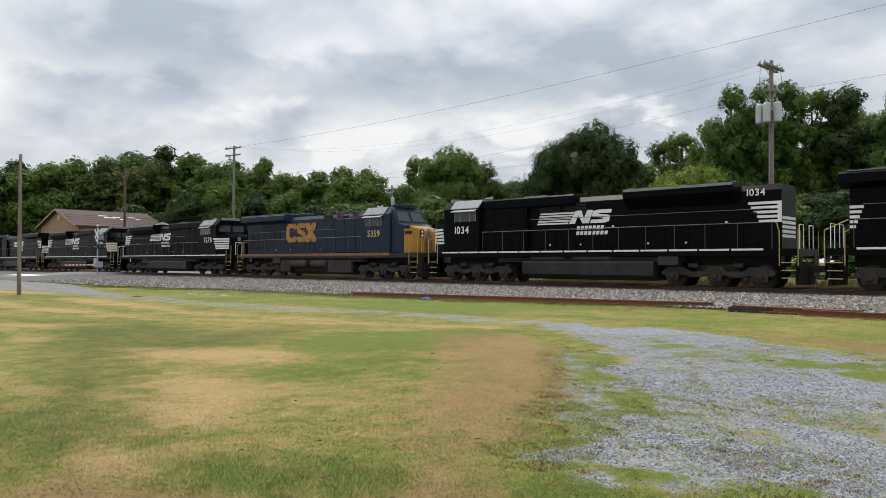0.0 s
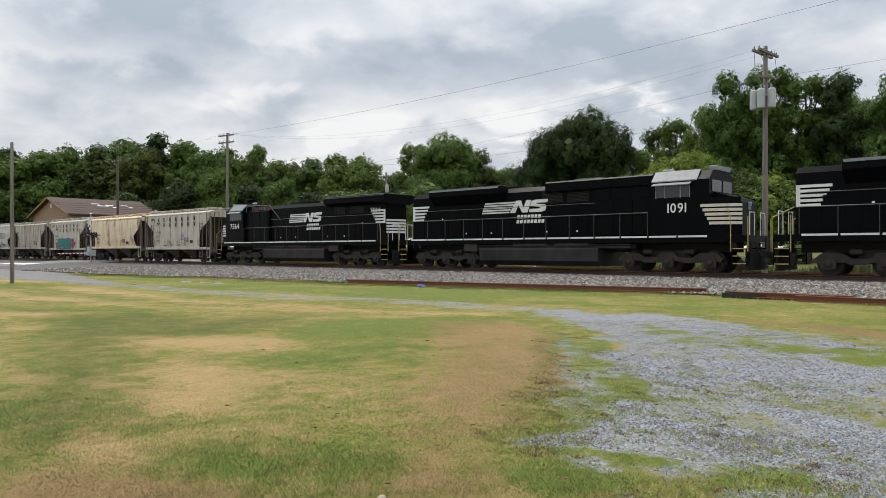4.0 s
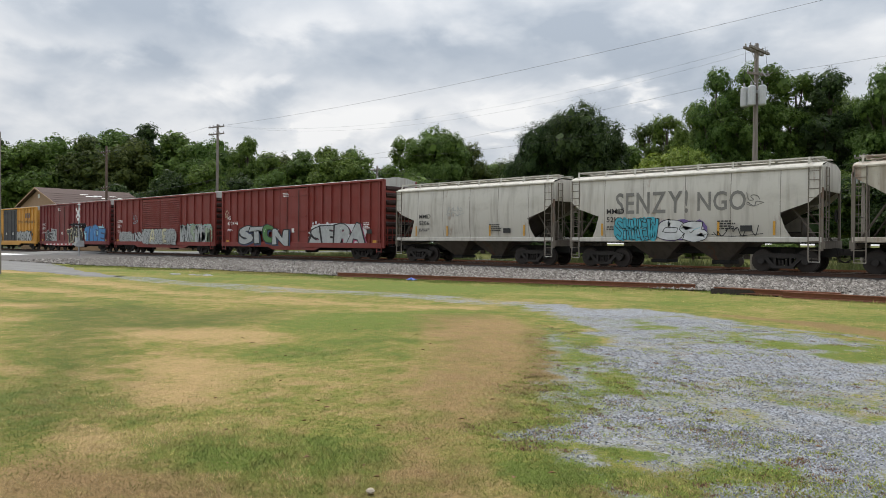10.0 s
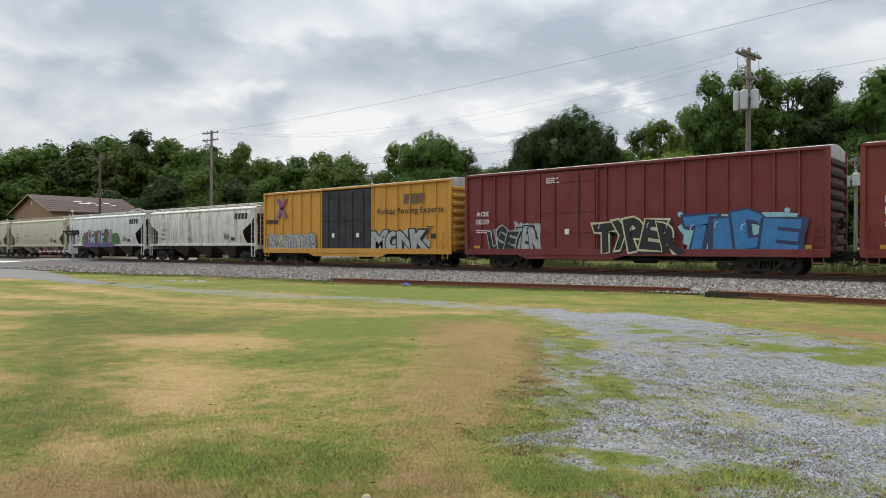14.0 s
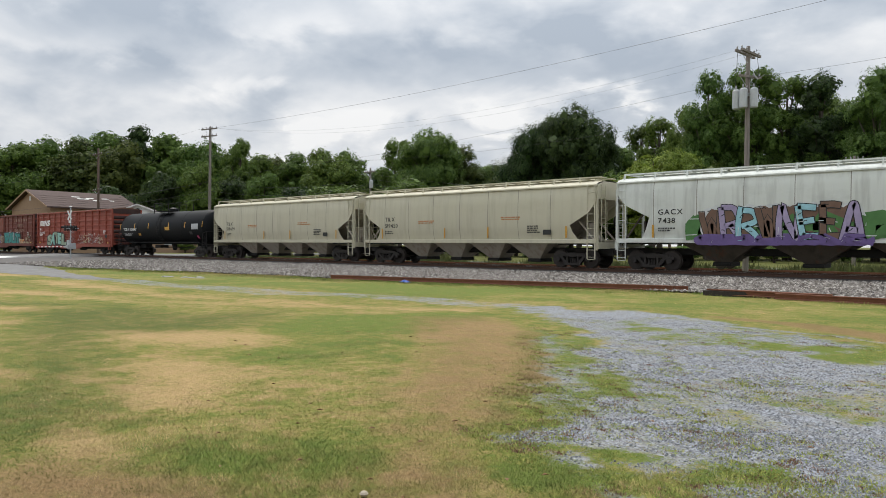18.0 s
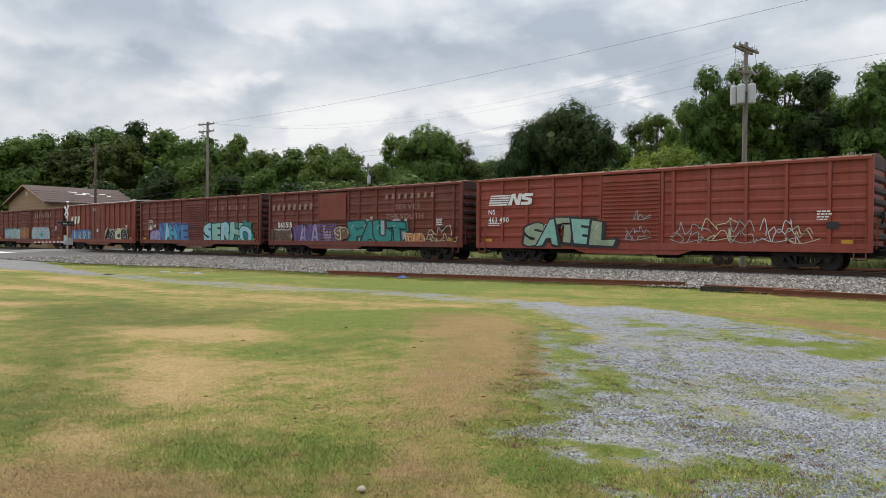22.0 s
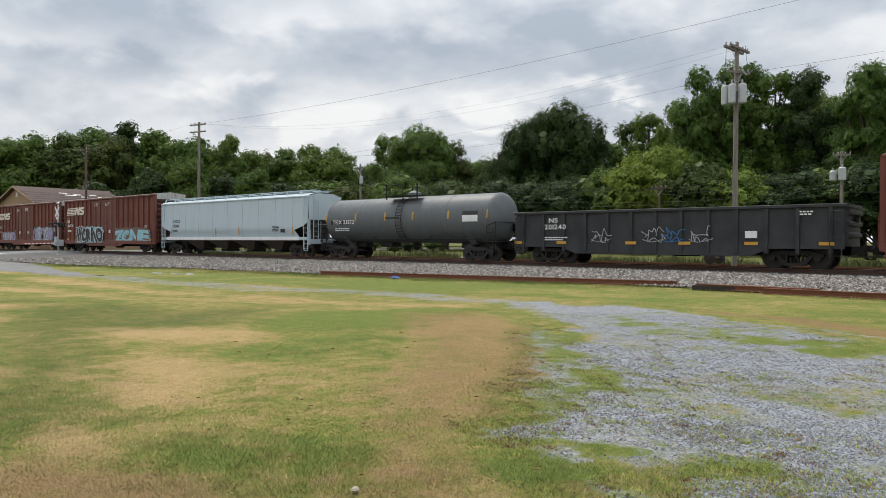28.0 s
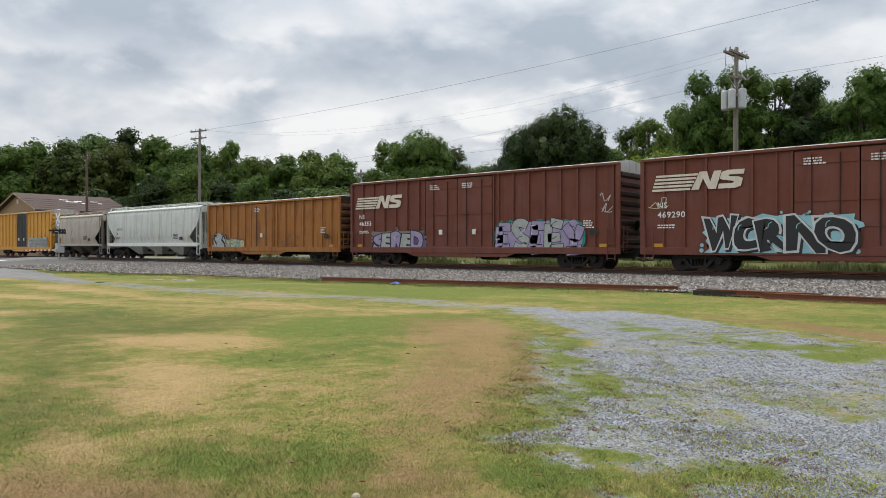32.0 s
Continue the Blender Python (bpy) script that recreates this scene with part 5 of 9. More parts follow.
def locomotive(front, rear, d, maker, number, body, band, label, logo=None, dirty=False, cabs=(6.35, 9.15), nl=1.25):
    """A six-axle road locomotive; d = 1 has its cab at the +x end. maker: 'flared' has wide radiator wings, 'winged' a thick rear radiator."""
    car, half = start_car("locomotive", front, rear, label, "locomotive", "locomotives of the train")
    X = lambda a: a * d
    L = half - 0.55

    def box(m, a, b, *rest, **k):
        return m.box(min(X(a), X(b)), max(X(a), X(b)), *rest, **k)

    nsl = body is BLACK
    part("frame", box(Mesh(), -L, L, -1.5, 1.5, 1.42, 1.72), body if nsl else LOCO_GRIME, car)
    # painted dashes along the frame, broken at each handrail post
    k = -L + 1.05
    while nsl and k < L - 1.9:
        part("sill_stripe", shared("sill_dash", lambda: Mesh().box(0.05, 1.40, -1.518, -1.506, 1.655, 1.74), band), band, car, at=(k, 0, 0))
        k += 1.45
    # long hood
    rear_x, (cab0, cab1) = -L + 0.75, cabs
    hood = Mesh()
    ring = [(-0.98, 1.72), (0.98, 1.72), (0.98, 4.30), (0.72, 4.56), (-0.72, 4.56), (-0.98, 4.30)]
    hood.along_x(ring, min(X(rear_x), X(cab0)), max(X(rear_x), X(cab0)))
    part("hood", hood, body, car)
    # doors, each a thin proud panel with latches
    k = rear_x + 0.4
    i = 0
    while k < cab0 - 3.9:
        w = (0.62, 0.62, 0.78, 0.62, 1.05)[i % 5]
        m = box(Mesh(), k, k + w - 0.05, -1.0, -0.975, 1.92, 3.35 if i % 4 else 2.9, c=0.0)
        m.box(X(k + 0.1) - 0.03, X(k + 0.1) + 0.03, -1.02, -0.99, 2.5, 2.62)
        part("hood_door", m, body, car)
        k += w
        i += 1
    cabinet = box(Mesh(), cab0 - 3.2, cab0, -1.22, 1.22, 1.74, 4.22, c=0.08)
    cb = part("electrical_cabinet", cabinet, body, car)
    for q in (cab0 - 3.1, cab0 - 2.05, cab0 - 1.0):
        part("cabinet_door", box(Mesh(), q, q + 0.95, -1.245, -1.215, 1.95, 2.75), body, cb)
        part("cabinet_door", box(Mesh(), q, q + 0.95, -1.245, -1.215, 2.82, 3.5), body, cb)
        part("cabinet_vent", box(Mesh(), q + 0.08, q + 0.82, -1.25, -1.215, 3.62, 4.08), body, cb)
    grille = Mesh()
    for g0 in ((-7.6, -6.1), (-5.6, -4.4)) if maker == "winged" else ((-0.2, 1.1), (1.4, 2.7)):
        for j in range(9):
            z = 3.62 + j * 0.075
            box(grille, g0[0], g0[1], -1.0, -0.975, z, z + 0.045)
    part("grille", grille, UNDER, car)
    part("hood_rail", Mesh().bar((X(-L + 1.2), -1.03, 3.48), (X(cab0 - 3.3), -1.03, 3.48), r=0.016), GREY_RAIL, car)
    # radiator
    if maker == "flared":
        r0, r1 = -L + 2.6, -L + 8.0
        wing = Mesh()
        ring = [(-0.98, 3.75), (-1.52, 4.30), (-1.52, 4.62), (-1.42, 4.72), (1.42, 4.72), (1.52, 4.62), (1.52, 4.30), (0.98, 3.75)]
        wing.along_x(ring, min(X(r0), X(r1)), max(X(r0), X(r1)))
        part("radiator", wing, body, car, "flared radiator housing")
        # grey strip paints the sky's reflection along the top of the wing
        part("radiator_edge", box(Mesh(), r0 + 0.05, r1 - 0.05, -1.535, -1.50, 4.58, 4.70), LOCO_GREY, car, "pale edge of the radiator housing, a painted sky reflection")
        fans = [r0 + 1.0, r0 + 2.7, r0 + 4.4]
        housing = part("raised_hood", box(Mesh(), cab0 - 6.2, cab0 - 0.01, -1.24, 1.24, 4.15, 4.72, c=0.07), body, car)
        for q in (cab0 - 6.1, cab0 - 4.1, cab0 - 2.1):
            part("hood_panel", box(Mesh(), q, q + 1.9, -1.262, -1.235, 4.24, 4.62), body, housing)
        part("hood_top", box(Mesh(), cab0 - 4.4, cab0 - 2.9, -1.12, 1.12, 4.72, 4.78), LOCO_GREY, housing, "grey hatch on the hood")
    else:
        r0, r1 = -L + 0.45, -L + 6.6
        wing = Mesh()
        ring = [(-0.98, 4.12), (-1.50, 4.34), (-1.50, 4.70), (-1.3, 4.80), (1.3, 4.80), (1.50, 4.70), (1.50, 4.34), (0.98, 4.12)]
        wing.along_x(ring, min(X(r0), X(r1)), max(X(r0), X(r1)))
        part("radiator", wing, body, car, "overhanging radiator housing")
        part("radiator_top", box(Mesh(), r0 + 0.3, r1 - 0.1, -1.34, 1.34, 4.80, 4.84), LOCO_GREY, car, "grey mesh top of the radiator")
        fans = [r1 + 1.0]
    for fx in fans:
        part("fan", Mesh().lathe([(4.5, 0.62), (4.78, 0.62), (4.82, 0.5)], (X(fx), 0, 0), "z", 20), body, car)
    part("exhaust_pipe", box(Mesh(), 0.6, 1.6, -0.4, 0.4, 4.55, 4.78), UNDER, car)
    # cab with windows, sunshade and roof
    cab = Mesh()
    cab.along_x([(-1.5, 1.74), (1.5, 1.74), (1.5, 4.30), (1.05, 4.72), (-1.05, 4.72), (-1.5, 4.30)], min(X(cab0), X(cab1)), max(X(cab0), X(cab1)))
    cab_ob = part("cab", cab, body, car)
    part("cab_roof", Mesh().along_x([(-1.54, 4.26), (-1.08, 4.74), (1.08, 4.74), (1.54, 4.26), (1.54, 4.31), (1.08, 4.80), (-1.08, 4.80), (-1.54, 4.31)], min(X(cab0 + 0.05), X(cab1 - 0.55)), max(X(cab0 + 0.05), X(cab1 - 0.55))), LOCO_GREY, cab_ob, "weathered grey cab roof")
    for a, b in ((cab0 + 0.27, cab0 + 0.67), (cab0 + 0.73, cab0 + 1.43), (cab0 + 1.49, cab0 + 1.89)):
        w = part("cab_window", box(Mesh(), a, b, -1.512, -1.49, 3.52, 4.06), GLASS, cab_ob)
        fr = Mesh()
        for q in ((a - 0.03, a), (b, b + 0.03)):
            box(fr, *q, -1.522, -1.5, 3.50, 4.08)
        box(fr, a - 0.03, b + 0.03, -1.522, -1.5, 4.06, 4.09)
        part("window_frame", fr, LOCO_GREY, cab_ob)
    part("sunshade", Mesh().along_x([(-1.52, 4.22), (-1.78, 4.10), (-1.78, 4.07), (-1.52, 4.18)], min(X(cab0 + 0.15), X(cab0 + 2.0)), max(X(cab0 + 0.15), X(cab0 + 2.0))), LOCO_GREY, cab_ob, "pale sunshade over the cab window")
    for s_ in (-1, 1) if nsl else ():
        part("windscreen", Mesh().box(X(cab1 + 0.015) - 0.012, X(cab1 + 0.015) + 0.012, s_ * 0.65 - 0.55, s_ * 0.65 + 0.55, 3.75, 4.28), GLASS, cab_ob)
    part("number_board", Mesh().box(X(cab1 - 0.1) - 0.2, X(cab1 - 0.1) + 0.2, -0.8, 0.8, 4.74, 4.95, 0.02), LOCO_GREY if nsl else body, cab_ob)
    part("horn", Mesh().lathe([(-0.3, 0.03), (0.1, 0.04), (0.22, 0.10)], (X(cab0 + 0.3), -0.2, 4.95), "x", 8).tube((X(cab0 + 0.3), -0.2, 4.7), (X(cab0 + 0.3), -0.2, 4.95), 0.03), ZINC, cab_ob)
    # nose slopes down from the windscreen
    nose = Mesh()
    if nsl:
        nx = [(cab1, 1.74), (cab1, 3.72), (cab1 + 0.25, 3.66), (cab1 + nl - 0.1, 3.38), (cab1 + nl, 3.2), (cab1 + nl, 1.74)]
        nose.along_y([(X(a), b) for a, b in nx], -0.95, 0.95)
        for s_ in (-1, 1):
            nose.along_z([(X(cab1), s_ * 0.94), (X(cab1 + nl - 0.05), s_ * 0.94), (X(cab1 + nl - 0.35), s_ * 1.2), (X(cab1), s_ * 1.46)], 1.74, 3.45)
    else:
        q0, q1 = cab1 + 1.20, cab1 + nl
        part("cab_front", Mesh().along_y([(X(cab1), 1.74), (X(q0), 1.74), (X(q0), 3.50), (X(cab1 + 0.55), 3.72), (X(cab1 + 0.12), 4.56), (X(cab1), 4.66)], -1.36, 1.36), body, cab_ob)
        for s_ in (-1, 1):
            part("windscreen_pane", Mesh().add([(X(cab1 + 0.545), s_ * 0.12, 3.80), (X(cab1 + 0.545), s_ * 1.22, 3.80), (X(cab1 + 0.22), s_ * 1.10, 4.44), (X(cab1 + 0.22), s_ * 0.12, 4.44), (X(cab1 + 0.50), s_ * 0.12, 3.78), (X(cab1 + 0.50), s_ * 1.22, 3.78), (X(cab1 + 0.17), s_ * 1.10, 4.42), (X(cab1 + 0.17), s_ * 0.12, 4.42)], [(0, 1, 2, 3), (4, 5, 6, 7), (0, 1, 5, 4), (1, 2, 6, 5), (2, 3, 7, 6), (3, 0, 4, 7)]), GLASS, cab_ob, "dark sloped windscreen pane")
            part("side_window", Mesh().box(X(cab1 + 0.02) - 0.14, X(cab1 + 0.02) + 0.18, s_ * 1.362 - 0.012, s_ * 1.362 + 0.012, 3.62, 4.10), GLASS, cab_ob)
        nose.along_y([(X(q0), 1.74), (X(q0), 3.50), (X(q1 - 0.22), 3.30), (X(q1 - 0.06), 3.12), (X(q1), 2.8), (X(q1), 1.74)], -0.88, 0.88)
        for s_ in (-1, 1):
            nose.along_z([(X(q0), s_ * 0.87), (X(q1 - 0.02), s_ * 0.87), (X(q1 - 0.22), s_ * 1.12), (X(q0), s_ * 1.35)], 1.74, 3.28)
    part("nose", nose, body if nsl else LOCO_GOLD, car, "" if nsl else "gold-painted nose")
    if nsl:
        edge = -0.10 if d > 0 else 0.02
        for j in range(5):
            z = 2.22 + j * 0.20
            m = Mesh().along_z([(X(cab1 + edge * j), -1.512), (X(cab1 + 0.15), -1.512), (X(cab1 + 0.92), -1.235), (X(cab1 + 1.26), -0.97), (X(cab1 + 1.27), -0.955), (X(cab1 + 1.23), -0.94), (X(cab1 + 0.9), -1.20), (X(cab1 + 0.15), -1.44), (X(cab1 + edge * j), -1.49)], z, z + 0.13)
            part("nose_stripe", m, CREAM_MARK if dirty else WHITE, car, "white stripe round the nose")
            m = Mesh().box(X(rear_x) - 0.012, X(rear_x) + 0.012, -0.9, 0.9, z, z + 0.13)
            box(m, rear_x, rear_x + (0.95 + 0.11 * j if number else 0.22 + 0.07 * j), -1.0, -0.985, z + 0.66 if number else z + 0.3, z + 0.78 if number else z + 0.42)
            part("end_stripe", m, WHITE, car, "white stripe on the hood's end")
        if number:
            part("end_stripe_edge", box(Mesh(), rear_x - 0.004, rear_x + 0.16, -1.003, -0.988, 2.88, 3.80), WHITE, car)
    else:
        part("sill_band", box(Mesh(), -L + 0.4, cab1, -1.525, -1.515, 1.56, 1.74), LOCO_BAND, car, "grimy gold band along the frame")
    # headlight, handrails, steps, pilot
    part("headlight", Mesh().box(X(cab1 + nl + 0.01) - 0.03, X(cab1 + nl + 0.01) + 0.03, -0.14, 0.14, 2.9, 3.25).lathe([(0, 0.10), (0.05, 0.11)], (X(cab1 + nl + 0.03), 0, 3.15), "x", 12), LOCO_GREY, car)
    rail_m = Mesh()
    rail_m.bar((X(-L + 1.0), -1.47, 2.86), (X(cab0 - 0.2), -1.47, 2.86), r=0.020)
    part("handrail", rail_m, GREY_RAIL, car)
    q = -L + 1.0
    while q < cab0:
        part("stanchion", shared("stanchion_%s" % body.name, lambda: Mesh().tube((0, -1.47, 1.72), (0, -1.47, 2.88), 0.018, 6), HANDRAIL), HANDRAIL, car, at=(X(q), 0, 0))
        q += 1.45
    for e in (-1, 1):
        xe = e * (L - 0.32)
        mat_s = BLACK if nsl else LOCO_GRIME
        for sd in (-1, 1):
            for q in (-0.34, 0.32):
                part("step_side", shared("step_side_%s" % mat_s.name, lambda: Mesh().box(-0.02, 0.02, -0.28, 0.28, 0.42, 1.6), mat_s), mat_s, car, at=(xe + q, sd * 1.2, 0))
            for z in (0.45, 0.78, 1.11, 1.44):
                part("step_tread", shared("step_tread_%s" % mat_s.name, lambda: Mesh().box(-0.32, 0.30, -0.26, 0.26, 0, 0.04), mat_s), mat_s, car, at=(xe, sd * 1.2, z))
        for z in (0.45, 0.78, 1.11, 1.44):
            part("step_edge", Mesh().box(xe - 0.30, xe + 0.28, -1.495, -1.478, z + 0.005, z + 0.045), HAND_YELLOW, car)
        for sd in (-1, 1):
            part("grab_rail", Mesh().bar((xe - 0.38, sd * 1.5, 1.0), (xe - 0.38, sd * 1.5, 2.45), (xe - e * 0.5, sd * 1.47, 2.86), r=0.022), HAND_YELLOW, car, "yellow grab rail at the steps")
            part("grab_rail", Mesh().bar((xe + 0.36, sd * 1.5, 1.0), (xe + 0.36, sd * 1.48, 2.55), r=0.022), HAND_YELLOW, car, "yellow grab rail at the steps")
        part("end_rail", Mesh().bar((e * (L - 0.05), -1.0, 1.7), (e * (L - 0.05), -1.0, 2.75), (e * (L - 0.05), -0.4, 2.75), (e * (L - 0.05), -0.4, 1.7), r=0.02), WHITE if nsl else HAND_YELLOW, car)
        part("end_rail", Mesh().bar((e * (L - 0.05), 1.0, 1.7), (e * (L - 0.05), 1.0, 2.75), (e * (L - 0.05), 0.4, 2.75), (e * (L - 0.05), 0.4, 1.7), r=0.02), WHITE if nsl else HAND_YELLOW, car)
        plow = Mesh().along_z([(e * (L - 0.02), -1.35), (e * (L + 0.18), -0.3), (e * (L + 0.18), 0.3), (e * (L - 0.02), 1.35), (e * (L - 0.12), 1.35), (e * (L - 0.12), -1.35)], 0.18, 1.1)
        part("pilot", plow, UNDER, car)
        coupler(car, e * (L + 0.1), e)
        part("hose", Mesh().bar((e * (L + 0.1), -0.7, 1.3), (e * (L + 0.3), -0.66, 0.9), (e * (L + 0.5), -0.6, 0.7), r=0.03), UNDER, car)
    # what fills the space between frame, tank and trucks
    part("centre_sill", box(Mesh(), -L + 0.8, L - 0.8, -0.42, 0.42, 0.95, 1.42), UNDER, car)
    part("traction_duct", box(Mesh(), -5.6, 5.4, -1.18, 1.18, 1.14, 1.42, c=0.05), UNDER, car)
    for zz, rr in ((1.33, 0.035), (1.24, 0.022), (1.18, 0.028)):
        part("air_pipe", Mesh().tube((X(-4.9), -1.40, zz), (X(5.2), -1.40, zz), rr, 7), LOCO_GRIME, car)
    # fuel tank and reservoirs
    t0, t1 = (-4.2, 3.5) if maker == "flared" else (-3.9, 3.7)
    tank = Mesh()
    tw = 1.52 if nsl else 1.08
    tank.along_x([(0.27 - tw, 0.24), (tw - 0.27, 0.24), (tw - 0.02, 0.50), (tw, 1.10), (tw - 0.12, 1.22), (0.12 - tw, 1.22), (-tw, 1.10), (0.02 - tw, 0.50)], min(X(t0), X(t1)), max(X(t0), X(t1)))
    part("fuel_tank", tank, TANK_BLACK if nsl else LOCO_GRIME, car)
    for a, b in ((-1.9, 0.4), (0.8, 3.0)) if nsl else ((-3.05, -0.95), (-0.6, 1.35)):
        part("air_reservoir", Mesh().lathe([(min(X(a), X(b)), 0.05), (min(X(a), X(b)) + 0.1, 0.17 if nsl else 0.30), (max(X(a), X(b)) - 0.1, 0.17 if nsl else 0.30), (max(X(a), X(b)), 0.05)], (0, -1.32, 1.36 if nsl else 0.98), "x", 14), LOCO_GRIME, car, smooth=True)
    part("under_box", box(Mesh(), -5.4, -4.4, -1.48, -1.0, 1.0, 1.45), LOCO_GRIME, car)
    for tx in (-7.05, 7.05):
        loco_truck(car, X(tx))
    # numbers and emblems
    yh, yc = -1.024, -1.514
    if number:
        w = 1.05
        x0 = X(cab0 + (1.35 if nsl else 1.0)) - w / 2
        letters(car, number, x0, 2.82, 0.42, WHITE if nsl else CREAM_GOLD, yc, "cab_number", "road number on the cab")
    if nsl:
        if number in ("1034", "7564"):
            letters(car, number, X(rear_x + 0.95) - 0.5, 3.62 if maker == "winged" else 4.08, 0.30, WHITE, -1.004, "end_number", "road number on the hood's end")
        lx, lw = logo or (-2.4, 4.2)
        striped_logo(car, lx, 3.16, lw, 0.68, yh, WHITE)
        word_bars(car, lx + lw * 0.56, 2.84, 7, lw * 0.052, 0.19, yh, WHITE, 0.25)
        word_bars(car, lx + lw * 0.55, 2.56, 8, lw * 0.053, 0.19, yh, WHITE, 0.25)
    if maker == "winged":
        # walkway over the equipment cabinet, with rails and intake grilles
        rr = Mesh().bar((X(cab0), -1.16, 4.62), (X(cab0 - 3.2), -1.16, 4.62), (X(cab0 - 4.6), -1.05, 3.4), r=0.018)
        for q in (0.0, 0.9, 1.8, 2.6, 3.2):
            rr.tube((X(cab0 - q), -1.16, 4.2), (X(cab0 - q), -1.16, 4.62), 0.018)
        part("roof_rail", rr, GREY_RAIL, car)
        for q in (0.95, 2.65):
            part("intake_grille", box(Mesh(), cab0 - q - 0.6, cab0 - q, -1.10, -1.0, 4.24, 4.56), RED_GRILLE, car, "rusty intake grille")
    if not nsl:
        xf = X(cab1 + nl)
        plate = part("light_plate", Mesh().box(xf - 0.02, xf + 0.03, -0.78, -0.48, 2.72, 3.22), UNDER, car, "dark plate with two headlights")
        for z in (2.84, 3.08):
            part("lens", Mesh().lathe([(0.0, 0.09), (0.05, 0.085)], (xf, -0.63, z), "x", 12), WHITE, plate)
        part("nose_door", Mesh().box(xf - 0.01, xf + 0.025, -0.28, 0.34, 1.85, 2.85), LOCO_BAND, car, "door in the nose")
        part("nose_number_plate", Mesh().along_z([(X(cab1 + 1.26), -1.34), (X(cab1 + 1.75), -1.18), (X(cab1 + 1.77), -1.20), (X(cab1 + 1.28), -1.365)], 2.95, 3.14), UNDER, car)
        # dark doors and vents of the engine room, grimy frames of the tank
        for a, b, z0, z1 in ((-9.5, -8.9, 2.0, 3.3), (-8.7, -8.0, 2.0, 3.3), (-7.6, -6.9, 2.05, 3.3), (-6.7, -5.8, 2.3, 3.6), (-5.6, -5.1, 2.9, 3.6), (0.4, 1.4, 4.02, 4.52), (2.2, 3.2, 3.9, 4.4)):
            part("engine_door", box(Mesh(), a, b, -1.03, -0.97, z0, z1), UNDER, car, "dark louvred door")
        for a, b in ((-4.3, -3.1), (1.5, 4.1)):
            part("tank_end", box(Mesh(), a, b, -1.50, -1.30, 0.35, 1.22, c=0.06), LOCO_GRIME, car)
    for j in range(7):
        patch(car, "warning_label", X(-7.5 + j * 1.9) - 0.05, X(-7.5 + j * 1.9) + 0.05, 2.02 + 0.9 * (j % 3 == 0), 2.10 + 0.9 * (j % 3 == 0), yh, WHITE)
    return car


def make_locomotives():
    nsl = "black diesel locomotive with white emblem, %s"
    locomotive(13.6, -8.6, 1, "winged", "", BLACK, WHITE, nsl % "leading the coupled engines")
    locomotive(-8.6, -30.9, -1, "flared", "1034", BLACK, WHITE, nsl % "glossy clean paint, cab trailing", (-2.85, 4.5), cabs=(6.6, 9.35))
    blue_engine = locomotive(-30.9, -52.9, 1, "winged", "5359", LOCO_BLUE, LOCO_GOLD, "dark blue diesel locomotive with gold nose and grimy frame", None, cabs=(5.3, 7.95), nl=2.1)
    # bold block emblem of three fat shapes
    y = -1.026
    for x, w, kind in ((-4.25, 1.40, 0), (-2.90, 1.15, 1), (-1.80, 1.30, 2)):
        z0, h = 2.62, 1.42
        if kind == 0:
            pts = [(x + w * .2, z0), (x + w * .85, z0), (x + w, z0 + h * .22), (x + w * .72, z0 + h * .36), (x + w * .62, z0 + h * .25), (x + w * .4, z0 + h * .25), (x + w * .3, z0 + h * .4), (x + w * .3, z0 + h * .62), (x + w * .4, z0 + h * .76), (x + w * .66, z0 + h * .76), (x + w * .74, z0 + h * .64), (x + w, z0 + h * .76), (x + w * .85, z0 + h), (x + w * .2, z0 + h), (x, z0 + h * .78), (x, z0 + h * .22)]
        elif kind == 1:
            pts = [(x, z0 + h * .08), (x + w * .1, z0), (x + w * .85, z0), (x + w, z0 + h * .2), (x + w * .95, z0 + h * .5), (x + w * .4, z0 + h * .68), (x + w * .42, z0 + h * .76), (x + w * .9, z0 + h * .72), (x + w * .95, z0 + h * .95), (x + w * .8, z0 + h), (x + w * .12, z0 + h), (x + w * .02, z0 + h * .8), (x + w * .08, z0 + h * .5), (x + w * .62, z0 + h * .36), (x + w * .62, z0 + h * .27), (x, z0 + h * .3)]
        else:
            pts = [(x, z0), (x + w * .42, z0), (x + w * .5, z0 + h * .2), (x + w * .6, z0), (x + w, z0), (x + w, z0 + h * .2), (x + w * .72, z0 + h * .5), (x + w, z0 + h * .8), (x + w, z0 + h), (x + w * .6, z0 + h), (x + w * .5, z0 + h * .8), (x + w * .4, z0 + h), (x, z0 + h), (x, z0 + h * .82), (x + w * .28, z0 + h * .5), (x, z0 + h * .2)]
        part("emblem", Mesh().plate(pts, y), LOCO_GOLD, blue_engine, "gold block emblem")
    locomotive(-52.9, -76.2, 1, "flared", "7278", BLACK, WHITE, nsl % "grey cab roof, cab leading", (-4.79, 4.3), cabs=(5.85, 8.7))
    locomotive(-76.2, -98.9, 1, "flared", "1091", BLACK, WHITE, nsl % "dusty paint and cream nose stripes", (-4.4, 4.5), True)
    locomotive(-98.9, -121.0, -1, "winged", "7564", BLACK, WHITE, nsl % "coupled before the hopper cars", (-0.93, 3.95), cabs=(6.55, 9.1))


make_locomotives()


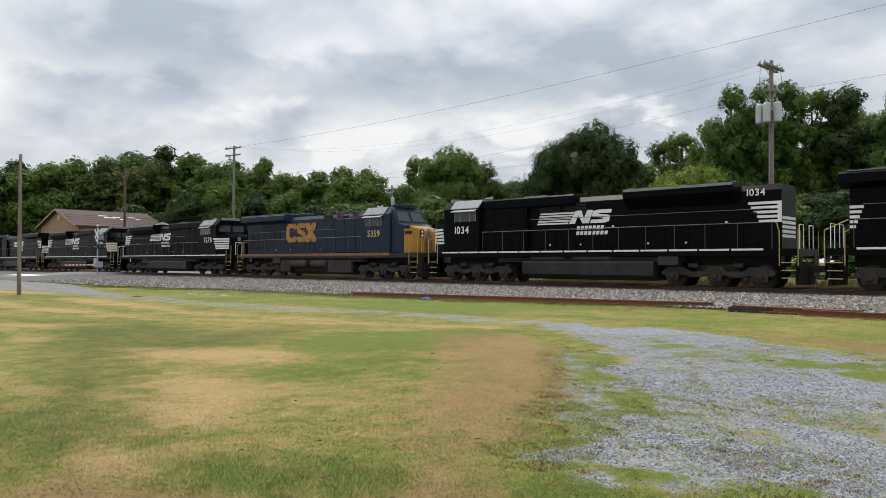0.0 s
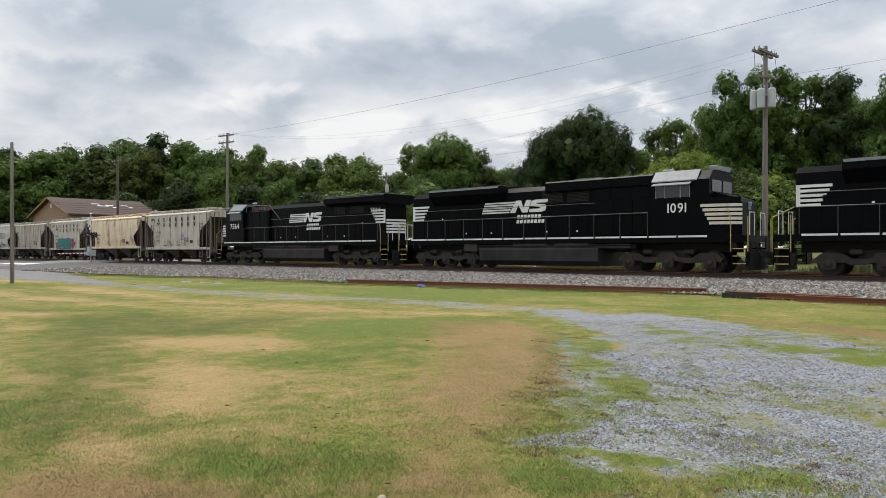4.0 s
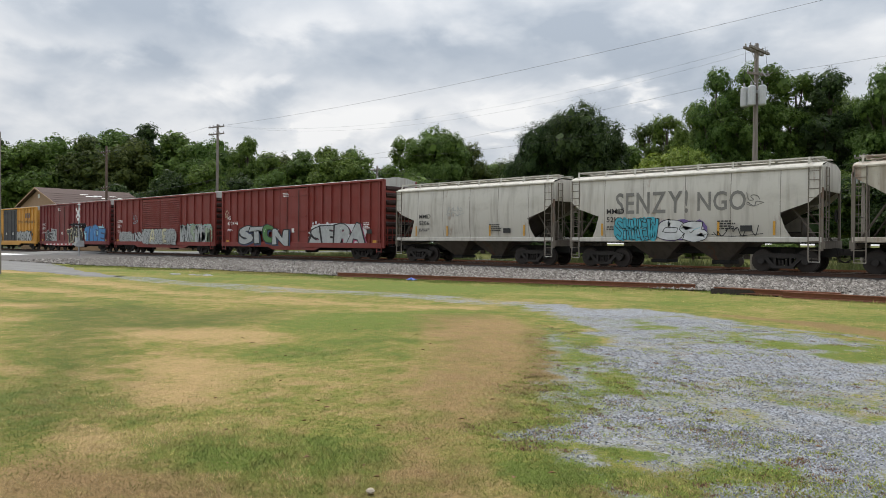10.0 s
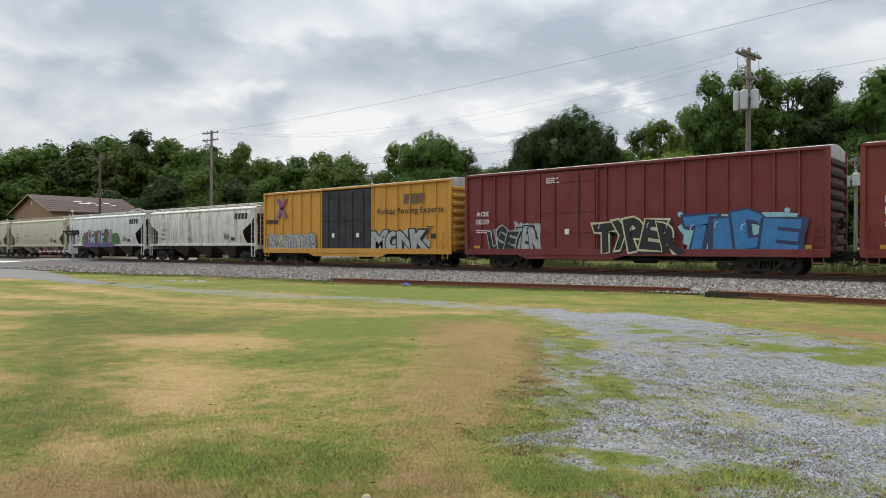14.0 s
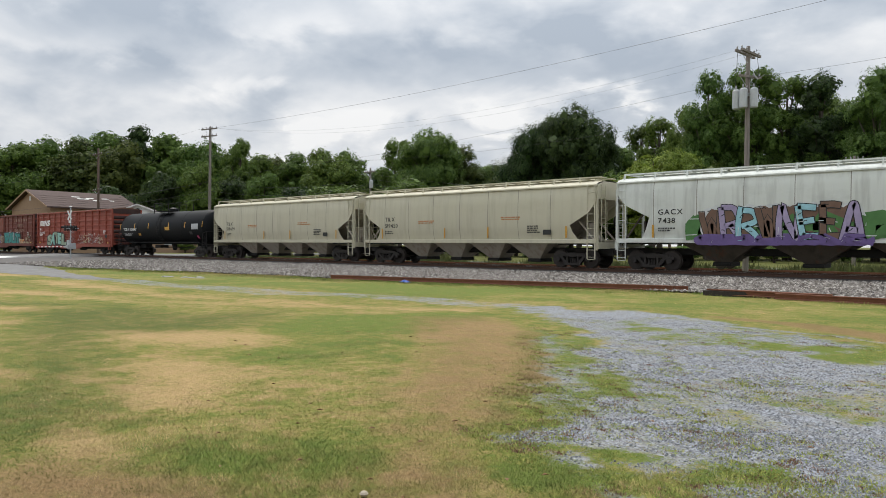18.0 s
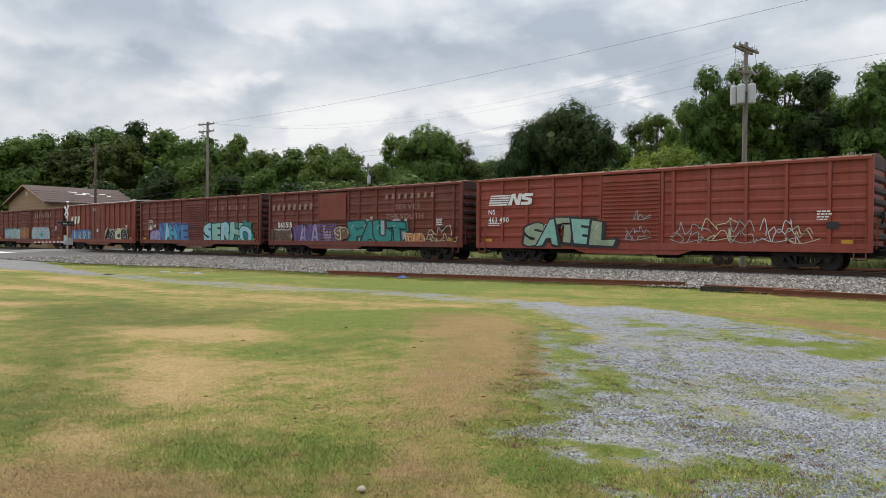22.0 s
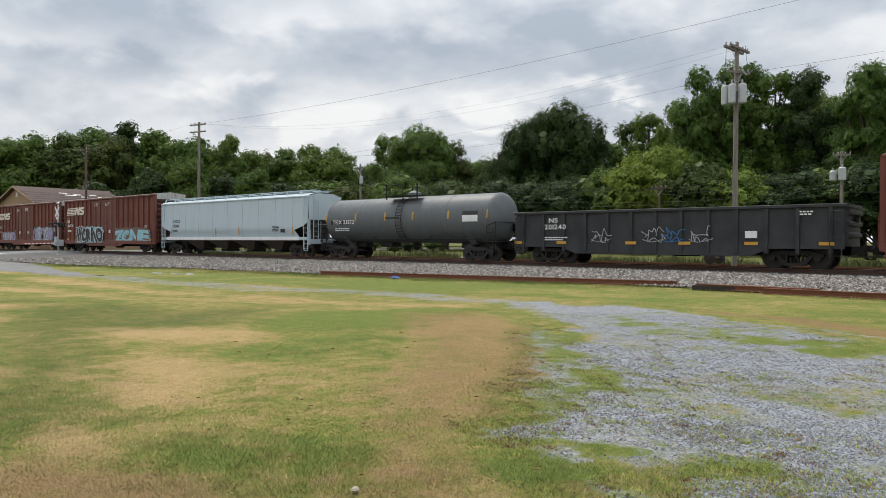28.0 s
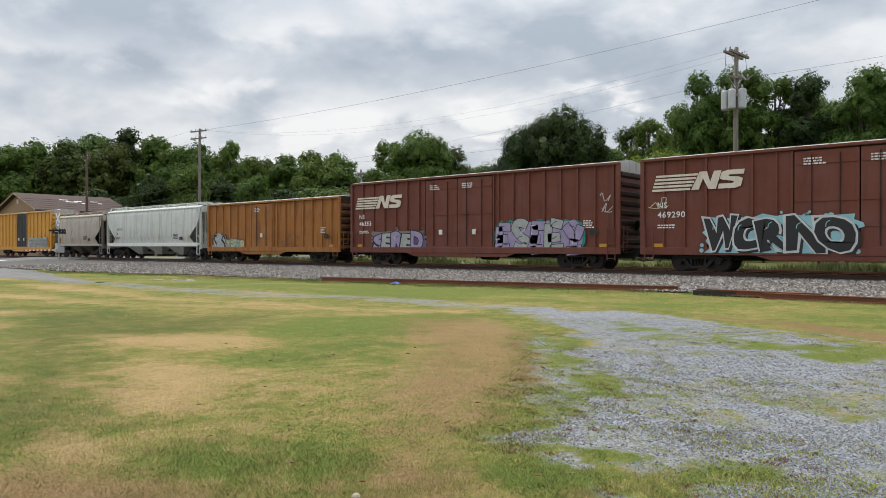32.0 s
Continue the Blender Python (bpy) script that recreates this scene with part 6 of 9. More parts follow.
# ---- boxcars ----
def boxcar(front, rear, top, body, label, doors, ribs, roof=GALV, number="", mark="", deep=False, end_mat=None, tags=True, text=WHITE, plug=True, inset=0.0, text_x=None):
    """A boxcar. doors: (x0, x1) of each leaf; ribs: (spacing, width, depth) of the side posts; deep: panels pressed between the posts."""
    car, half = start_car("boxcar", front, rear, label, "boxcar", "freight cars of the train")
    L, y0, z0 = half - 0.62, -1.39, 0.98
    sp, rw, rd = ribs
    shell = Mesh().box(-L, L, y0, -y0, z0, top - 0.02, 0.0)
    part("body", shell, body, car)
    ridge = top + 0.17
    rf = Mesh().along_x([(y0 - 0.06, top - 0.06), (y0 - 0.06, top), (-0.55, ridge - 0.02), (0, ridge), (0.55, ridge - 0.02), (-y0 + 0.06, top), (-y0 + 0.06, top - 0.06)], -L - 0.03, L + 0.03)
    k = -L + 0.6
    while k < L:
        for s_ in (-1, 1):
            rf.add([(k - 0.04, s_ * -y0 * 1.03, top), (k + 0.04, s_ * -y0 * 1.03, top), (k + 0.04, 0, ridge), (k - 0.04, 0, ridge), (k - 0.04, s_ * -y0 * 1.03, top + 0.045), (k + 0.04, s_ * -y0 * 1.03, top + 0.045), (k + 0.04, 0, ridge + 0.035), (k - 0.04, 0, ridge + 0.035)],
                   [(4, 5, 6, 7), (0, 1, 5, 4), (0, 4, 7, 3), (1, 2, 6, 5), (0, 3, 2, 1), (2, 3, 7, 6)])
        k += 1.22
    part("roof", rf, roof, car, "galvanised metal roof")
    for s_ in (-1, 1):
        part("eave_rail", Mesh().box(-L - 0.02, L + 0.02, s_ * 1.515 - 0.045, s_ * 1.515 + 0.045, top - 0.14, top - 0.01, 0.015), body, car)
        part("side_sill", Mesh().box(-L, L, s_ * 1.49 - 0.06, s_ * 1.49 + 0.06, z0 - 0.22, z0 + 0.12, 0.015), body, car)
    d0, d1 = min(a for a, _ in doors), max(b for _, b in doors)
    part("door_sill", Mesh().along_y([(d0 - 1.6, z0 - 0.2), (d1 + 1.6, z0 - 0.2), (d1 + 0.9, z0 - 0.42), (d0 - 0.9, z0 - 0.42)], -1.52, -1.44), body, car)
    pm = Mesh().along_z([(-rw / 2, 0.0), (-rw / 2, -rd), (rw / 2, -rd), (rw / 2, 0.0)], z0 + 0.1, top - 0.12).data("side_post", body)
    far = Mesh()
    k = -L + 0.05
    posts = []
    while k <= L + 0.01:
        if not (d0 - 0.05 < k < d1 + 0.05):
            posts.append(k)
        k += sp
    posts += [L - 0.05, d0 - 0.1, d1 + 0.1]
    posts = sorted(set(round(p, 2) for p in posts))
    for p in posts:
        part("side_post", pm, body, car, at=(p, y0, 0))
        far.box(p - rw / 2, p + rw / 2, -y0, -y0 + rd, z0 + 0.1, top - 0.12)
    tagged(part("far_posts", far, body, car), kind="stuff")
    if deep:
        for a, b in zip(posts, posts[1:]):
            if b - a > 0.4 and not (a < d1 and b > d0):
                sheet = [(y0 + 0.01, top - 0.15), (y0 + 0.01, z0 + 0.3)]
                for j in range(6):
                    z = z0 + 0.35 + j * (top - z0 - 0.5) / 6
                    sheet += [(y0 - 0.004, z), (y0 - 0.05, z + 0.07), (y0 - 0.05, z + 0.17), (y0 - 0.004, z + 0.24)]
                part("pressed_panel", Mesh().along_x(sheet, a + rw / 2 + 0.02, b - rw / 2 - 0.02), body, car)
    for a, b in doors:
        part("door_gap", Mesh().box(a - 0.07, b + 0.07, y0 - 0.03, y0 - 0.004, z0 + 0.05, top - 0.15), UNDER, car, "dark gap round the door")
        dm = Mesh().box(a, b, y0 - 0.09, y0, z0 + 0.08, top - 0.2, 0.02)
        door = part("door", dm, DOOR_BLACK if body is BOX_YELLOW else body, car, "plug door with locking bars" if plug else "ribbed sliding door")
        if plug:
            for z in (z0 + 0.95, z0 + 2.0, top - 0.75):
                part("door_rib", Mesh().box(a + 0.03, b - 0.03, y0 - 0.125, y0 - 0.09, z, z + 0.09), DOOR_BLACK if body is BOX_YELLOW else body, door)
            for u in (0.28, 0.72):
                part("lock_bar", Mesh().tube((a + (b - a) * u, y0 - 0.14, z0 + 0.2), (a + (b - a) * u, y0 - 0.14, top - 0.35), 0.026, 6), DOOR_BLACK if body is BOX_YELLOW else BOX_END, door)
            part("handle", Mesh().box((a + b) / 2 - 0.12, (a + b) / 2 + 0.12, y0 - 0.16, y0 - 0.09, z0 + 0.85, z0 + 1.15, 0.02), WHITE, door, "pale locking gear box")
        else:
            j = z0 + 0.2
            while j < top - 0.4:
                part("door_rib", Mesh().along_x([(y0 - 0.09, j), (y0 - 0.16, j + 0.03), (y0 - 0.16, j + 0.07), (y0 - 0.09, j + 0.11)], a + 0.06, b - 0.06), body, door)
                j += 0.19
        if plug:
            small_print(car, a + 0.35, top - 0.55, text, y0 - 0.13, 3, 0.75)
    part("door_track", Mesh().box(d0 - 1.5, d1 + 1.5, y0 - 0.14, y0 - 0.02, z0 + 0.0, z0 + 0.06), body, car)
    # corrugated ends, posts and roof-level plate
    for e in (-1, 1):
        xe = e * L
        # ends get darker paint than the sides, with their shade in the colour
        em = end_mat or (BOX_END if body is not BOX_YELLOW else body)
        j = z0 + 0.25
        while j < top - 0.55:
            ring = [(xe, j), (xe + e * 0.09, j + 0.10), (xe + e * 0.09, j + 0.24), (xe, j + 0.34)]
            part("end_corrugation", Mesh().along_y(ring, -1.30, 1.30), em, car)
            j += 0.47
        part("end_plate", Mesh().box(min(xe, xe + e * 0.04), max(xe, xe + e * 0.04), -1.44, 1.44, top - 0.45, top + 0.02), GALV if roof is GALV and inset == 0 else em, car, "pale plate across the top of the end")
        for s_ in (-1, 1):
            part("corner_post", Mesh().box(xe - 0.09, xe + 0.09, s_ * 1.46 - 0.07, s_ * 1.46 + 0.07, z0 - 0.2, top - 0.05, 0.0), body, car)
        ladder(car, e * (L - 0.35), y0 - rd - 0.04, 0.48, 2.1, body)
        ladder(car, xe + e * 0.14, -1.05, 0.9, 2.2, body, math.pi / 2 * e)
        part("end_platform", Mesh().box(min(xe, xe + e * 0.32), max(xe, xe + e * 0.32), -1.2, 1.2, 1.0, 1.05), UNDER, car)
        part("stirrup", Mesh().bar((e * (L - 0.56), -1.5, 0.95), (e * (L - 0.56), -1.5, 0.48), (e * (L - 0.14), -1.5, 0.48), (e * (L - 0.14), -1.5, 0.95), r=0.018), FRAME, car)
        part("draft_gear", Mesh().box(min(xe - e * 0.4, xe + e * 0.5), max(xe - e * 0.4, xe + e * 0.5), -0.3, 0.3, 0.62, 0.98), UNDER, car)
        coupler(car, e * (half - 0.38), e)
        truck(car, e * (half - 3.1))
        part("uncoupling_lever", Mesh().bar((xe + e * 0.3, -1.4, 0.85), (xe + e * 0.4, -0.9, 0.9), (xe + e * 0.42, -0.1, 1.05), r=0.014), FRAME, car)
    brake_wheel(car, L, 2.2, 1)
    part("centre_sill", Mesh().box(-L, L, -0.32, 0.32, 0.55, 0.97), UNDER, car)
    part("brake_reservoir", Mesh().lathe([(-0.9, 0.1), (-0.8, 0.22), (0.3, 0.22), (0.4, 0.1)], (1.5, -0.75, 0.62), "x", 12), UNDER, car)
    part("brake_rod", Mesh().tube((-half + 3, -0.9, 0.55), (half - 3, -0.9, 0.6), 0.02, 5), UNDER, car)
    yd = y0 - rd - 0.006
    car["face"] = yd
    if mark:
        tx = -L + 0.75 if text_x is None else text_x
        letters(car, mark, tx, 2.92 if top > 5 else 2.62, 0.27, text, yd, "reporting_mark", "reporting mark")
        letters(car, number, tx, 2.48 if top > 5 else 2.18, 0.27, text, yd, "car_number", "car number")
        small_print(car, tx, 2.1, text, yd, 2, 0.9)
    if tags:
        patch(car, "reflector", -L + 0.55, -L + 1.0, 1.12, 1.28, yd - 0.004, YELLOW)
        patch(car, "reflector", L - 1.0, L - 0.55, 1.12, 1.28, yd - 0.004, YELLOW)
        small_print(car, L - 1.9, 2.4, text, yd, 4, 0.5)
        m = patch(car, "data_plate", L - 1.55, L - 1.1, 1.72, 2.0, yd - 0.002, INK)
    return car


def make_boxcars():
    W3, N1 = (1.28, 0.09, 0.11), (0.98, 0.08, 0.11)
    c = boxcar(-197.85, -218.14, 5.26, BOX_RED, "tall red boxcar with silver sprayed lettering on its side", [(-1.62, 1.58)], N1, number="47 24 46", mark="NS")
    y = c["face"]
    sprayed_word(c, "STON", -6.75, -0.75, 1.0, 2.25, y - 0.05, ["silver", "silver", "green", "silver"], "black", None, "navy", 11)
    sprayed_word(c, "SERA", 2.1, 7.7, 0.98, 2.3, y, ["silver"], "black", "white", "pink", 12)
    scribble(c, -9.2, 3.1, 0.5, 0.6, y, "cream", 3)
    c = boxcar(-218.14, -238.19, 5.26, BOX_RED, "tall red boxcar with louvred double doors and sprayed lower side", [(-3.4, 0.1), (0.2, 3.6)], W3, number="182 9", mark="KCSM", plug=False)
    y = c["face"]
    mural(c, -8.2, -5.6, 1.0, 2.0, y, "wild", 3, ["silver"], "black", None, 21)
    sprayed_word(c, "UNS", -5.4, -3.6, 1.0, 1.9, y, ["silver"], "black", None, "black", 24)
    mural(c, -3.2, 3.2, 1.0, 2.2, y - 0.12, "wild", 6, ["silver", "silver", "cream"], "black", "silver", 22)
    mural(c, 3.8, 9.0, 1.0, 2.6, y, "bubble", 6, ["silver", "silver", "sage"], "black", "mint", 23)
    scribble(c, -5.3, 2.8, 1.0, 1.0, y, "sky", 24)
    c = boxcar(-238.19, -258.20, 5.30, BOX_MAROON, "tall maroon boxcar with a single plug door and sprayed lettering", [(-4.3, -1.1)], N1, number="111529", mark="AOK")
    y = c["face"]
    sprayed_word(c, "USE", -7.7, -5.9, 1.0, 2.2, y, ["black"], "silver", None, "black", 31)
    sprayed_word(c, "BER", -5.9, -4.5, 1.0, 2.3, y, ["silver"], "black", "silver", "black", 34)
    sprayed_word(c, "TYPER", -1.0, 3.3, 1.0, 2.5, y - 0.05, ["black"], "cream", None, "black", 32)
    sprayed_word(c, "TIDE", 3.5, 8.2, 1.0, 2.5, y, ["blue"], "navy", "sky", "navy", 33)
    c = boxcar(-258.20, -277.93, 5.24, BOX_YELLOW, "yellow boxcar with black double doors and sprayed lettering below", [(-2.45, -0.02), (0.02, 2.45)], (1.08, 0.08, 0.10), number="888888", mark="", text=INK)
    y = c["face"]
    for k, (a, b) in enumerate((("blue", 0.0), ("orange", 0.16))):
        m = Mesh()
        for s_ in (-1, 1):
            m.plate([(-7.2 - s_ * 0.5 - 0.12 + b, 3.35), (-7.2 - s_ * 0.5 + 0.12 + b, 3.35), (-7.2 + s_ * 0.5 + 0.12 + b, 4.75), (-7.2 + s_ * 0.5 - 0.12 + b, 4.75)], y - 0.004 * (k + 1))
        part("emblem", m, SPRAY["blue" if k == 0 else "pink"], c, "crossed arrow emblem")
    word_bars(c, -9.0, 2.95, 5, 0.28, 0.28, y, INK)
    word_bars(c, 5.4, 3.9, 3, 0.6, 0.6, y, SPRAY["brown"])
    letters(c, "Railcar Pooling Experts", 3.1, 3.3, 0.36, INK, y, "slogan", "black painted slogan", 1.02)
    mural(c, -9.0, -3.2, 1.0, 2.1, y, "wild", 6, ["silver", "silver", "cream"], "black", None, 41)
    sprayed_word(c, "MONK", 2.7, 7.4, 1.0, 2.15, y, ["silver"], "black", "silver", "black", 42)
    c = boxcar(-367.64, -388.20, 4.58, BOX_RUST, "red boxcar with pressed panels, white stripe emblem and faded scrawls", [(-1.9, 1.1)], (1.62, 0.13, 0.11), RUSTY, "463 490", "NS", True, tags=True, plug=False, inset=1.0)
    y = c["face"]
    striped_logo(c, -8.9, 3.1, 2.9, 0.62, y, WHITE)
    sprayed_word(c, "SATEL", -6.4, -1.3, 0.98, 2.2, y - 0.06, ["sage", "mint"], "black", None, "black", 51)
    for k, (x, z, w, h, col) in enumerate(((1.6, 1.1, 1.6, 0.9, "silver"), (2.9, 1.2, 1.7, 1.0, "cream"), (4.3, 1.1, 1.6, 1.05, "silver"), (5.6, 1.15, 1.5, 1.0, "white"), (6.7, 1.1, 1.2, 0.9, "cream"), (-0.7, 1.2, 1.4, 0.7, "silver"), (-0.2, 2.2, 0.9, 0.45, "silver"))):
        scribble(c, x, z, w, h, y - (0.07 if x < 1.2 else 0.0), col, 520 + k)
    c = boxcar(-388.20, -407.89, 4.58, BOX_OXIDE, "oxide-brown boxcar with teal and purple sprayed lettering", [(-3.4, -0.6)], (1.62, 0.13, 0.11), RUSTY, "565515", "", True, plug=False, inset=1.0)
    y = c["face"]
    part("new_door_skin", Mesh().box(-3.36, -0.64, -1.585, -1.58, 2.5, 4.3), BOX_KCS, c, "lighter repainted upper door")
    word_bars(c, -8.9, 3.3, 8, 0.62, 0.42, y, FADED, 0.55)
    word_bars(c, 3.0, 3.75, 8, 0.55, 0.3, y, FADED, 0.6)
    letters(c, "SERVES", 3.9, 3.1, 0.3, FADED, y, "slogan", "faded slogan", 1.4)
    letters(c, "THE SOUTH", 3.1, 2.5, 0.3, FADED, y, "slogan", "faded slogan", 1.3)
    letters(c, "565515", -8.2, 2.05, 0.36, WHITE, y, "car_number", "car number", 1.15)
    mural(c, -6.2, -1.6, 0.95, 2.2, y, "wild", 5, ["purple", "lilac"], "black", "purple", 61)
    sprayed_word(c, "SB", -1.6, -0.5, 1.2, 1.9, y - 0.06, ["brown"], "cream", None, "brown", 62)
    sprayed_word(c, "FAUT", -0.3, 4.7, 0.9, 2.35, y, ["teal"], "black", "silver", "teal", 63)
    sprayed_word(c, "DJO", 4.9, 6.3, 0.9, 1.6, y, ["orange"], "cream", None, "brown", 64)
    mural(c, -9.2, -6.6, 1.0, 1.9, y, "wild", 3, ["brown"], "silver", None, 65)
    scribble(c, 6.5, 1.1, 2.4, 0.9, y, "cream", 66)
    c = boxcar(-407.89, -427.94, 4.60, BOX_OXIDE, "oxide-brown boxcar with blue and pale green sprayed lettering", [(-1.55, 1.6)], (1.42, 0.13, 0.11), RUSTY, "565 549", "SOU", True, plug=False, inset=1.0, text_x=-7.9)
    y = c["face"]
    mural(c, -7.4, -5.9, 0.95, 1.9, y, "bubble", 2, ["lilac"], "purple", None, 71)
    sprayed_word(c, "NAHYE", -5.9, -1.0, 0.9, 2.45, y, ["blue", "sky", "cyan", "blue"], "navy", "purple", "navy", 72)
    sprayed_word(c, "SERHO", 1.7, 8.2, 0.9, 2.4, y, ["sky", "mint"], "black", "teal", "teal", 73)
    word_bars(c, 3.2, 3.5, 5, 1.0, 0.3, y, FADED, 0.82)
    scribble(c, 8.0, 1.2, 1.2, 1.1, y, "orange", 74)
    c = boxcar(-427.94, -444.74, 4.72, BOX_KCS, "faded red boxcar with cream and black sprayed bubbles", [(-1.5, 1.3)], (1.12, 0.08, 0.10), GALV, "117812", "", inset=1.0, text=CREAM_MARK)
    y = c["face"]
    word_bars(c, -6.6, 2.75, 3, 0.8, 0.75, y, CREAM_MARK, 0.4)
    mural(c, -6.4, -1.7, 0.9, 2.0, y, "wild", 6, ["blue", "silver"], "navy", None, 81)
    mural(c, 1.6, 6.2, 1.0, 2.1, y, "bubble", 4, ["black", "black", "cream"], "cream", None, 82)
    c = boxcar(-444.74, -465.93, 4.52, BOX_OXIDE, "dark oxide boxcar with pale sprayed lettering on both halves", [(-2.3, 0.8)], (1.62, 0.13, 0.11), RUSTY, "", "", True, plug=False, inset=1.0)
    y = c["face"]
    word_bars(c, 2.3, 3.55, 8, 0.62, 0.4, y, FADED, 0.55)
    mural(c, -7.4, -2.4, 0.95, 2.3, y, "block", 5, ["sky", "silver"], "teal", None, 91)
    mural(c, 1.4, 6.6, 0.9, 2.4, y, "block", 4, ["silver", "silver", "sky"], "black", None, 92)
    mural(c, -2.2, 0.7, 1.2, 2.4, y - 0.06, "wild", 3, ["orange", "brown"], "brown", None, 93)
    c = boxcar(-520.22, -540.43, 5.26, BOX_BROWN, "tall brown boxcar with white stripe emblem and black sprayed lettering", [(-2.85, -0.5), (-0.45, 1.95)], N1, number="469290", mark="NS")
    y = c["face"]
    striped_logo(c, -9.0, 3.7, 4.1, 0.80, y, CREAM_MARK)
    sprayed_word(c, "WORNO", -6.4, -0.7, 0.95, 2.35, y - 0.06, ["black"], "white", "sky", "black", 101)
    sprayed_word(c, "ZONE", 2.0, 8.0, 0.9, 2.2, y, ["sky"], "brown", "brown", "sky", 102)
    scribble(c, -9.2, 2.9, 1.0, 0.5, y, "cream", 103)
    c = boxcar(-540.43, -560.62, 5.26, BOX_BROWN, "tall brown boxcar with white stripe emblem and lilac sprayed cloud", [(-3.0, -0.6), (-0.55, 1.9)], N1, number="463313", mark="NS")
    y = c["face"]
    striped_logo(c, -9.1, 3.55, 4.1, 0.80, y, CREAM_MARK)
    sprayed_word(c, "SERED", -7.4, -3.2, 0.95, 2.0, y, ["lilac", "silver"], "black", "fog", "purple", 111)
    mural(c, 2.2, 7.6, 0.9, 2.5, y, "bubble", 5, ["lilac", "silver"], "black", "teal", 112)
    scribble(c, 8.6, 2.8, 0.6, 1.2, y, "white", 113)
    c = boxcar(-560.62, -577.73, 4.52, BOX_ORANGE, "orange-brown rust-stained boxcar with a single plug door", [(-2.0, 0.6)], (1.0, 0.08, 0.10), GALV, "", "", inset=1.0)
    y = c["face"]
    mural(c, -7.2, -5.4, 0.95, 2.1, y, "block", 3, ["black", "silver"], "black", None, 121)
    mural(c, -5.3, -3.0, 0.95, 1.7, y, "wild", 3, ["cream", "mint"], "brown", None, 122)
    scribble(c, 1.2, 1.0, 2.6, 1.1, y, "brown", 123)
    c = boxcar(-607.79, -626.0, 5.1, BOX_YELLOW, "yellow boxcar with black double doors near the train's end", [(-1.5, -0.02), (0.02, 1.5)], (1.08, 0.08, 0.10), text=INK)
    y = c["face"]
    mural(c, 2.0, 7.4, 1.0, 2.1, y, "wild", 6, ["silver"], "white", None, 131)


make_boxcars()


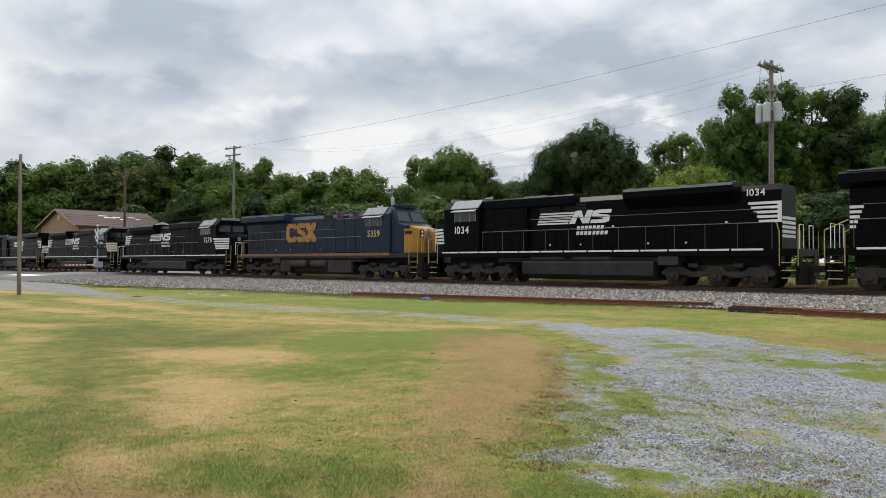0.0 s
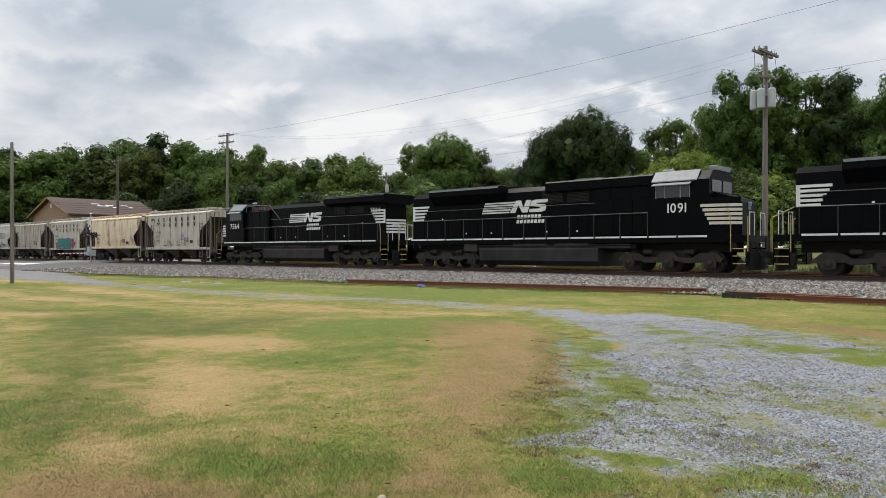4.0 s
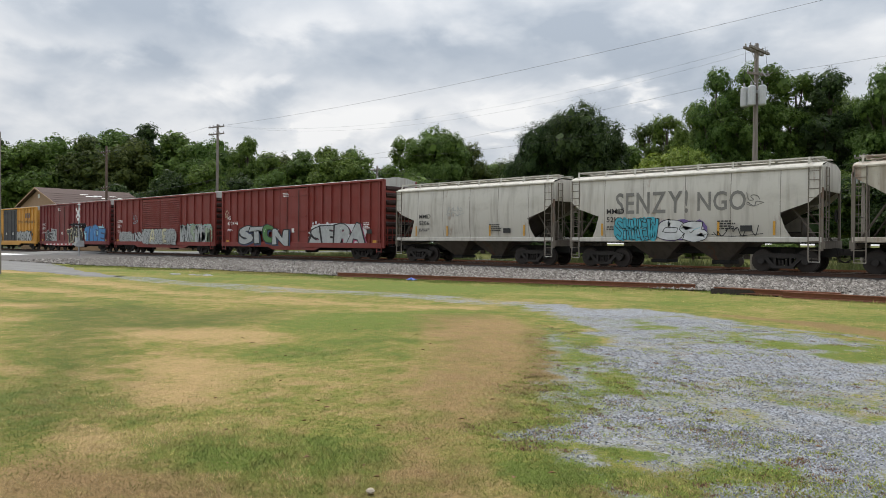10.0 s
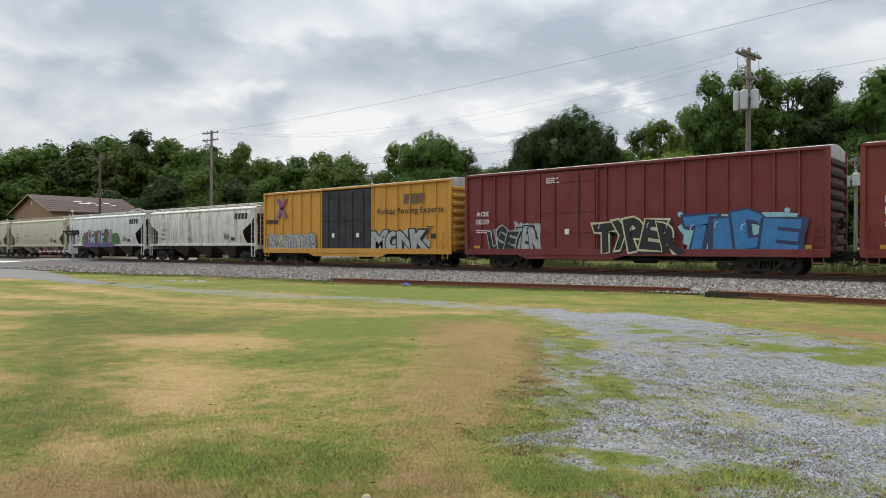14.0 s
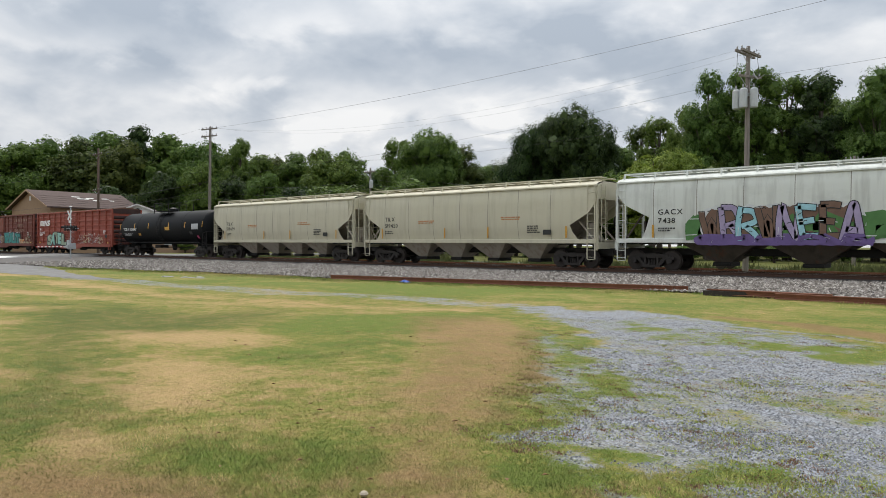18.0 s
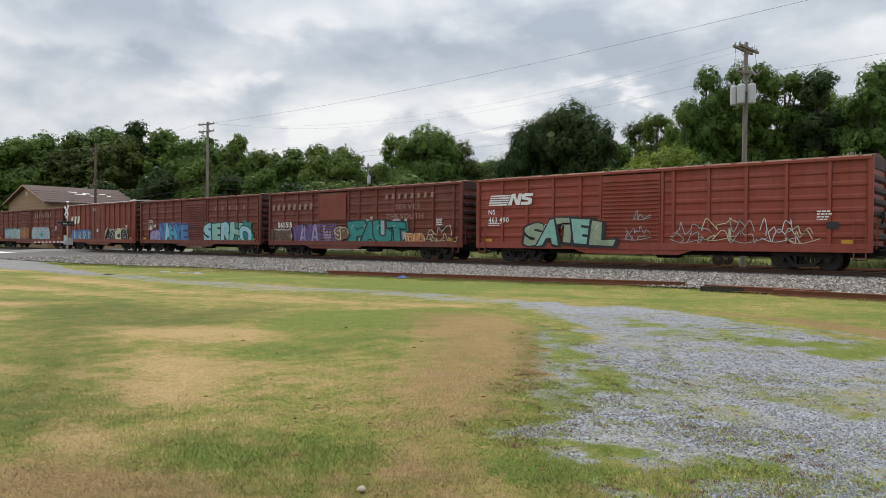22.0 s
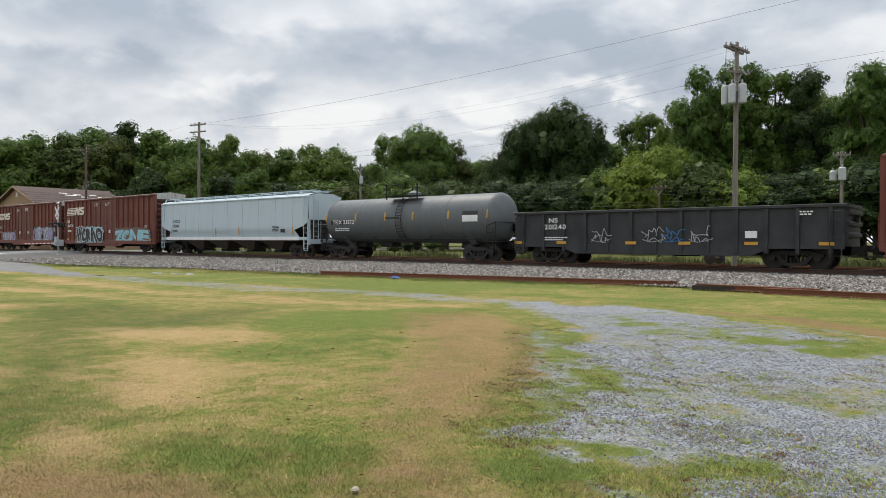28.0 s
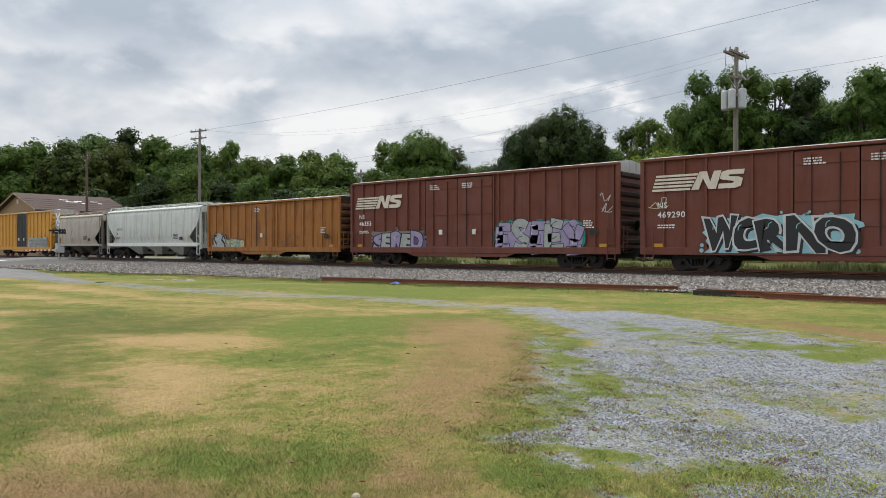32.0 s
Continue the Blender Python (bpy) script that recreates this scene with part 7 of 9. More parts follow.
# ---- covered hoppers ----
def hopper(front, rear, top, body, label, style, ribs=0, bays=3, sill=1.38, under=None, mark="", number="", text=INK, cut=(1.75, 2.75, 3.85), slope=SLOPE):
    """A covered hopper. style 'flat': ribbed flat sides; 'round': smooth swelling sides."""
    car, half = start_car("hopper_car", front, rear, label, "hopper car", "freight cars of the train")
    L = half - 0.55
    ins, zc, ze = cut
    if style == "flat":
        prof = [(-1.50, sill), (-1.50, zc), (-1.50, ze), (-1.50, top), (-1.38, top + 0.10), (-0.7, top + 0.24), (0, top + 0.28)]
    else:
        prof = [(-1.40, sill), (-1.50, sill + 0.45), (-1.545, zc), (-1.555, (zc + ze) / 2), (-1.54, ze), (-1.47, top), (-1.36, top + 0.12), (-0.7, top + 0.26), (0, top + 0.30)]
    prof = prof + [(-a, b) for a, b in prof[-2::-1]]

    def end_at(z):
        if z >= ze:
            return L
        if z >= zc:
            t = (z - zc) / (ze - zc)
            return L - ins * (1 - (t if style == "flat" else math.sin(t * 1.5708)))
        if style == "flat":
            return L - ins
        return L - ins + 0.45 * ((zc - z) / (zc - sill)) ** 1.5

    m, n = Mesh(), len(prof)
    for yy, z in prof:
        m.v += [(-end_at(z), yy, z), (end_at(z), yy, z)]
    m.f = [(2 * i, 2 * i + 1, 2 * i + 3, 2 * i + 2) for i in range(n - 1)]
    part("body", m, body, car, smooth=(style == "round"))
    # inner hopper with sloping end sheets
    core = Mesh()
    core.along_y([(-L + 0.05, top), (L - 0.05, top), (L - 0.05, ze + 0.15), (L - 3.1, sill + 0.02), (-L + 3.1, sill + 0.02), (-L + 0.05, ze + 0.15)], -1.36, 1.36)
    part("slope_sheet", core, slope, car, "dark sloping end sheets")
    for s_ in (-1, 1):
        part("end_wall", Mesh().along_x([(-1.46, ze + 0.1), (1.46, ze + 0.1), (1.46, top), (0.7, top + 0.22), (-0.7, top + 0.22), (-1.46, top)], s_ * L - 0.03, s_ * L + 0.03), body, car)
        part("side_sill", Mesh().box(-L, L, s_ * 1.47 - 0.07, s_ * 1.47 + 0.07, sill - 0.16, sill + 0.05, 0.02), body, car)
        part("eave", Mesh().box(-L, L, s_ * 1.49 - 0.05, s_ * 1.49 + 0.05, top - 0.06, top + 0.03, 0.015), body, car)
    if ribs:
        rib = Mesh().along_z([(-0.06, 0.0), (-0.045, -0.06), (0.045, -0.06), (0.06, 0.0)], sill, top - 0.04).data("side_post", body)
        for i in range(ribs):
            x = -L + ins + 0.06 + (2 * (L - ins) - 0.12) * i / (ribs - 1)
            part("side_post", rib, body, car, at=(x, -1.50, 0))
    else:
        seam = Mesh()
        k = -L + 1.9
        while k < L - 1.5:
            for (ya, za), (yb, zb) in zip(prof[0:5], prof[1:6]):
                seam.add([(k, ya - 0.004, za), (k + 0.03, ya - 0.004, za), (k + 0.03, yb - 0.004, zb), (k, yb - 0.004, zb)], [(0, 1, 2, 3)])
            k += 2.05
        part("weld_seam", seam, SEAM, car, "dark weld seams")
    # discharge bays
    span = 2 * (L - 2.9)
    for i in range(bays):
        c = -span / 2 + span * (i + 0.5) / bays
        w = span / bays * 0.52
        v = [(c - w, -1.34, sill), (c + w, -1.34, sill), (c + w, 1.34, sill), (c - w, 1.34, sill), (c - 0.32, -0.5, 0.42), (c + 0.32, -0.5, 0.42), (c + 0.32, 0.5, 0.42), (c - 0.32, 0.5, 0.42)]
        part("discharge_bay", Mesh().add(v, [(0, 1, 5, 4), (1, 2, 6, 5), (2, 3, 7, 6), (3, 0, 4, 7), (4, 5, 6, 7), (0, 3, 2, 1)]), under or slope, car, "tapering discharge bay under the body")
        part("discharge_gate", Mesh().box(c - 0.4, c + 0.4, -0.62, 0.62, 0.26, 0.44, 0.03), UNDER, car)
    part("centre_sill", Mesh().box(-L, L, -0.28, 0.28, 0.72, 1.05), UNDER, car)
    # roof walk, hatches
    walkz = top + 0.42
    grid = Mesh()
    for yy in (-0.62, -0.38, 0.38, 0.62):
        grid.box(-L + 0.1, L - 0.1, yy - 0.10, yy + 0.10, walkz, walkz + 0.035)
    part("running_board", grid, body, car, "roof walkway")
    k = -L + 0.3
    while k < L:
        part("board_bracket", shared("bracket_%s" % body.name, lambda: Mesh().along_x([(-1.36, -0.30), (-1.28, -0.30), (-1.20, 0.0), (1.20, 0.0), (1.28, -0.30), (1.36, -0.30), (1.27, 0.06), (-1.27, 0.06)], -0.035, 0.035), body), body, car, at=(k, 0, walkz - 0.04))
        k += 1.55
    part("roof_rail", Mesh().box(-L + 0.1, L - 0.1, -0.80, -0.74, walkz + 0.0, walkz + 0.06), body, car)
    part("hatch", Mesh().box(-L + 0.8, L - 0.8, -0.26, 0.26, top + 0.26, top + 0.42, 0.04), body, car, "long roof hatch")
    for e in (-1, 1):
        xe = e * L
        fr = HOP_END if body in (HOP_MM, HOP_RUST, HOP_CREAM, HOP_GREY, HOP_DIRTY) else body
        ladder(car, e * (L - 0.28), -1.53, 0.5, top - 0.02, fr)
        if style == "flat":
            ladder(car, e * (L - ins + 0.30), -1.52, 0.45, ze - 0.35, fr)
        ladder(car, xe + e * 0.06, -0.9, 1.0, top, fr, math.pi / 2 * e)
        for yy in (-1.44, 1.44):
            part("end_post", Mesh().box(xe - 0.05, xe + 0.05, yy - 0.06, yy + 0.06, sill - 0.5, ze + 0.2), fr, car)
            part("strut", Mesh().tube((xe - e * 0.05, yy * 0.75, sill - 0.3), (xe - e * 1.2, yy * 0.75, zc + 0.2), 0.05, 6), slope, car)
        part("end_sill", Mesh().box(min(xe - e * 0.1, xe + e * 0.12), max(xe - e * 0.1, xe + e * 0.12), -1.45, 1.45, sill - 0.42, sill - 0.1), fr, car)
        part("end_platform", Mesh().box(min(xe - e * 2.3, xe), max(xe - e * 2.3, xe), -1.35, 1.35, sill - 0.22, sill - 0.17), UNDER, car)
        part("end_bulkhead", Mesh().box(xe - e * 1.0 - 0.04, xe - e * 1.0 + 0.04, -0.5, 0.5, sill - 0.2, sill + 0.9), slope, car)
        part("handrail", Mesh().bar((xe, -1.3, sill - 0.1), (xe, -1.3, ze - 0.6), r=0.02).bar((xe, -0.4, sill - 0.1), (xe, -0.4, ze), r=0.02).bar((xe, -1.35, 2.3), (xe, 1.35, 2.3), r=0.02), fr, car)
        coupler(car, e * (half - 0.38), e)
        part("draft_gear", Mesh().box(min(xe - e * 0.6, xe + e * 0.3), max(xe - e * 0.6, xe + e * 0.3), -0.3, 0.3, 0.65, 1.02), UNDER, car)
        truck(car, e * (half - 2.15))
        part("stirrup", Mesh().bar((e * (L - 0.48), -1.5, sill - 0.1), (e * (L - 0.48), -1.5, 0.45), (e * (L - 0.06), -1.5, 0.45), (e * (L - 0.06), -1.5, sill - 0.1), r=0.018), body, car)
    part("brake_reservoir", Mesh().lathe([(-0.6, 0.1), (-0.5, 0.2), (0.5, 0.2), (0.6, 0.1)], (L - 1.3, 0.2, sill + 0.1), "x", 12), slope, car)
    brake_wheel(car, L, 2.4, 1)
    yd = (-1.566 if style == "flat" else -1.562)
    car["face"] = yd
    tx = -L + ins + 0.45
    if mark:
        letters(car, mark, tx, 2.62, 0.24, text, yd, "reporting_mark", "reporting mark", 1.1)
        letters(car, number, tx, 2.22, 0.24, text, yd, "car_number", "car number", 1.1)
        small_print(car, tx, 1.95, text, yd, 2, 0.8)
    patch(car, "data_plate", L - ins - 1.6, L - ins - 1.1, 1.72, 1.98, yd, INK)
    small_print(car, L - ins - 2.6, 2.15, text, yd, 4, 0.8)
    for k in (-L + ins + 0.2, -1.5, 1.7, L - ins - 0.2):
        patch(car, "reflector", k - 0.05, k + 0.05, 1.55, 2.15, yd - 0.004, YELLOW)
    return car


def zigzag(car, x, z, w, h, y):
    """A broad angular zigzag emblem."""
    m = Mesh()
    t = h * 0.42
    pts = [(0, 0.1), (0.24, 0.78), (0.5, 0.3), (0.76, 0.78), (1, 0.1)]
    m.plate([(x + u * w, z + v * h) for u, v in pts] + [(x + u * w, z + v * h + t) for u, v in pts[::-1]], y)
    part("emblem", m, INK, car, "black zigzag emblem")


def name_on_panels(car, y, x0, step):
    """The company's name spread one sign a panel, as plain blocks, behind two zigzags."""
    zigzag(car, x0, 3.72, 0.75, 0.36, y)
    zigzag(car, x0 + step, 3.30, 0.75, 0.36, y)
    for i in range(7):
        x = x0 + step * (i + 1) + 0.24
        for z in (3.73, 3.24):
            if z < 3.5 and i == 0:
                continue
            m = Mesh().plate([(x, z), (x + 0.22, z), (x + 0.22, z + 0.35), (x, z + 0.35)], y)
            part("name_block", m, INK, car)


def make_hoppers():
    c = hopper(-121.07, -134.20, 4.36, HOP_MM, "weathered pale grey ribbed hopper car with black lettering and blue scrawls", "flat", 9, 2, 1.30, mark="LE HX", number="51 57")
    y = c["face"]
    name_on_panels(c, y, -4.75, 1.12)
    scribble(c, 0.9, 2.0, 0.9, 0.7, y, "blue", 5)
    for k, x in enumerate((-4.6, -2.3, -1.2, 0.1, 1.2, 3.9)):
        scribble(c, x, 1.5, 0.8, 0.5, y, "black", 6 + k)
    hopper(-134.20, -147.52, 4.30, HOP_CREAM, "cream rust-stained hopper car with smooth rounded sides", "round", 0, 2, 1.42, mark="LEHX", number="1051", cut=(1.5, 2.5, 3.9))
    c = hopper(-147.52, -159.70, 4.36, HOP_MM, "pale grey ribbed hopper car with a teal sprayed word", "flat", 9, 2, 1.30, mark="LE HX", number="51 00")
    y = c["face"]
    name_on_panels(c, y, -4.3, 1.02)
    mural(c, -2.6, 1.5, 1.35, 2.45, y, "block", 4, ["teal"], "black", None, 201, False)
    mural(c, 1.55, 2.2, 1.4, 2.3, y, "bubble", 1, ["pink"], "pink", None, 202, False)
    mural(c, -3.1, -2.65, 1.4, 1.9, y, "bubble", 1, ["pink"], "pink", None, 203, False)
    c = hopper(-159.70, -172.31, 4.28, HOP_RUST, "ribbed hopper car with heavy rust streaks and yellow marks", "flat", 9, 2, 1.42, mark="", number="")
    small_print(c, -4.2, 2.6, INK, c["face"], 2, 0.7)
    for k in range(5):
        scribble(c, -3.4 + k * 0.85, 1.55, 0.65, 0.42, c["face"], "brown", 150 + k)
    c = hopper(-172.31, -185.10, 4.36, HOP_GREY, "grey smooth hopper car with silver and cyan sprayed words", "round", 0, 2, 1.42, mark="MMID", number="5216", cut=(1.6, 2.5, 3.3))
    y = c["face"]
    letters(c, "SENZY!", -3.3, 2.62, 0.98, SPRAY["fog"], y, "sprayed_word", "large grey sprayed word", 0.72)
    letters(c, "NGO", 0.75, 2.68, 0.82, SPRAY["fog"], y, "sprayed_word", "large grey sprayed word", 0.78)
    scribble(c, 2.9, 2.8, 0.7, 0.6, y, "fog", 16)
    mural(c, -3.3, -1.2, 1.45, 2.35, y, "wild", 3, ["cyan"], "black", None, 204)
    mural(c, -1.1, 1.1, 1.45, 2.2, y, "bubble", 2, ["white"], "black", "purple", 205)
    scribble(c, 1.4, 1.5, 2.2, 0.5, y, "black", 18)
    c = hopper(-185.10, -197.85, 4.36, HOP_GREY, "plain grey smooth hopper car coupled to a red boxcar", "round", 0, 2, 1.42, mark="MMID", number="5206", cut=(1.6, 2.5, 3.3))
    scribble(c, -1.6, 2.7, 1.4, 0.7, c["face"], "silver", 19)
    c = hopper(-277.93, -295.84, 4.22, HOP_GRIMY, "white hopper car streaked with black grime", "round", 0, 3, 1.46, mark="GACX", number="7461", cut=(1.7, 2.5, 3.7))
    word_bars(c, 5.6, 3.4, 4, 0.46, 0.46, c["face"], INK)
    c = hopper(-295.84, -314.05, 4.22, HOP_WHITE, "white hopper car with a large purple and brown sprayed word", "round", 0, 3, 1.46, mark="GACX", number="7438", cut=(1.7, 2.5, 3.7))
    y = c["face"]
    word_bars(c, 5.6, 3.42, 4, 0.46, 0.46, y, INK)
    mural(c, -5.0, 3.4, 1.6, 2.5, y, "bubble", 6, ["green"], "green", None, 206, False)
    mural(c, -4.3, 2.0, 1.42, 2.9, y - 0.012, "wild", 6, ["brown", "lilac", "sky"], "white", None, 207)
    mural(c, -4.6, 2.3, 1.36, 1.62, y - 0.024, "block", 8, ["purple"], "purple", None, 208, False)
    for a, b, num in ((-314.05, -332.03, "519450"), (-332.03, -350.13, "519499")):
        c = hopper(a, b, 4.20, HOP_TAN, "clean light tan hopper car with four discharge bays", "round", 0, 4, 1.42, HOP_DIRTY, "TILX", num, cut=(1.5, 2.2, 3.4), slope=HOP_DIRTY)
        small_print(c, -3.6, 2.55, SPRAY["orange"], c["face"], 2, 1.4)
        small_print(c, 2.6, 2.65, SPRAY["orange"], c["face"], 2, 1.4)
    # bays painted dark instead of pale blue, for the shade beneath the car
    c = hopper(-499.08, -520.22, 4.26, HOP_BLUE, "clean pale blue-grey hopper car with a white side sill", "round", 0, 4, 1.34, SLOPE, "DAKX", "395141", cut=(1.5, 1.9, 2.5))
    part("white_sill", Mesh().box(-9.0, 9.0, -1.562, -1.545, 1.16, 1.42), WHITE, c, "white painted side sill")
    c = hopper(-577.73, -595.51, 4.40, HOP_WHITE, "white hopper car with sweeping curved ends", "round", 0, 3, 1.42, mark="DAKX", number="31", cut=(1.6, 2.0, 3.9), slope=HOP_WHITE)
    part("white_sill", Mesh().box(-8.0, 8.0, -1.562, -1.545, 1.16, 1.46), WHITE, c)
    hopper(-595.51, -607.79, 4.20, HOP_DIRTY, "dusty tan-grey hopper car with rounded sides", "round", 0, 2, 1.36, cut=(1.5, 2.0, 3.6))


make_hoppers()


# ---- tank cars and gondola ----
def tank_car(front, rear, r, mat, label, mark, number, centre=2.55):
    car, half = start_car("tank_car", front, rear, label, "tank car", "freight cars of the train")
    L = half - 0.75
    prof = [(-L, 0.02)] + [(-L + 0.62 * (1 - math.cos(a)), r * math.sin(a)) for a in [0.25, 0.5, 0.8, 1.1, 1.35, 1.5708]] + [(-L / 3, r), (L / 3, r)] + [(L - 0.62 * (1 - math.cos(a)), r * math.sin(a)) for a in [1.5708, 1.35, 1.1, 0.8, 0.5, 0.25]] + [(L, 0.02)]
    part("shell", Mesh().lathe(prof, (0, 0, centre), "x", 44), mat, car, smooth=True)
    for k in (-L + 0.64, -L / 2, 0.35, L / 2, L - 0.64):
        part("seam", Mesh().lathe([(-0.03, r), (-0.02, r + 0.012), (0.02, r + 0.012), (0.03, r)], (k, 0, centre), "x", 44), mat, car)
    part("manway", Mesh().lathe([(centre + r - 0.1, 0.42), (centre + r + 0.25, 0.42), (centre + r + 0.32, 0.3), (centre + r + 0.40, 0.12)], (0, 0, 0), "z", 16), mat, car)
    plat = Mesh().box(-1.3, 1.3, -1.25, -0.55, centre + r - 0.02, centre + r + 0.03).box(-1.3, 1.3, 0.55, 1.25, centre + r - 0.02, centre + r + 0.03)
    part("platform", plat, UNDER, car)
    for s_ in (-1, 1):
        rail_m = Mesh()
        for x in (-1.3, 0.1, 1.3):
            rail_m.tube((x, s_ * 1.22, centre + r - 0.2), (x, s_ * 1.22, centre + r + 0.75), 0.045 if abs(x) > 1 else 0.02, 6)
        rail_m.bar((-1.3, s_ * 1.22, centre + r + 0.73), (0.1, s_ * 1.22, centre + r + 0.73), r=0.024)
        part("safety_rail", rail_m, UNDER, car)
        lad = Mesh()
        for a in range(15):
            t0, t1 = math.pi / 2 + s_ * (0.5 + a * 0.13), math.pi / 2 + s_ * (0.5 + (a + 1) * 0.13)
            for x in (-0.24, 0.24):
                lad.tube((x, math.cos(t0) * (r + 0.1), centre + math.sin(t0) * (r + 0.1)), (x, math.cos(t1) * (r + 0.1), centre + math.sin(t1) * (r + 0.1)), 0.02, 5)
            lad.tube((-0.24, math.cos(t1) * (r + 0.1), centre + math.sin(t1) * (r + 0.1)), (0.24, math.cos(t1) * (r + 0.1), centre + math.sin(t1) * (r + 0.1)), 0.016, 5)
        part("shell_ladder", lad, UNDER, car)
        part("side_walk_rail", Mesh().bar((-L + 1.0, s_ * 1.45, 1.25), (L - 1.0, s_ * 1.45, 1.25), r=0.025), UNDER, car)
        for x in (-L + 2.4, -L + 5, L - 5, L - 2.4):
            part("rail_bracket", Mesh().tube((x, s_ * 1.0, 1.42), (x, s_ * 1.45, 1.25), 0.02, 5), UNDER, car)
    for e in (-1, 1):
        xe = e * half
        part("stub_sill", Mesh().box(min(e * (half - 0.6), e * (half - 4.0)), max(e * (half - 0.6), e * (half - 4.0)), -0.32, 0.32, 0.72, 1.15), UNDER, car)
        sad = Mesh().along_x([(-1.3, 1.62), (-0.7, 0.95), (0.7, 0.95), (1.3, 1.62), (0.9, 1.35), (0, 1.12), (-0.9, 1.35)], e * (half - 2.8) - 0.25, e * (half - 2.8) + 0.25)
        part("saddle", sad, mat, car)
        part("end_platform", Mesh().box(min(e * (half - 0.6), e * (half - 1.5)), max(e * (half - 0.6), e * (half - 1.5)), -1.45, 1.45, 1.08, 1.15), UNDER, car)
        part("end_rail", Mesh().bar((e * (half - 0.75), -1.42, 0.5), (e * (half - 0.75), -1.42, 2.2), (e * (half - 0.75), 1.42, 2.2), (e * (half - 0.75), 1.42, 0.5), r=0.024).bar((e * (half - 1.35), -1.44, 1.1), (e * (half - 1.35), -1.44, 2.0), (e * (half - 0.75), -1.42, 2.2), r=0.022), UNDER, car)
        ladder(car, e * (half - 1.1), -1.46, 0.45, 1.9, UNDER)
        coupler(car, e * (half - 0.38), e)
        truck(car, e * (half - 2.2))
    brake_wheel(car, half - 0.8, 1.9, 1)
    part("bottom_outlet", Mesh().lathe([(0.55, 0.12), (0.7, 0.2), (1.1, 0.24)], (0.2, 0, 0), "z", 12), UNDER, car)
    part("brake_rig", Mesh().box(-2.5, -1.5, -0.5, 0.3, 0.75, 1.05, 0.04).tube((-half + 2.5, -0.3, 0.8), (half - 2.5, -0.3, 0.8), 0.02, 5), UNDER, car)

    def on_shell(x0, x1, z0, z1, matl, name, n=4):
        m = Mesh()
        for i in range(n):
            za, zb = z0 + (z1 - z0) * i / n, z0 + (z1 - z0) * (i + 1) / n
            ya, yb = -math.sqrt(max(0.01, r * r - (za - centre) ** 2)) - 0.008, -math.sqrt(max(0.01, r * r - (zb - centre) ** 2)) - 0.008
            m.add([(x0, ya, za), (x1, ya, za), (x1, yb, zb), (x0, yb, zb)], [(0, 1, 2, 3)])
        part(name, m, matl, car)

    for k in (-L + 0.55, -L + 3.4, -L + 6.1, L - 6.2, L - 3.4, L - 0.6):
        on_shell(k - 0.06, k + 0.06, centre - 0.05, centre + 0.45, YELLOW, "reflector")
    letters(car, mark + " " + number, -L + 1.2, centre - 0.22, 0.25, WHITE, -r - 0.012, "car_number", "white reporting mark and number", 1.1)
    small_print(car, -L + 1.4, centre - 0.55, WHITE, -r * 0.99, 2, 1.6)
    return car, on_shell


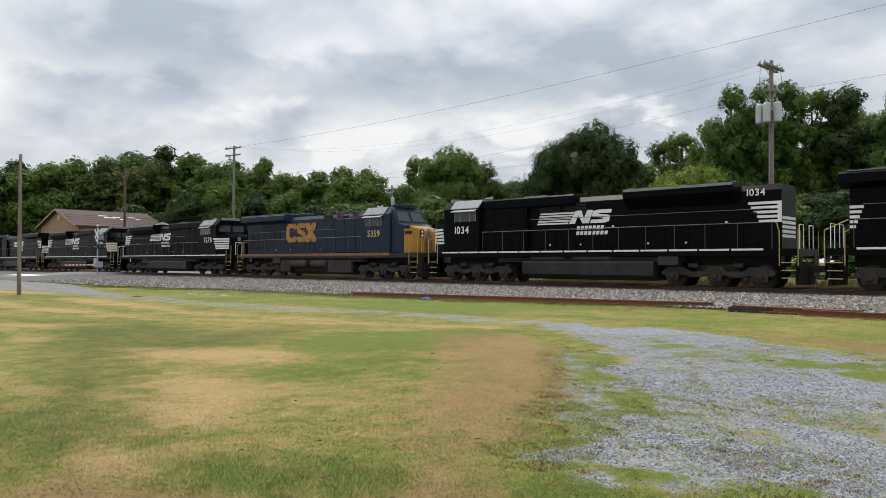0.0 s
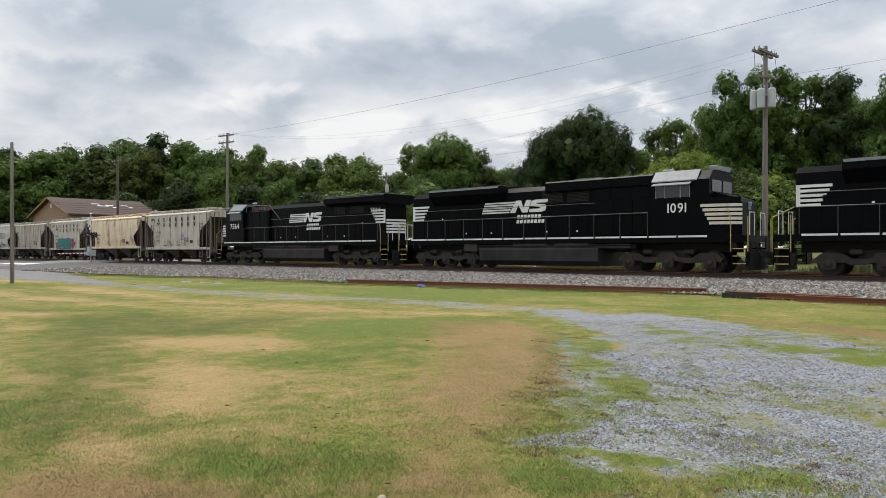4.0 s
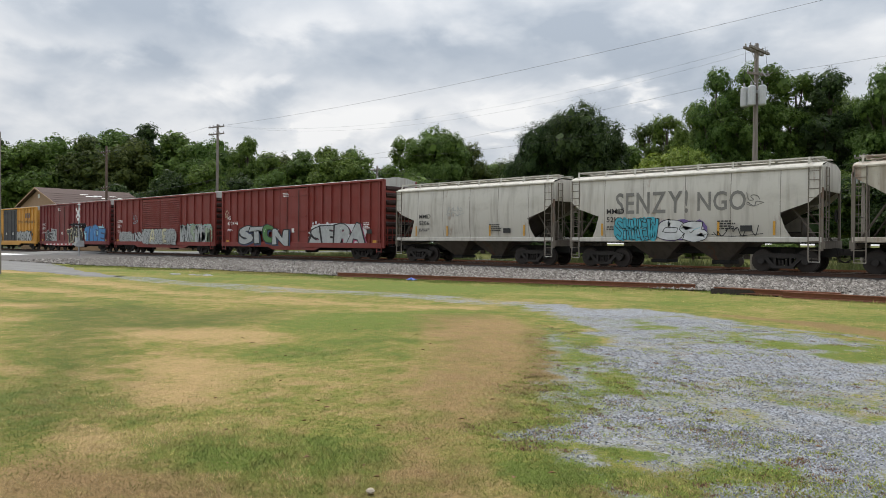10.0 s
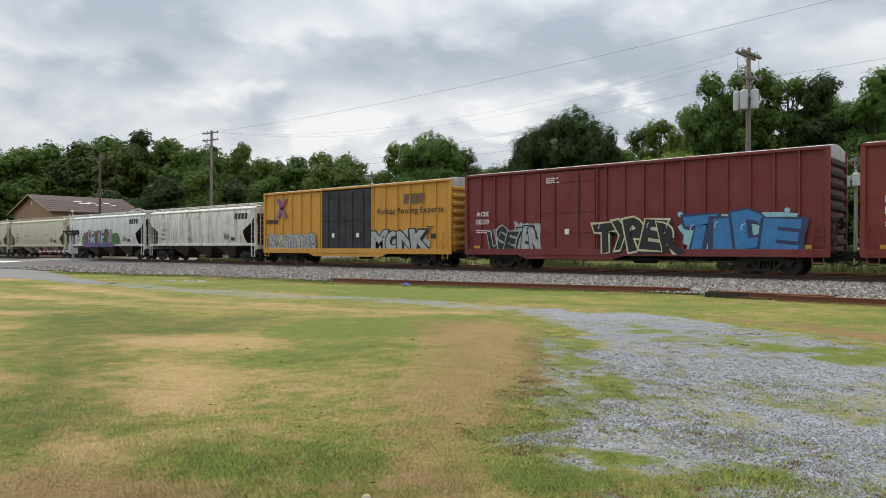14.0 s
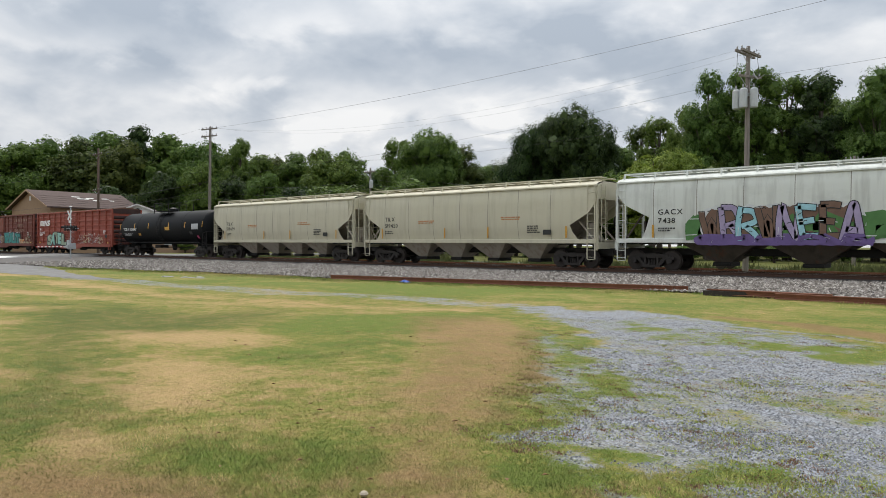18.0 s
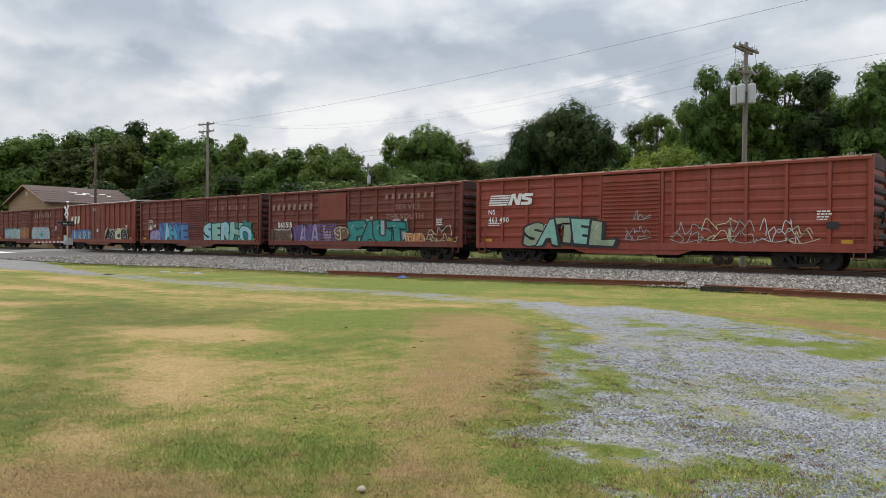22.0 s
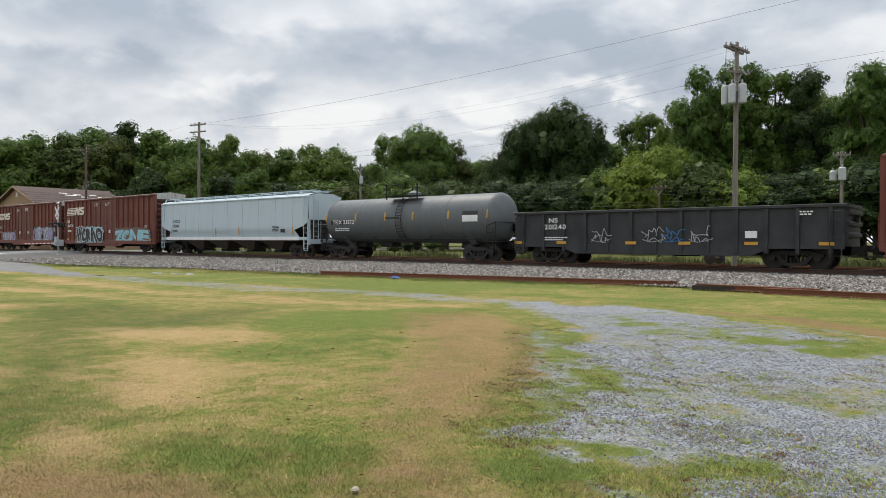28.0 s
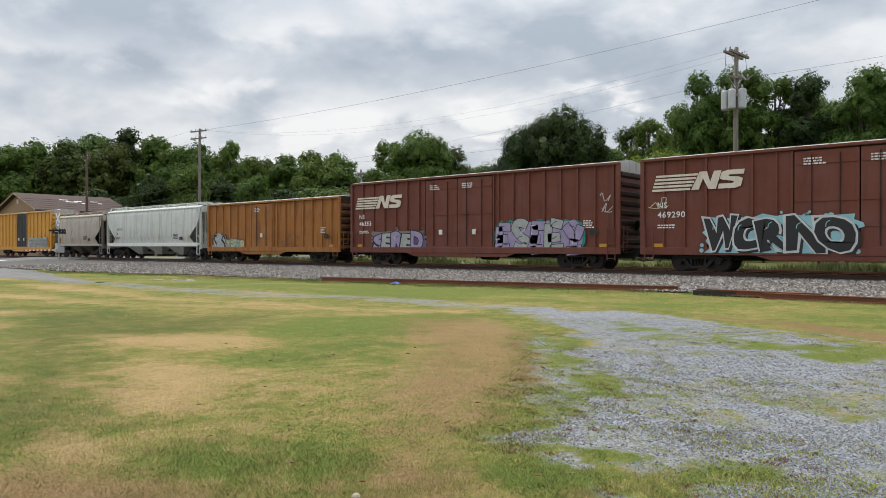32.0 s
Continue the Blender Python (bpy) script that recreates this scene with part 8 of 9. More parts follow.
def gondola(front, rear, label):
    car, half = start_car("gondola", front, rear, label, "gondola car", "freight cars of the train")
    L, top, z0 = half - 0.65, 2.68, 0.95
    part("floor", Mesh().box(-L, L, -1.42, 1.42, z0, z0 + 0.12), GON_BLACK, car)
    for s_ in (-1, 1):
        part("side_sheet", Mesh().box(-L, L, s_ * 1.42 - 0.03, s_ * 1.42 + 0.03, z0, top - 0.02), GON_BLACK, car)
        part("end_sheet", Mesh().box(s_ * L - 0.04, s_ * L + 0.04, -1.385, 1.385, z0 + 0.01, top - 0.03), GON_BLACK, car)
    for s_ in (-1, 1):
        part("top_chord", Mesh().box(-L - 0.08, L + 0.08, s_ * 1.47 - 0.10, s_ * 1.47 + 0.10, top - 0.14, top, 0.02), GON_BLACK, car)
        part("end_chord", Mesh().box(s_ * L - 0.1, s_ * L + 0.1, -1.37, 1.37, top - 0.14, top - 0.003), GON_BLACK, car)
        part("side_sill", Mesh().along_y([(-L, z0 - 0.1), (-L + 2.8, z0 - 0.1), (-L + 3.6, z0 - 0.42), (L - 3.6, z0 - 0.42), (L - 2.8, z0 - 0.1), (L, z0 - 0.1), (L, z0 + 0.12), (-L, z0 + 0.12)], s_ * 1.47 - 0.04, s_ * 1.47 + 0.04), GON_BLACK, car)
    rib = Mesh().along_z([(-0.10, 0.0), (-0.07, -0.11), (0.07, -0.11), (0.10, 0.0)], z0 - 0.3, top - 0.14).data("side_post", GON_BLACK)
    n = 13
    for i in range(n):
        x = -L + 0.5 + (2 * L - 1.0) * i / (n - 1)
        for s_ in (-1, 1):
            ob = part("side_post", rib, GON_BLACK, car, at=(x, s_ * 1.45, 0 if 2 <= i <= n - 3 else 0.001))
            ob.rotation_euler[2] = 0 if s_ < 0 else math.pi
    for e in (-1, 1):
        xe = e * L
        for j in range(3):
            z = z0 + 0.3 + j * 0.46
            part("end_corrugation", Mesh().along_y([(xe, z), (xe + e * 0.14, z + 0.1), (xe + e * 0.14, z + 0.22), (xe, z + 0.32)], -1.3, 1.3), GON_BLACK, car)
        ladder(car, e * (L - 0.3), -1.62, 0.5, 2.4, GON_BLACK)
        part("draft_gear", Mesh().box(min(xe - e * 0.4, xe + e * 0.5), max(xe - e * 0.4, xe + e * 0.5), -0.3, 0.3, 0.62, 0.95), UNDER, car)
        coupler(car, e * (half - 0.38), e)
        truck(car, e * (half - 2.6))
    brake_wheel(car, L, 2.1, 1)
    part("centre_sill", Mesh().box(-L, L, -0.3, 0.3, 0.58, 0.94), UNDER, car)
    part("air_tank", Mesh().lathe([(-0.7, 0.05), (-0.6, 0.2), (0.6, 0.2), (0.7, 0.05)], (1.2, -0.8, 0.66), "x", 12), UNDER, car)
    y = -1.565
    letters(car, "NS", -5.75, 2.1, 0.24, WHITE, y, "reporting_mark", "reporting mark", 1.3)
    letters(car, "201240", -6.0, 1.76, 0.24, WHITE, y, "car_number", "car number", 1.2)
    small_print(car, -6.0, 1.3, WHITE, y, 2, 1.3)
    for x in (-7.6, -5.0, -1.2, 1.4, 4.3, 7.2):
        patch(car, "reflector", x - 0.28, x + 0.28, 1.0, 1.14, y, YELLOW)
    patch(car, "data_plate", 4.05, 4.55, 1.3, 1.6, y, WHITE)
    small_print(car, 6.2, 2.35, WHITE, y, 2, 0.5)
    for k, x in enumerate((-3.3, -0.6, 0.3, 1.6)):
        scribble(car, x, 1.1, 1.1, 0.7, y, ("silver", "silver", "blue", "silver")[k], 300 + k)


def make_tanks():
    c, skin = tank_car(-350.13, -367.64, 1.50, TANK_K, "glossy black tank car with white number and yellow marks", "TCBX", "254647", 2.58)
    skin(1.15, 1.95, 2.35, 2.65, YELLOW, "placard")
    skin(5.7, 6.75, 2.38, 2.86, ZINC, "notice")
    skin(5.3, 5.75, 1.95, 2.2, INK, "plate")
    skin(6.3, 6.6, 1.6, 1.85, SPRAY["pink"], "placard")
    skin(-3.9, -3.5, 1.9, 2.1, YELLOW, "placard")
    gondola(-465.93, -482.91, "black ribbed open gondola car with white number and orange marks")
    c, skin = tank_car(-482.91, -499.08, 1.46, TANK_G, "dull grey tank car with white number and yellow marks", "TEIX", "23572", 2.46)
    skin(5.0, 6.1, 2.25, 2.62, WHITE, "notice")
    skin(5.0, 6.1, 2.63, 2.86, INK, "notice_head")
    skin(-6.35, -4.7, 2.2, 2.5, INK, "number_panel")
    skin(-1.2, 0.0, 2.5, 2.62, INK, "warning")


make_tanks()

# ---- poles and wires ----
def utility_pole(x, y, top, mat, arms, label, lean=0.0, r=0.16):
    """A wooden pole with crossarms: (height below the top, length, turn in degrees)."""
    z0 = float(height(np.array(x), np.array(y))) - 0.05
    p = thing("utility_pole", label, "utility pole", "utility poles", (x, y, z0))
    p.rotation_euler[1] = radians(lean)
    H = top - z0
    part("pole", Mesh().lathe([(0, r), (H * 0.5, r * 0.86), (H - 0.05, r * 0.70), (H, r * 0.5)], (0, 0, 0), "z", 12), mat, p, smooth=True)
    for below, length, turn in arms:
        a = radians(turn)
        c, s_ = math.cos(a), math.sin(a)
        z = H - below
        arm = Mesh().box(-length / 2, length / 2, -r - 0.07, -r * 0.6, z - 0.06, z + 0.06)
        arm.v = [(u * c - w * s_, u * s_ + w * c, q) for u, w, q in arm.v]
        part("crossarm", arm, mat, p)
        for k in (-0.46, -0.2, 0.2, 0.46):
            part("insulator", Mesh().lathe([(z + 0.05, 0.025), (z + 0.10, 0.05), (z + 0.14, 0.03), (z + 0.18, 0.055), (z + 0.23, 0.02)], (k * length * c + r * 0.8 * s_, k * length * s_ - r * 0.8 * c, 0), "z", 8), CERAMIC, p)
        part("brace", Mesh().bar((length * 0.3 * c, length * 0.3 * s_ - r, z - 0.05), (0, -r, z - 0.55), (-length * 0.3 * c, -length * 0.3 * s_ - r, z - 0.05), r=0.016), ZINC, p)
    return p, H


def wire(p, q, sag, r=0.0065, label="black overhead cable slung between poles"):
    pts = []
    for i in range(25):
        t = i / 24
        v = Vector(p).lerp(Vector(q), t)
        pts.append((v.x, v.y, v.z - sag * 4 * t * (1 - t)))
    m, n = Mesh(), 5
    side = Vector((q[1] - p[1], p[0] - q[0], 0)).normalized()
    for v in pts:
        for k in range(n):
            t = 6.28318 * k / n
            m.v.append((v[0] + side.x * r * math.cos(t), v[1] + side.y * r * math.cos(t), v[2] + r * math.sin(t)))
    m.f = [(i * n + k, i * n + (k + 1) % n, (i + 1) * n + (k + 1) % n, (i + 1) * n + k) for i in range(len(pts) - 1) for k in range(n)]
    return tagged(new("overhead_wire", m.data("overhead_wire", WIRE)), label, "overhead wire", "overhead wires")


def transformer(p, x, y, z, h=0.95, r=0.24):
    part("transformer", Mesh().lathe([(z, r * 0.9), (z + 0.04, r), (z + h - 0.06, r), (z + h, r * 0.8), (z + h + 0.05, 0.06)], (x, y, 0), "z", 14).tube((x * 0.3, y * 0.3, z + h * 0.7), (x, y, z + h * 0.7), 0.05), ZINC, p, "grey can transformer")
    part("bushing", Mesh().lathe([(z + h, 0.04), (z + h + 0.12, 0.06), (z + h + 0.24, 0.03)], (x, y - 0.08, 0), "z", 8), CERAMIC, p)


def make_poles():
    py = 40.5
    A = (-0.3205 * py, py, 0.272 * py + 1.65)
    B = (-1.672 * py, py, 0.3055 * py + 1.65)
    C = (-2.334 * py, py, 0.306 * py + 1.65)
    pa, H = utility_pole(A[0], A[1], A[2], POLE, [(0.40, 2.3, 84), (0.40, 2.3, 264), (1.70, 1.5, 62)], "tall weathered grey utility pole with crossarm and transformers", 0.3, 0.16)
    for dx, dy in ((-0.50, -0.30), (-0.05, -0.52), (0.42, -0.28)):
        transformer(pa, dx, dy, H - 3.45, 1.05, 0.21)
    part("transformer_mount", Mesh().box(-0.75, 0.6, -0.2, -0.1, H - 2.75, H - 2.6), ZINC, pa)
    part("cutout", Mesh().tube((0.35, -0.2, H - 1.6), (0.62, -0.3, H - 1.95), 0.03).tube((0.62, -0.3, H - 1.95), (0.95, -0.3, H - 1.75), 0.015), CERAMIC, pa)
    part("drop_cable", Mesh().bar((0.5, -0.2, H - 0.3), (0.65, -0.25, H - 1.5), (0.45, -0.3, H - 2.4), r=0.012).bar((-0.5, -0.2, H - 0.3), (-0.55, -0.35, H - 2.4), r=0.012), WIRE, pa)
    utility_pole(B[0], B[1], B[2], POLE, [(0.3, 2.4, 8), (1.05, 2.4, 8)], "tall pale utility pole with two crossarms", 0.6, 0.17)
    pc, _ = utility_pole(C[0], C[1], C[2], POLE_DARK, [(0.85, 2.6, 0), (5.5, 2.5, 0)], "dark brown utility pole with crossarms beside the house", 0.0, 0.19)
    pl, _ = utility_pole(-38.4, 11.4, 6.85, POLE, [], "thin bare wooden pole standing at the lawn's edge", 0.2, 0.10)
    utility_pole(-204.4, 60, 17.5, POLE_DARK, [(0.6, 2.6, 0), (5.2, 2.6, 0)], "dark brown utility pole far down the line", 0.0, 0.2)
    pd, Hd = utility_pole(-1.0627 * 58, 58, 0.1569 * 58 + 1.65, POLE, [(0.5, 1.6, 5)], "grey utility pole behind the railway with a transformer", 0.0, 0.15)
    transformer(pd, 0.36, -0.2, Hd - 2.4, 0.9, 0.22)
    pe, He = utility_pole(-0.1906 * 60, 60, 0.1131 * 60 + 1.65, POLE, [(0.3, 1.2, 5)], "grey utility pole behind the railway with two transformers", 0.0, 0.15)
    transformer(pe, -0.55, -0.15, He - 2.2, 0.75, 0.24)
    transformer(pe, 0.12, -0.42, He - 2.2, 0.95, 0.26)
    pf, Hf = utility_pole(-0.428 * 60, 60, 6.6, POLE_DARK, [(0.3, 1.3, 5)], "short brown utility pole behind the railway", 0.0, 0.13)
    # main line along the railway, coming over the lawn from the right
    wire((A[0], A[1] - 0.3, A[2] - 0.15), (B[0], B[1] - 0.3, B[2] - 0.1), 1.9, 0.004)
    wire((A[0] + 0.6, A[1] + 0.4, A[2] - 0.2), (B[0] + 0.9, B[1] + 0.2, B[2] - 0.2), 2.1, 0.004)
    wire((B[0], B[1] - 0.3, B[2] - 0.1), (C[0] - 60, C[1], C[2] - 0.6), 1.2)
    wire((B[0], B[1], B[2] - 0.2), (6.0, 38.0, 14.4), 0.9, 0.009)
    wire((A[0], A[1], A[2] - 1.75), (14.0, 40.5, 12.6), 0.5)
    wire((A[0], A[1], A[2] - 1.75), (B[0], B[1] + 4, B[2] - 4.6), 0.6)
    wire((A[0], A[1], A[2] - 3.4), (B[0], B[1], B[2] - 3.0), 1.6)
    wire((A[0] + 0.2, A[1], A[2] - 1.2), (A[0] + 8.5, A[1] + 9, 1.0), 0.05)
    for z0, z1, sag in ((C[2] - 1.6, B[2] - 7.0, 0.6), (C[2] - 8.5, B[2] - 8.2, 0.5)):
        wire((C[0], C[1], z0), (C[0] - 60, C[1], z0 - 0.6), 0.9, 0.013)
    for dz in (6.2, 7.2, 7.9):
        wire((C[0] - 70, C[1], C[2] - dz - 0.5), (B[0], B[1], B[2] - dz + 0.4), 1.0, 0.014)
        wire((B[0], B[1], B[2] - dz + 0.4), (-1.0627 * 58, 58, 9.6 - (dz - 6.2) * 0.7), 0.9, 0.012)
    for dz in (0.5, 1.1, 1.7, 3.2, 3.9):
        zd, ze, zf = 10.5 - dz, 8.3 - dz * 0.75, 6.4 - dz * 0.4
        wire((-1.0627 * 58, 58, zd), (-0.428 * 60, 60, zf), 0.5, 0.010)
        wire((-0.428 * 60, 60, zf), (-0.1906 * 60, 60, ze), 0.3, 0.010)
        wire((-0.1906 * 60, 60, ze), (26, 60, ze + 0.4), 0.5, 0.010)


make_poles()


# ---- crossing signal ----
def crossing_signal(x, y):
    z0 = 0.10
    s = thing("crossing_signal", "grey railway crossing signal with crossbuck, bell and two pairs of lamps", "crossing signal", "", (x, y, z0))
    part("mast", Mesh().lathe([(0, 0.14), (0.12, 0.14), (0.14, 0.065), (4.9, 0.06), (5.0, 0.03)], (0, 0, 0), "z", 14), ZINC, s)
    part("foundation", Mesh().box(-0.4, 0.4, -0.4, 0.4, -0.3, 0.06), plain("signal_concrete", (0.45, 0.44, 0.42), 0.9), s)
    white = plain("crossbuck_white", (0.7, 0.7, 0.69), 0.5)
    for k, a in enumerate((45, -45)):
        m = Mesh().box(-0.62, 0.62, -0.02, 0.0, -0.115, 0.115)
        c, q = math.cos(radians(a)), math.sin(radians(a))
        m.v = [(u * c - w * q, v - 0.08 - 0.02 * k, u * q + w * c + 4.25) for u, v, w in m.v]
        part("crossbuck_arm", m, white, s, "white crossbuck board")
    part("sign", Mesh().box(-0.25, 0.25, -0.09, -0.07, 3.5, 3.75), white, s)
    part("lamp_arm", Mesh().tube((-0.62, 0, 3.0), (0.62, 0, 3.0), 0.035, 8).tube((0, -0.7, 2.98), (0, 0.75, 2.98), 0.035, 8), ZINC, s)
    red = plain("dark_red_lens", (0.12, 0.01, 0.01), 0.2)
    for dx, dy in ((-0.45, -0.1), (0.45, -0.1), (-0.1, 0.55), (0.1, -0.55), (-0.45, 0.12), (0.45, 0.12)):
        lamp = part("lamp_shield", Mesh().lathe([(-0.02, 0.27), (0.0, 0.28), (0.02, 0.27)], (dx, dy, 3.0), "y", 18), UNDER, s, "round black lamp shield")
        part("lens", Mesh().lathe([(-0.05, 0.09), (-0.03, 0.13), (0.0, 0.13)], (dx, dy, 3.0), "y", 12), red, lamp)
        part("hood", Mesh().along_y([(dx - 0.15, 3.0), (dx - 0.10, 3.12), (dx, 3.16), (dx + 0.10, 3.12), (dx + 0.15, 3.0), (dx + 0.16, 3.02), (dx + 0.11, 3.14), (dx, 3.18), (dx - 0.11, 3.14), (dx - 0.16, 3.02)], dy - 0.32, dy), UNDER, lamp)
    part("bell", Mesh().lathe([(5.0, 0.03), (5.04, 0.16), (5.10, 0.15), (5.16, 0.04)], (0, 0, 0), "z", 14), ZINC, s)
    part("junction_box", Mesh().box(-0.22, 0.22, -0.28, -0.06, 1.35, 1.85, 0.03), ZINC, s)
    part("gate_mechanism", Mesh().box(-0.05, 0.5, -0.3, 0.3, 0.95, 1.55, 0.04), ZINC, s, "grey gate mechanism box")
    return s


def make_signals():
    crossing_signal(-72.4, 28.4)
    # the lowered gate reaches over the road
    g = thing("crossing_gate", "lowered red and white striped crossing gate arm over the road", "crossing gate", "", (-72.6, 28.0, 1.05))
    red = plain("gate_red", (0.45, 0.03, 0.03), 0.5)
    for i in range(15):
        part("gate_segment", Mesh().box(-0.3 - i * 0.48 - 0.47, -0.3 - i * 0.48, -0.02, 0.02, 0.2 - 0.004 * i, 0.31 - 0.004 * i), WHITE if i % 2 else red, g)
    part("hinge_arm", Mesh().box(-0.4, 0.6, -0.04, 0.04, 0.17, 0.33), ZINC, g)
    part("counterweight", Mesh().box(0.4, 0.8, -0.12, 0.12, 0.1, 0.4), ZINC, g)
    part("bracket", Mesh().box(-0.05, 0.3, -0.03, 0.42, 0.2, 0.3), ZINC, g)


make_signals()


# ---- buildings ----
SHINGLE = plain("brown_roof_shingle", (0.090, 0.058, 0.050), 0.9, 0.0, 0.45, 3)
SIDING = plain("tan_house_siding", (0.33, 0.22, 0.135), 0.85, 0.0, 0.25, 2)
TRIM = plain("white_house_trim", (0.62, 0.62, 0.60), 0.6, 0.0, 0.2, 4)
PANE = plain("dark_window_pane", (0.03, 0.035, 0.04), 0.12, 0.0, 0.1)


def gable_house(x, y, turn, length, width, eave, ridge, label, windows=2, gable_trim=False):
    """A house with its ridge along its own x; the gable at -x. Walls, roof with overhang, windows."""
    h = thing("house", label, "house", "buildings by the crossing", (x, y, 0.1))
    h.rotation_euler[2] = radians(turn)
    w = width / 2
    walls = Mesh().along_x([(-w, 0), (w, 0), (w, eave), (0, ridge - 0.15), (-w, eave)], 0, length)
    part("wall", walls, SIDING, h)
    boards = Mesh()
    for i in range(int(eave / 0.3)):
        boards.box(-0.02, 0.0, -w, w, i * 0.3 + 0.02, i * 0.3 + 0.06)
    part("siding", boards, SIDING, h)
    slope = (ridge - eave) / w
    for s_ in (-1, 1):
        e = 0.6
        ring = [(0, ridge), (s_ * (w + e), eave - slope * e), (s_ * (w + e), eave - slope * e + 0.16), (0, ridge + 0.16)]
        roof = part("roof", Mesh().along_x(ring, -0.7, length + 0.5), SHINGLE, h, "brown shingled roof slope")
        course = Mesh()
        k = 0.35
        while k < 1.0:
            yy = s_ * (w + e) * k
            zz = ridge + 0.16 - slope * abs(yy)
            course.box(-0.7, length + 0.5, min(yy, yy + s_ * 0.05), max(yy, yy + s_ * 0.05), zz, zz + 0.02)
            k += 0.13
        part("shingle_course", course, SHINGLE, roof)
        part("fascia", Mesh().along_x([(s_ * (w + e), eave - slope * e - 0.06), (s_ * (w + e + 0.04), eave - slope * e - 0.06), (s_ * (w + e + 0.04), eave - slope * e + 0.17), (s_ * (w + e), eave - slope * e + 0.17)], -0.7, length + 0.5), TRIM if gable_trim else SHINGLE, h)
        m = Mesh()
        m.along_x([(0, ridge - 0.10), (s_ * (w + e), eave - slope * e - 0.10), (s_ * (w + e), eave - slope * e + 0.14), (0, ridge + 0.14)], -0.78, -0.71)
        part("bargeboard", m, TRIM if gable_trim else SIDING, h)
    for i in range(windows):
        yy = -w * 0.5 + i * (w / max(1, windows - 1)) if windows > 1 else 0
        wd = part("window", Mesh().box(-0.06, 0.0, yy - 0.55, yy + 0.55, eave * 0.55, eave * 0.55 + 1.4), TRIM, h, "white framed window")
        for q in (-0.27, 0.27):
            part("pane", Mesh().box(-0.075, -0.062, yy + q - 0.2, yy + q + 0.2, eave * 0.55 + 0.12, eave * 0.55 + 1.28), PANE, wd)
    part("gable_vent", Mesh().box(-0.08, 0, -0.3, 0.3, eave + (ridge - eave) * 0.4, eave + (ridge - eave) * 0.4 + 0.7), TRIM, h)
    return h


def low_house(x, y, turn):
    """A long low house with a hipped brown roof and a white front gable over its eaves."""
    h = thing("house", "low house with hipped brown roof and white front gable", "house", "buildings by the crossing", (x, y, 0.1))
    h.rotation_euler[2] = radians(turn)
    part("wall", Mesh().box(-10.0, 9.6, 0.8, 8.6, 0, 4.4), SIDING, h)
    ev, rg = 4.40, 6.05
    roof = Mesh().add([(-10.8, 0.0, ev), (10.4, 0.0, ev), (10.4, 9.4, ev), (-10.8, 9.4, ev), (-7.0, 4.7, rg), (3.4, 4.7, rg)], [(0, 1, 5, 4), (1, 2, 5), (2, 3, 4, 5), (3, 0, 4), (0, 3, 2, 1)])
    part("roof", roof, SHINGLE, h, "hipped brown shingle roof")
    part("fascia", Mesh().box(-10.8, 10.4, -0.08, -0.01, ev - 0.14, ev + 0.10), TRIM, h, "white eaves board")
    part("fascia", Mesh().box(10.41, 10.48, 0.0, 9.4, ev - 0.14, ev + 0.10), TRIM, h)
    gx, half, foot, top = 0.0, 4.3, 5.85, 7.55
    part("gable", Mesh().along_y([(gx - half, foot), (gx + half, foot), (gx, top)], 3.8, 7.0), TRIM, h, "white boarded front gable")
    for s_ in (-1, 1):
        ring = [(gx, top), (gx, top + 0.14), (gx + s_ * (half + 0.4), foot - 0.02), (gx + s_ * (half + 0.4), foot - 0.16)]
        part("gable_roof", Mesh().along_y(ring, 3.5, 7.2), SHINGLE, h)
        part("bargeboard", Mesh().along_y([(gx, top - 0.06), (gx, top + 0.17), (gx + s_ * (half + 0.45), foot), (gx + s_ * (half + 0.45), foot - 0.23)], 3.4, 3.49), TRIM, h, "white bargeboard")
    part("gable_vent", Mesh().lathe([(3.7, 0.34), (3.79, 0.34)], (gx, 0, 6.7), "y", 20), UNDER, h, "round black vent")
    part("ridge_shed", Mesh().box(4.0, 7.4, 6.6, 9.0, 4.9, 5.95), TRIM, h)
    for k in (-8.0, -4.0, 1.0, 5.0, 8.2):
        wd = part("window", Mesh().box(k - 0.6, k + 0.6, 0.72, 0.8, 1.3, 2.9), TRIM, h)
        for q in (-0.29, 0.29):
            part("pane", Mesh().box(k + q - 0.22, k + q + 0.22, 0.705, 0.718, 1.45, 2.75), PANE, wd)


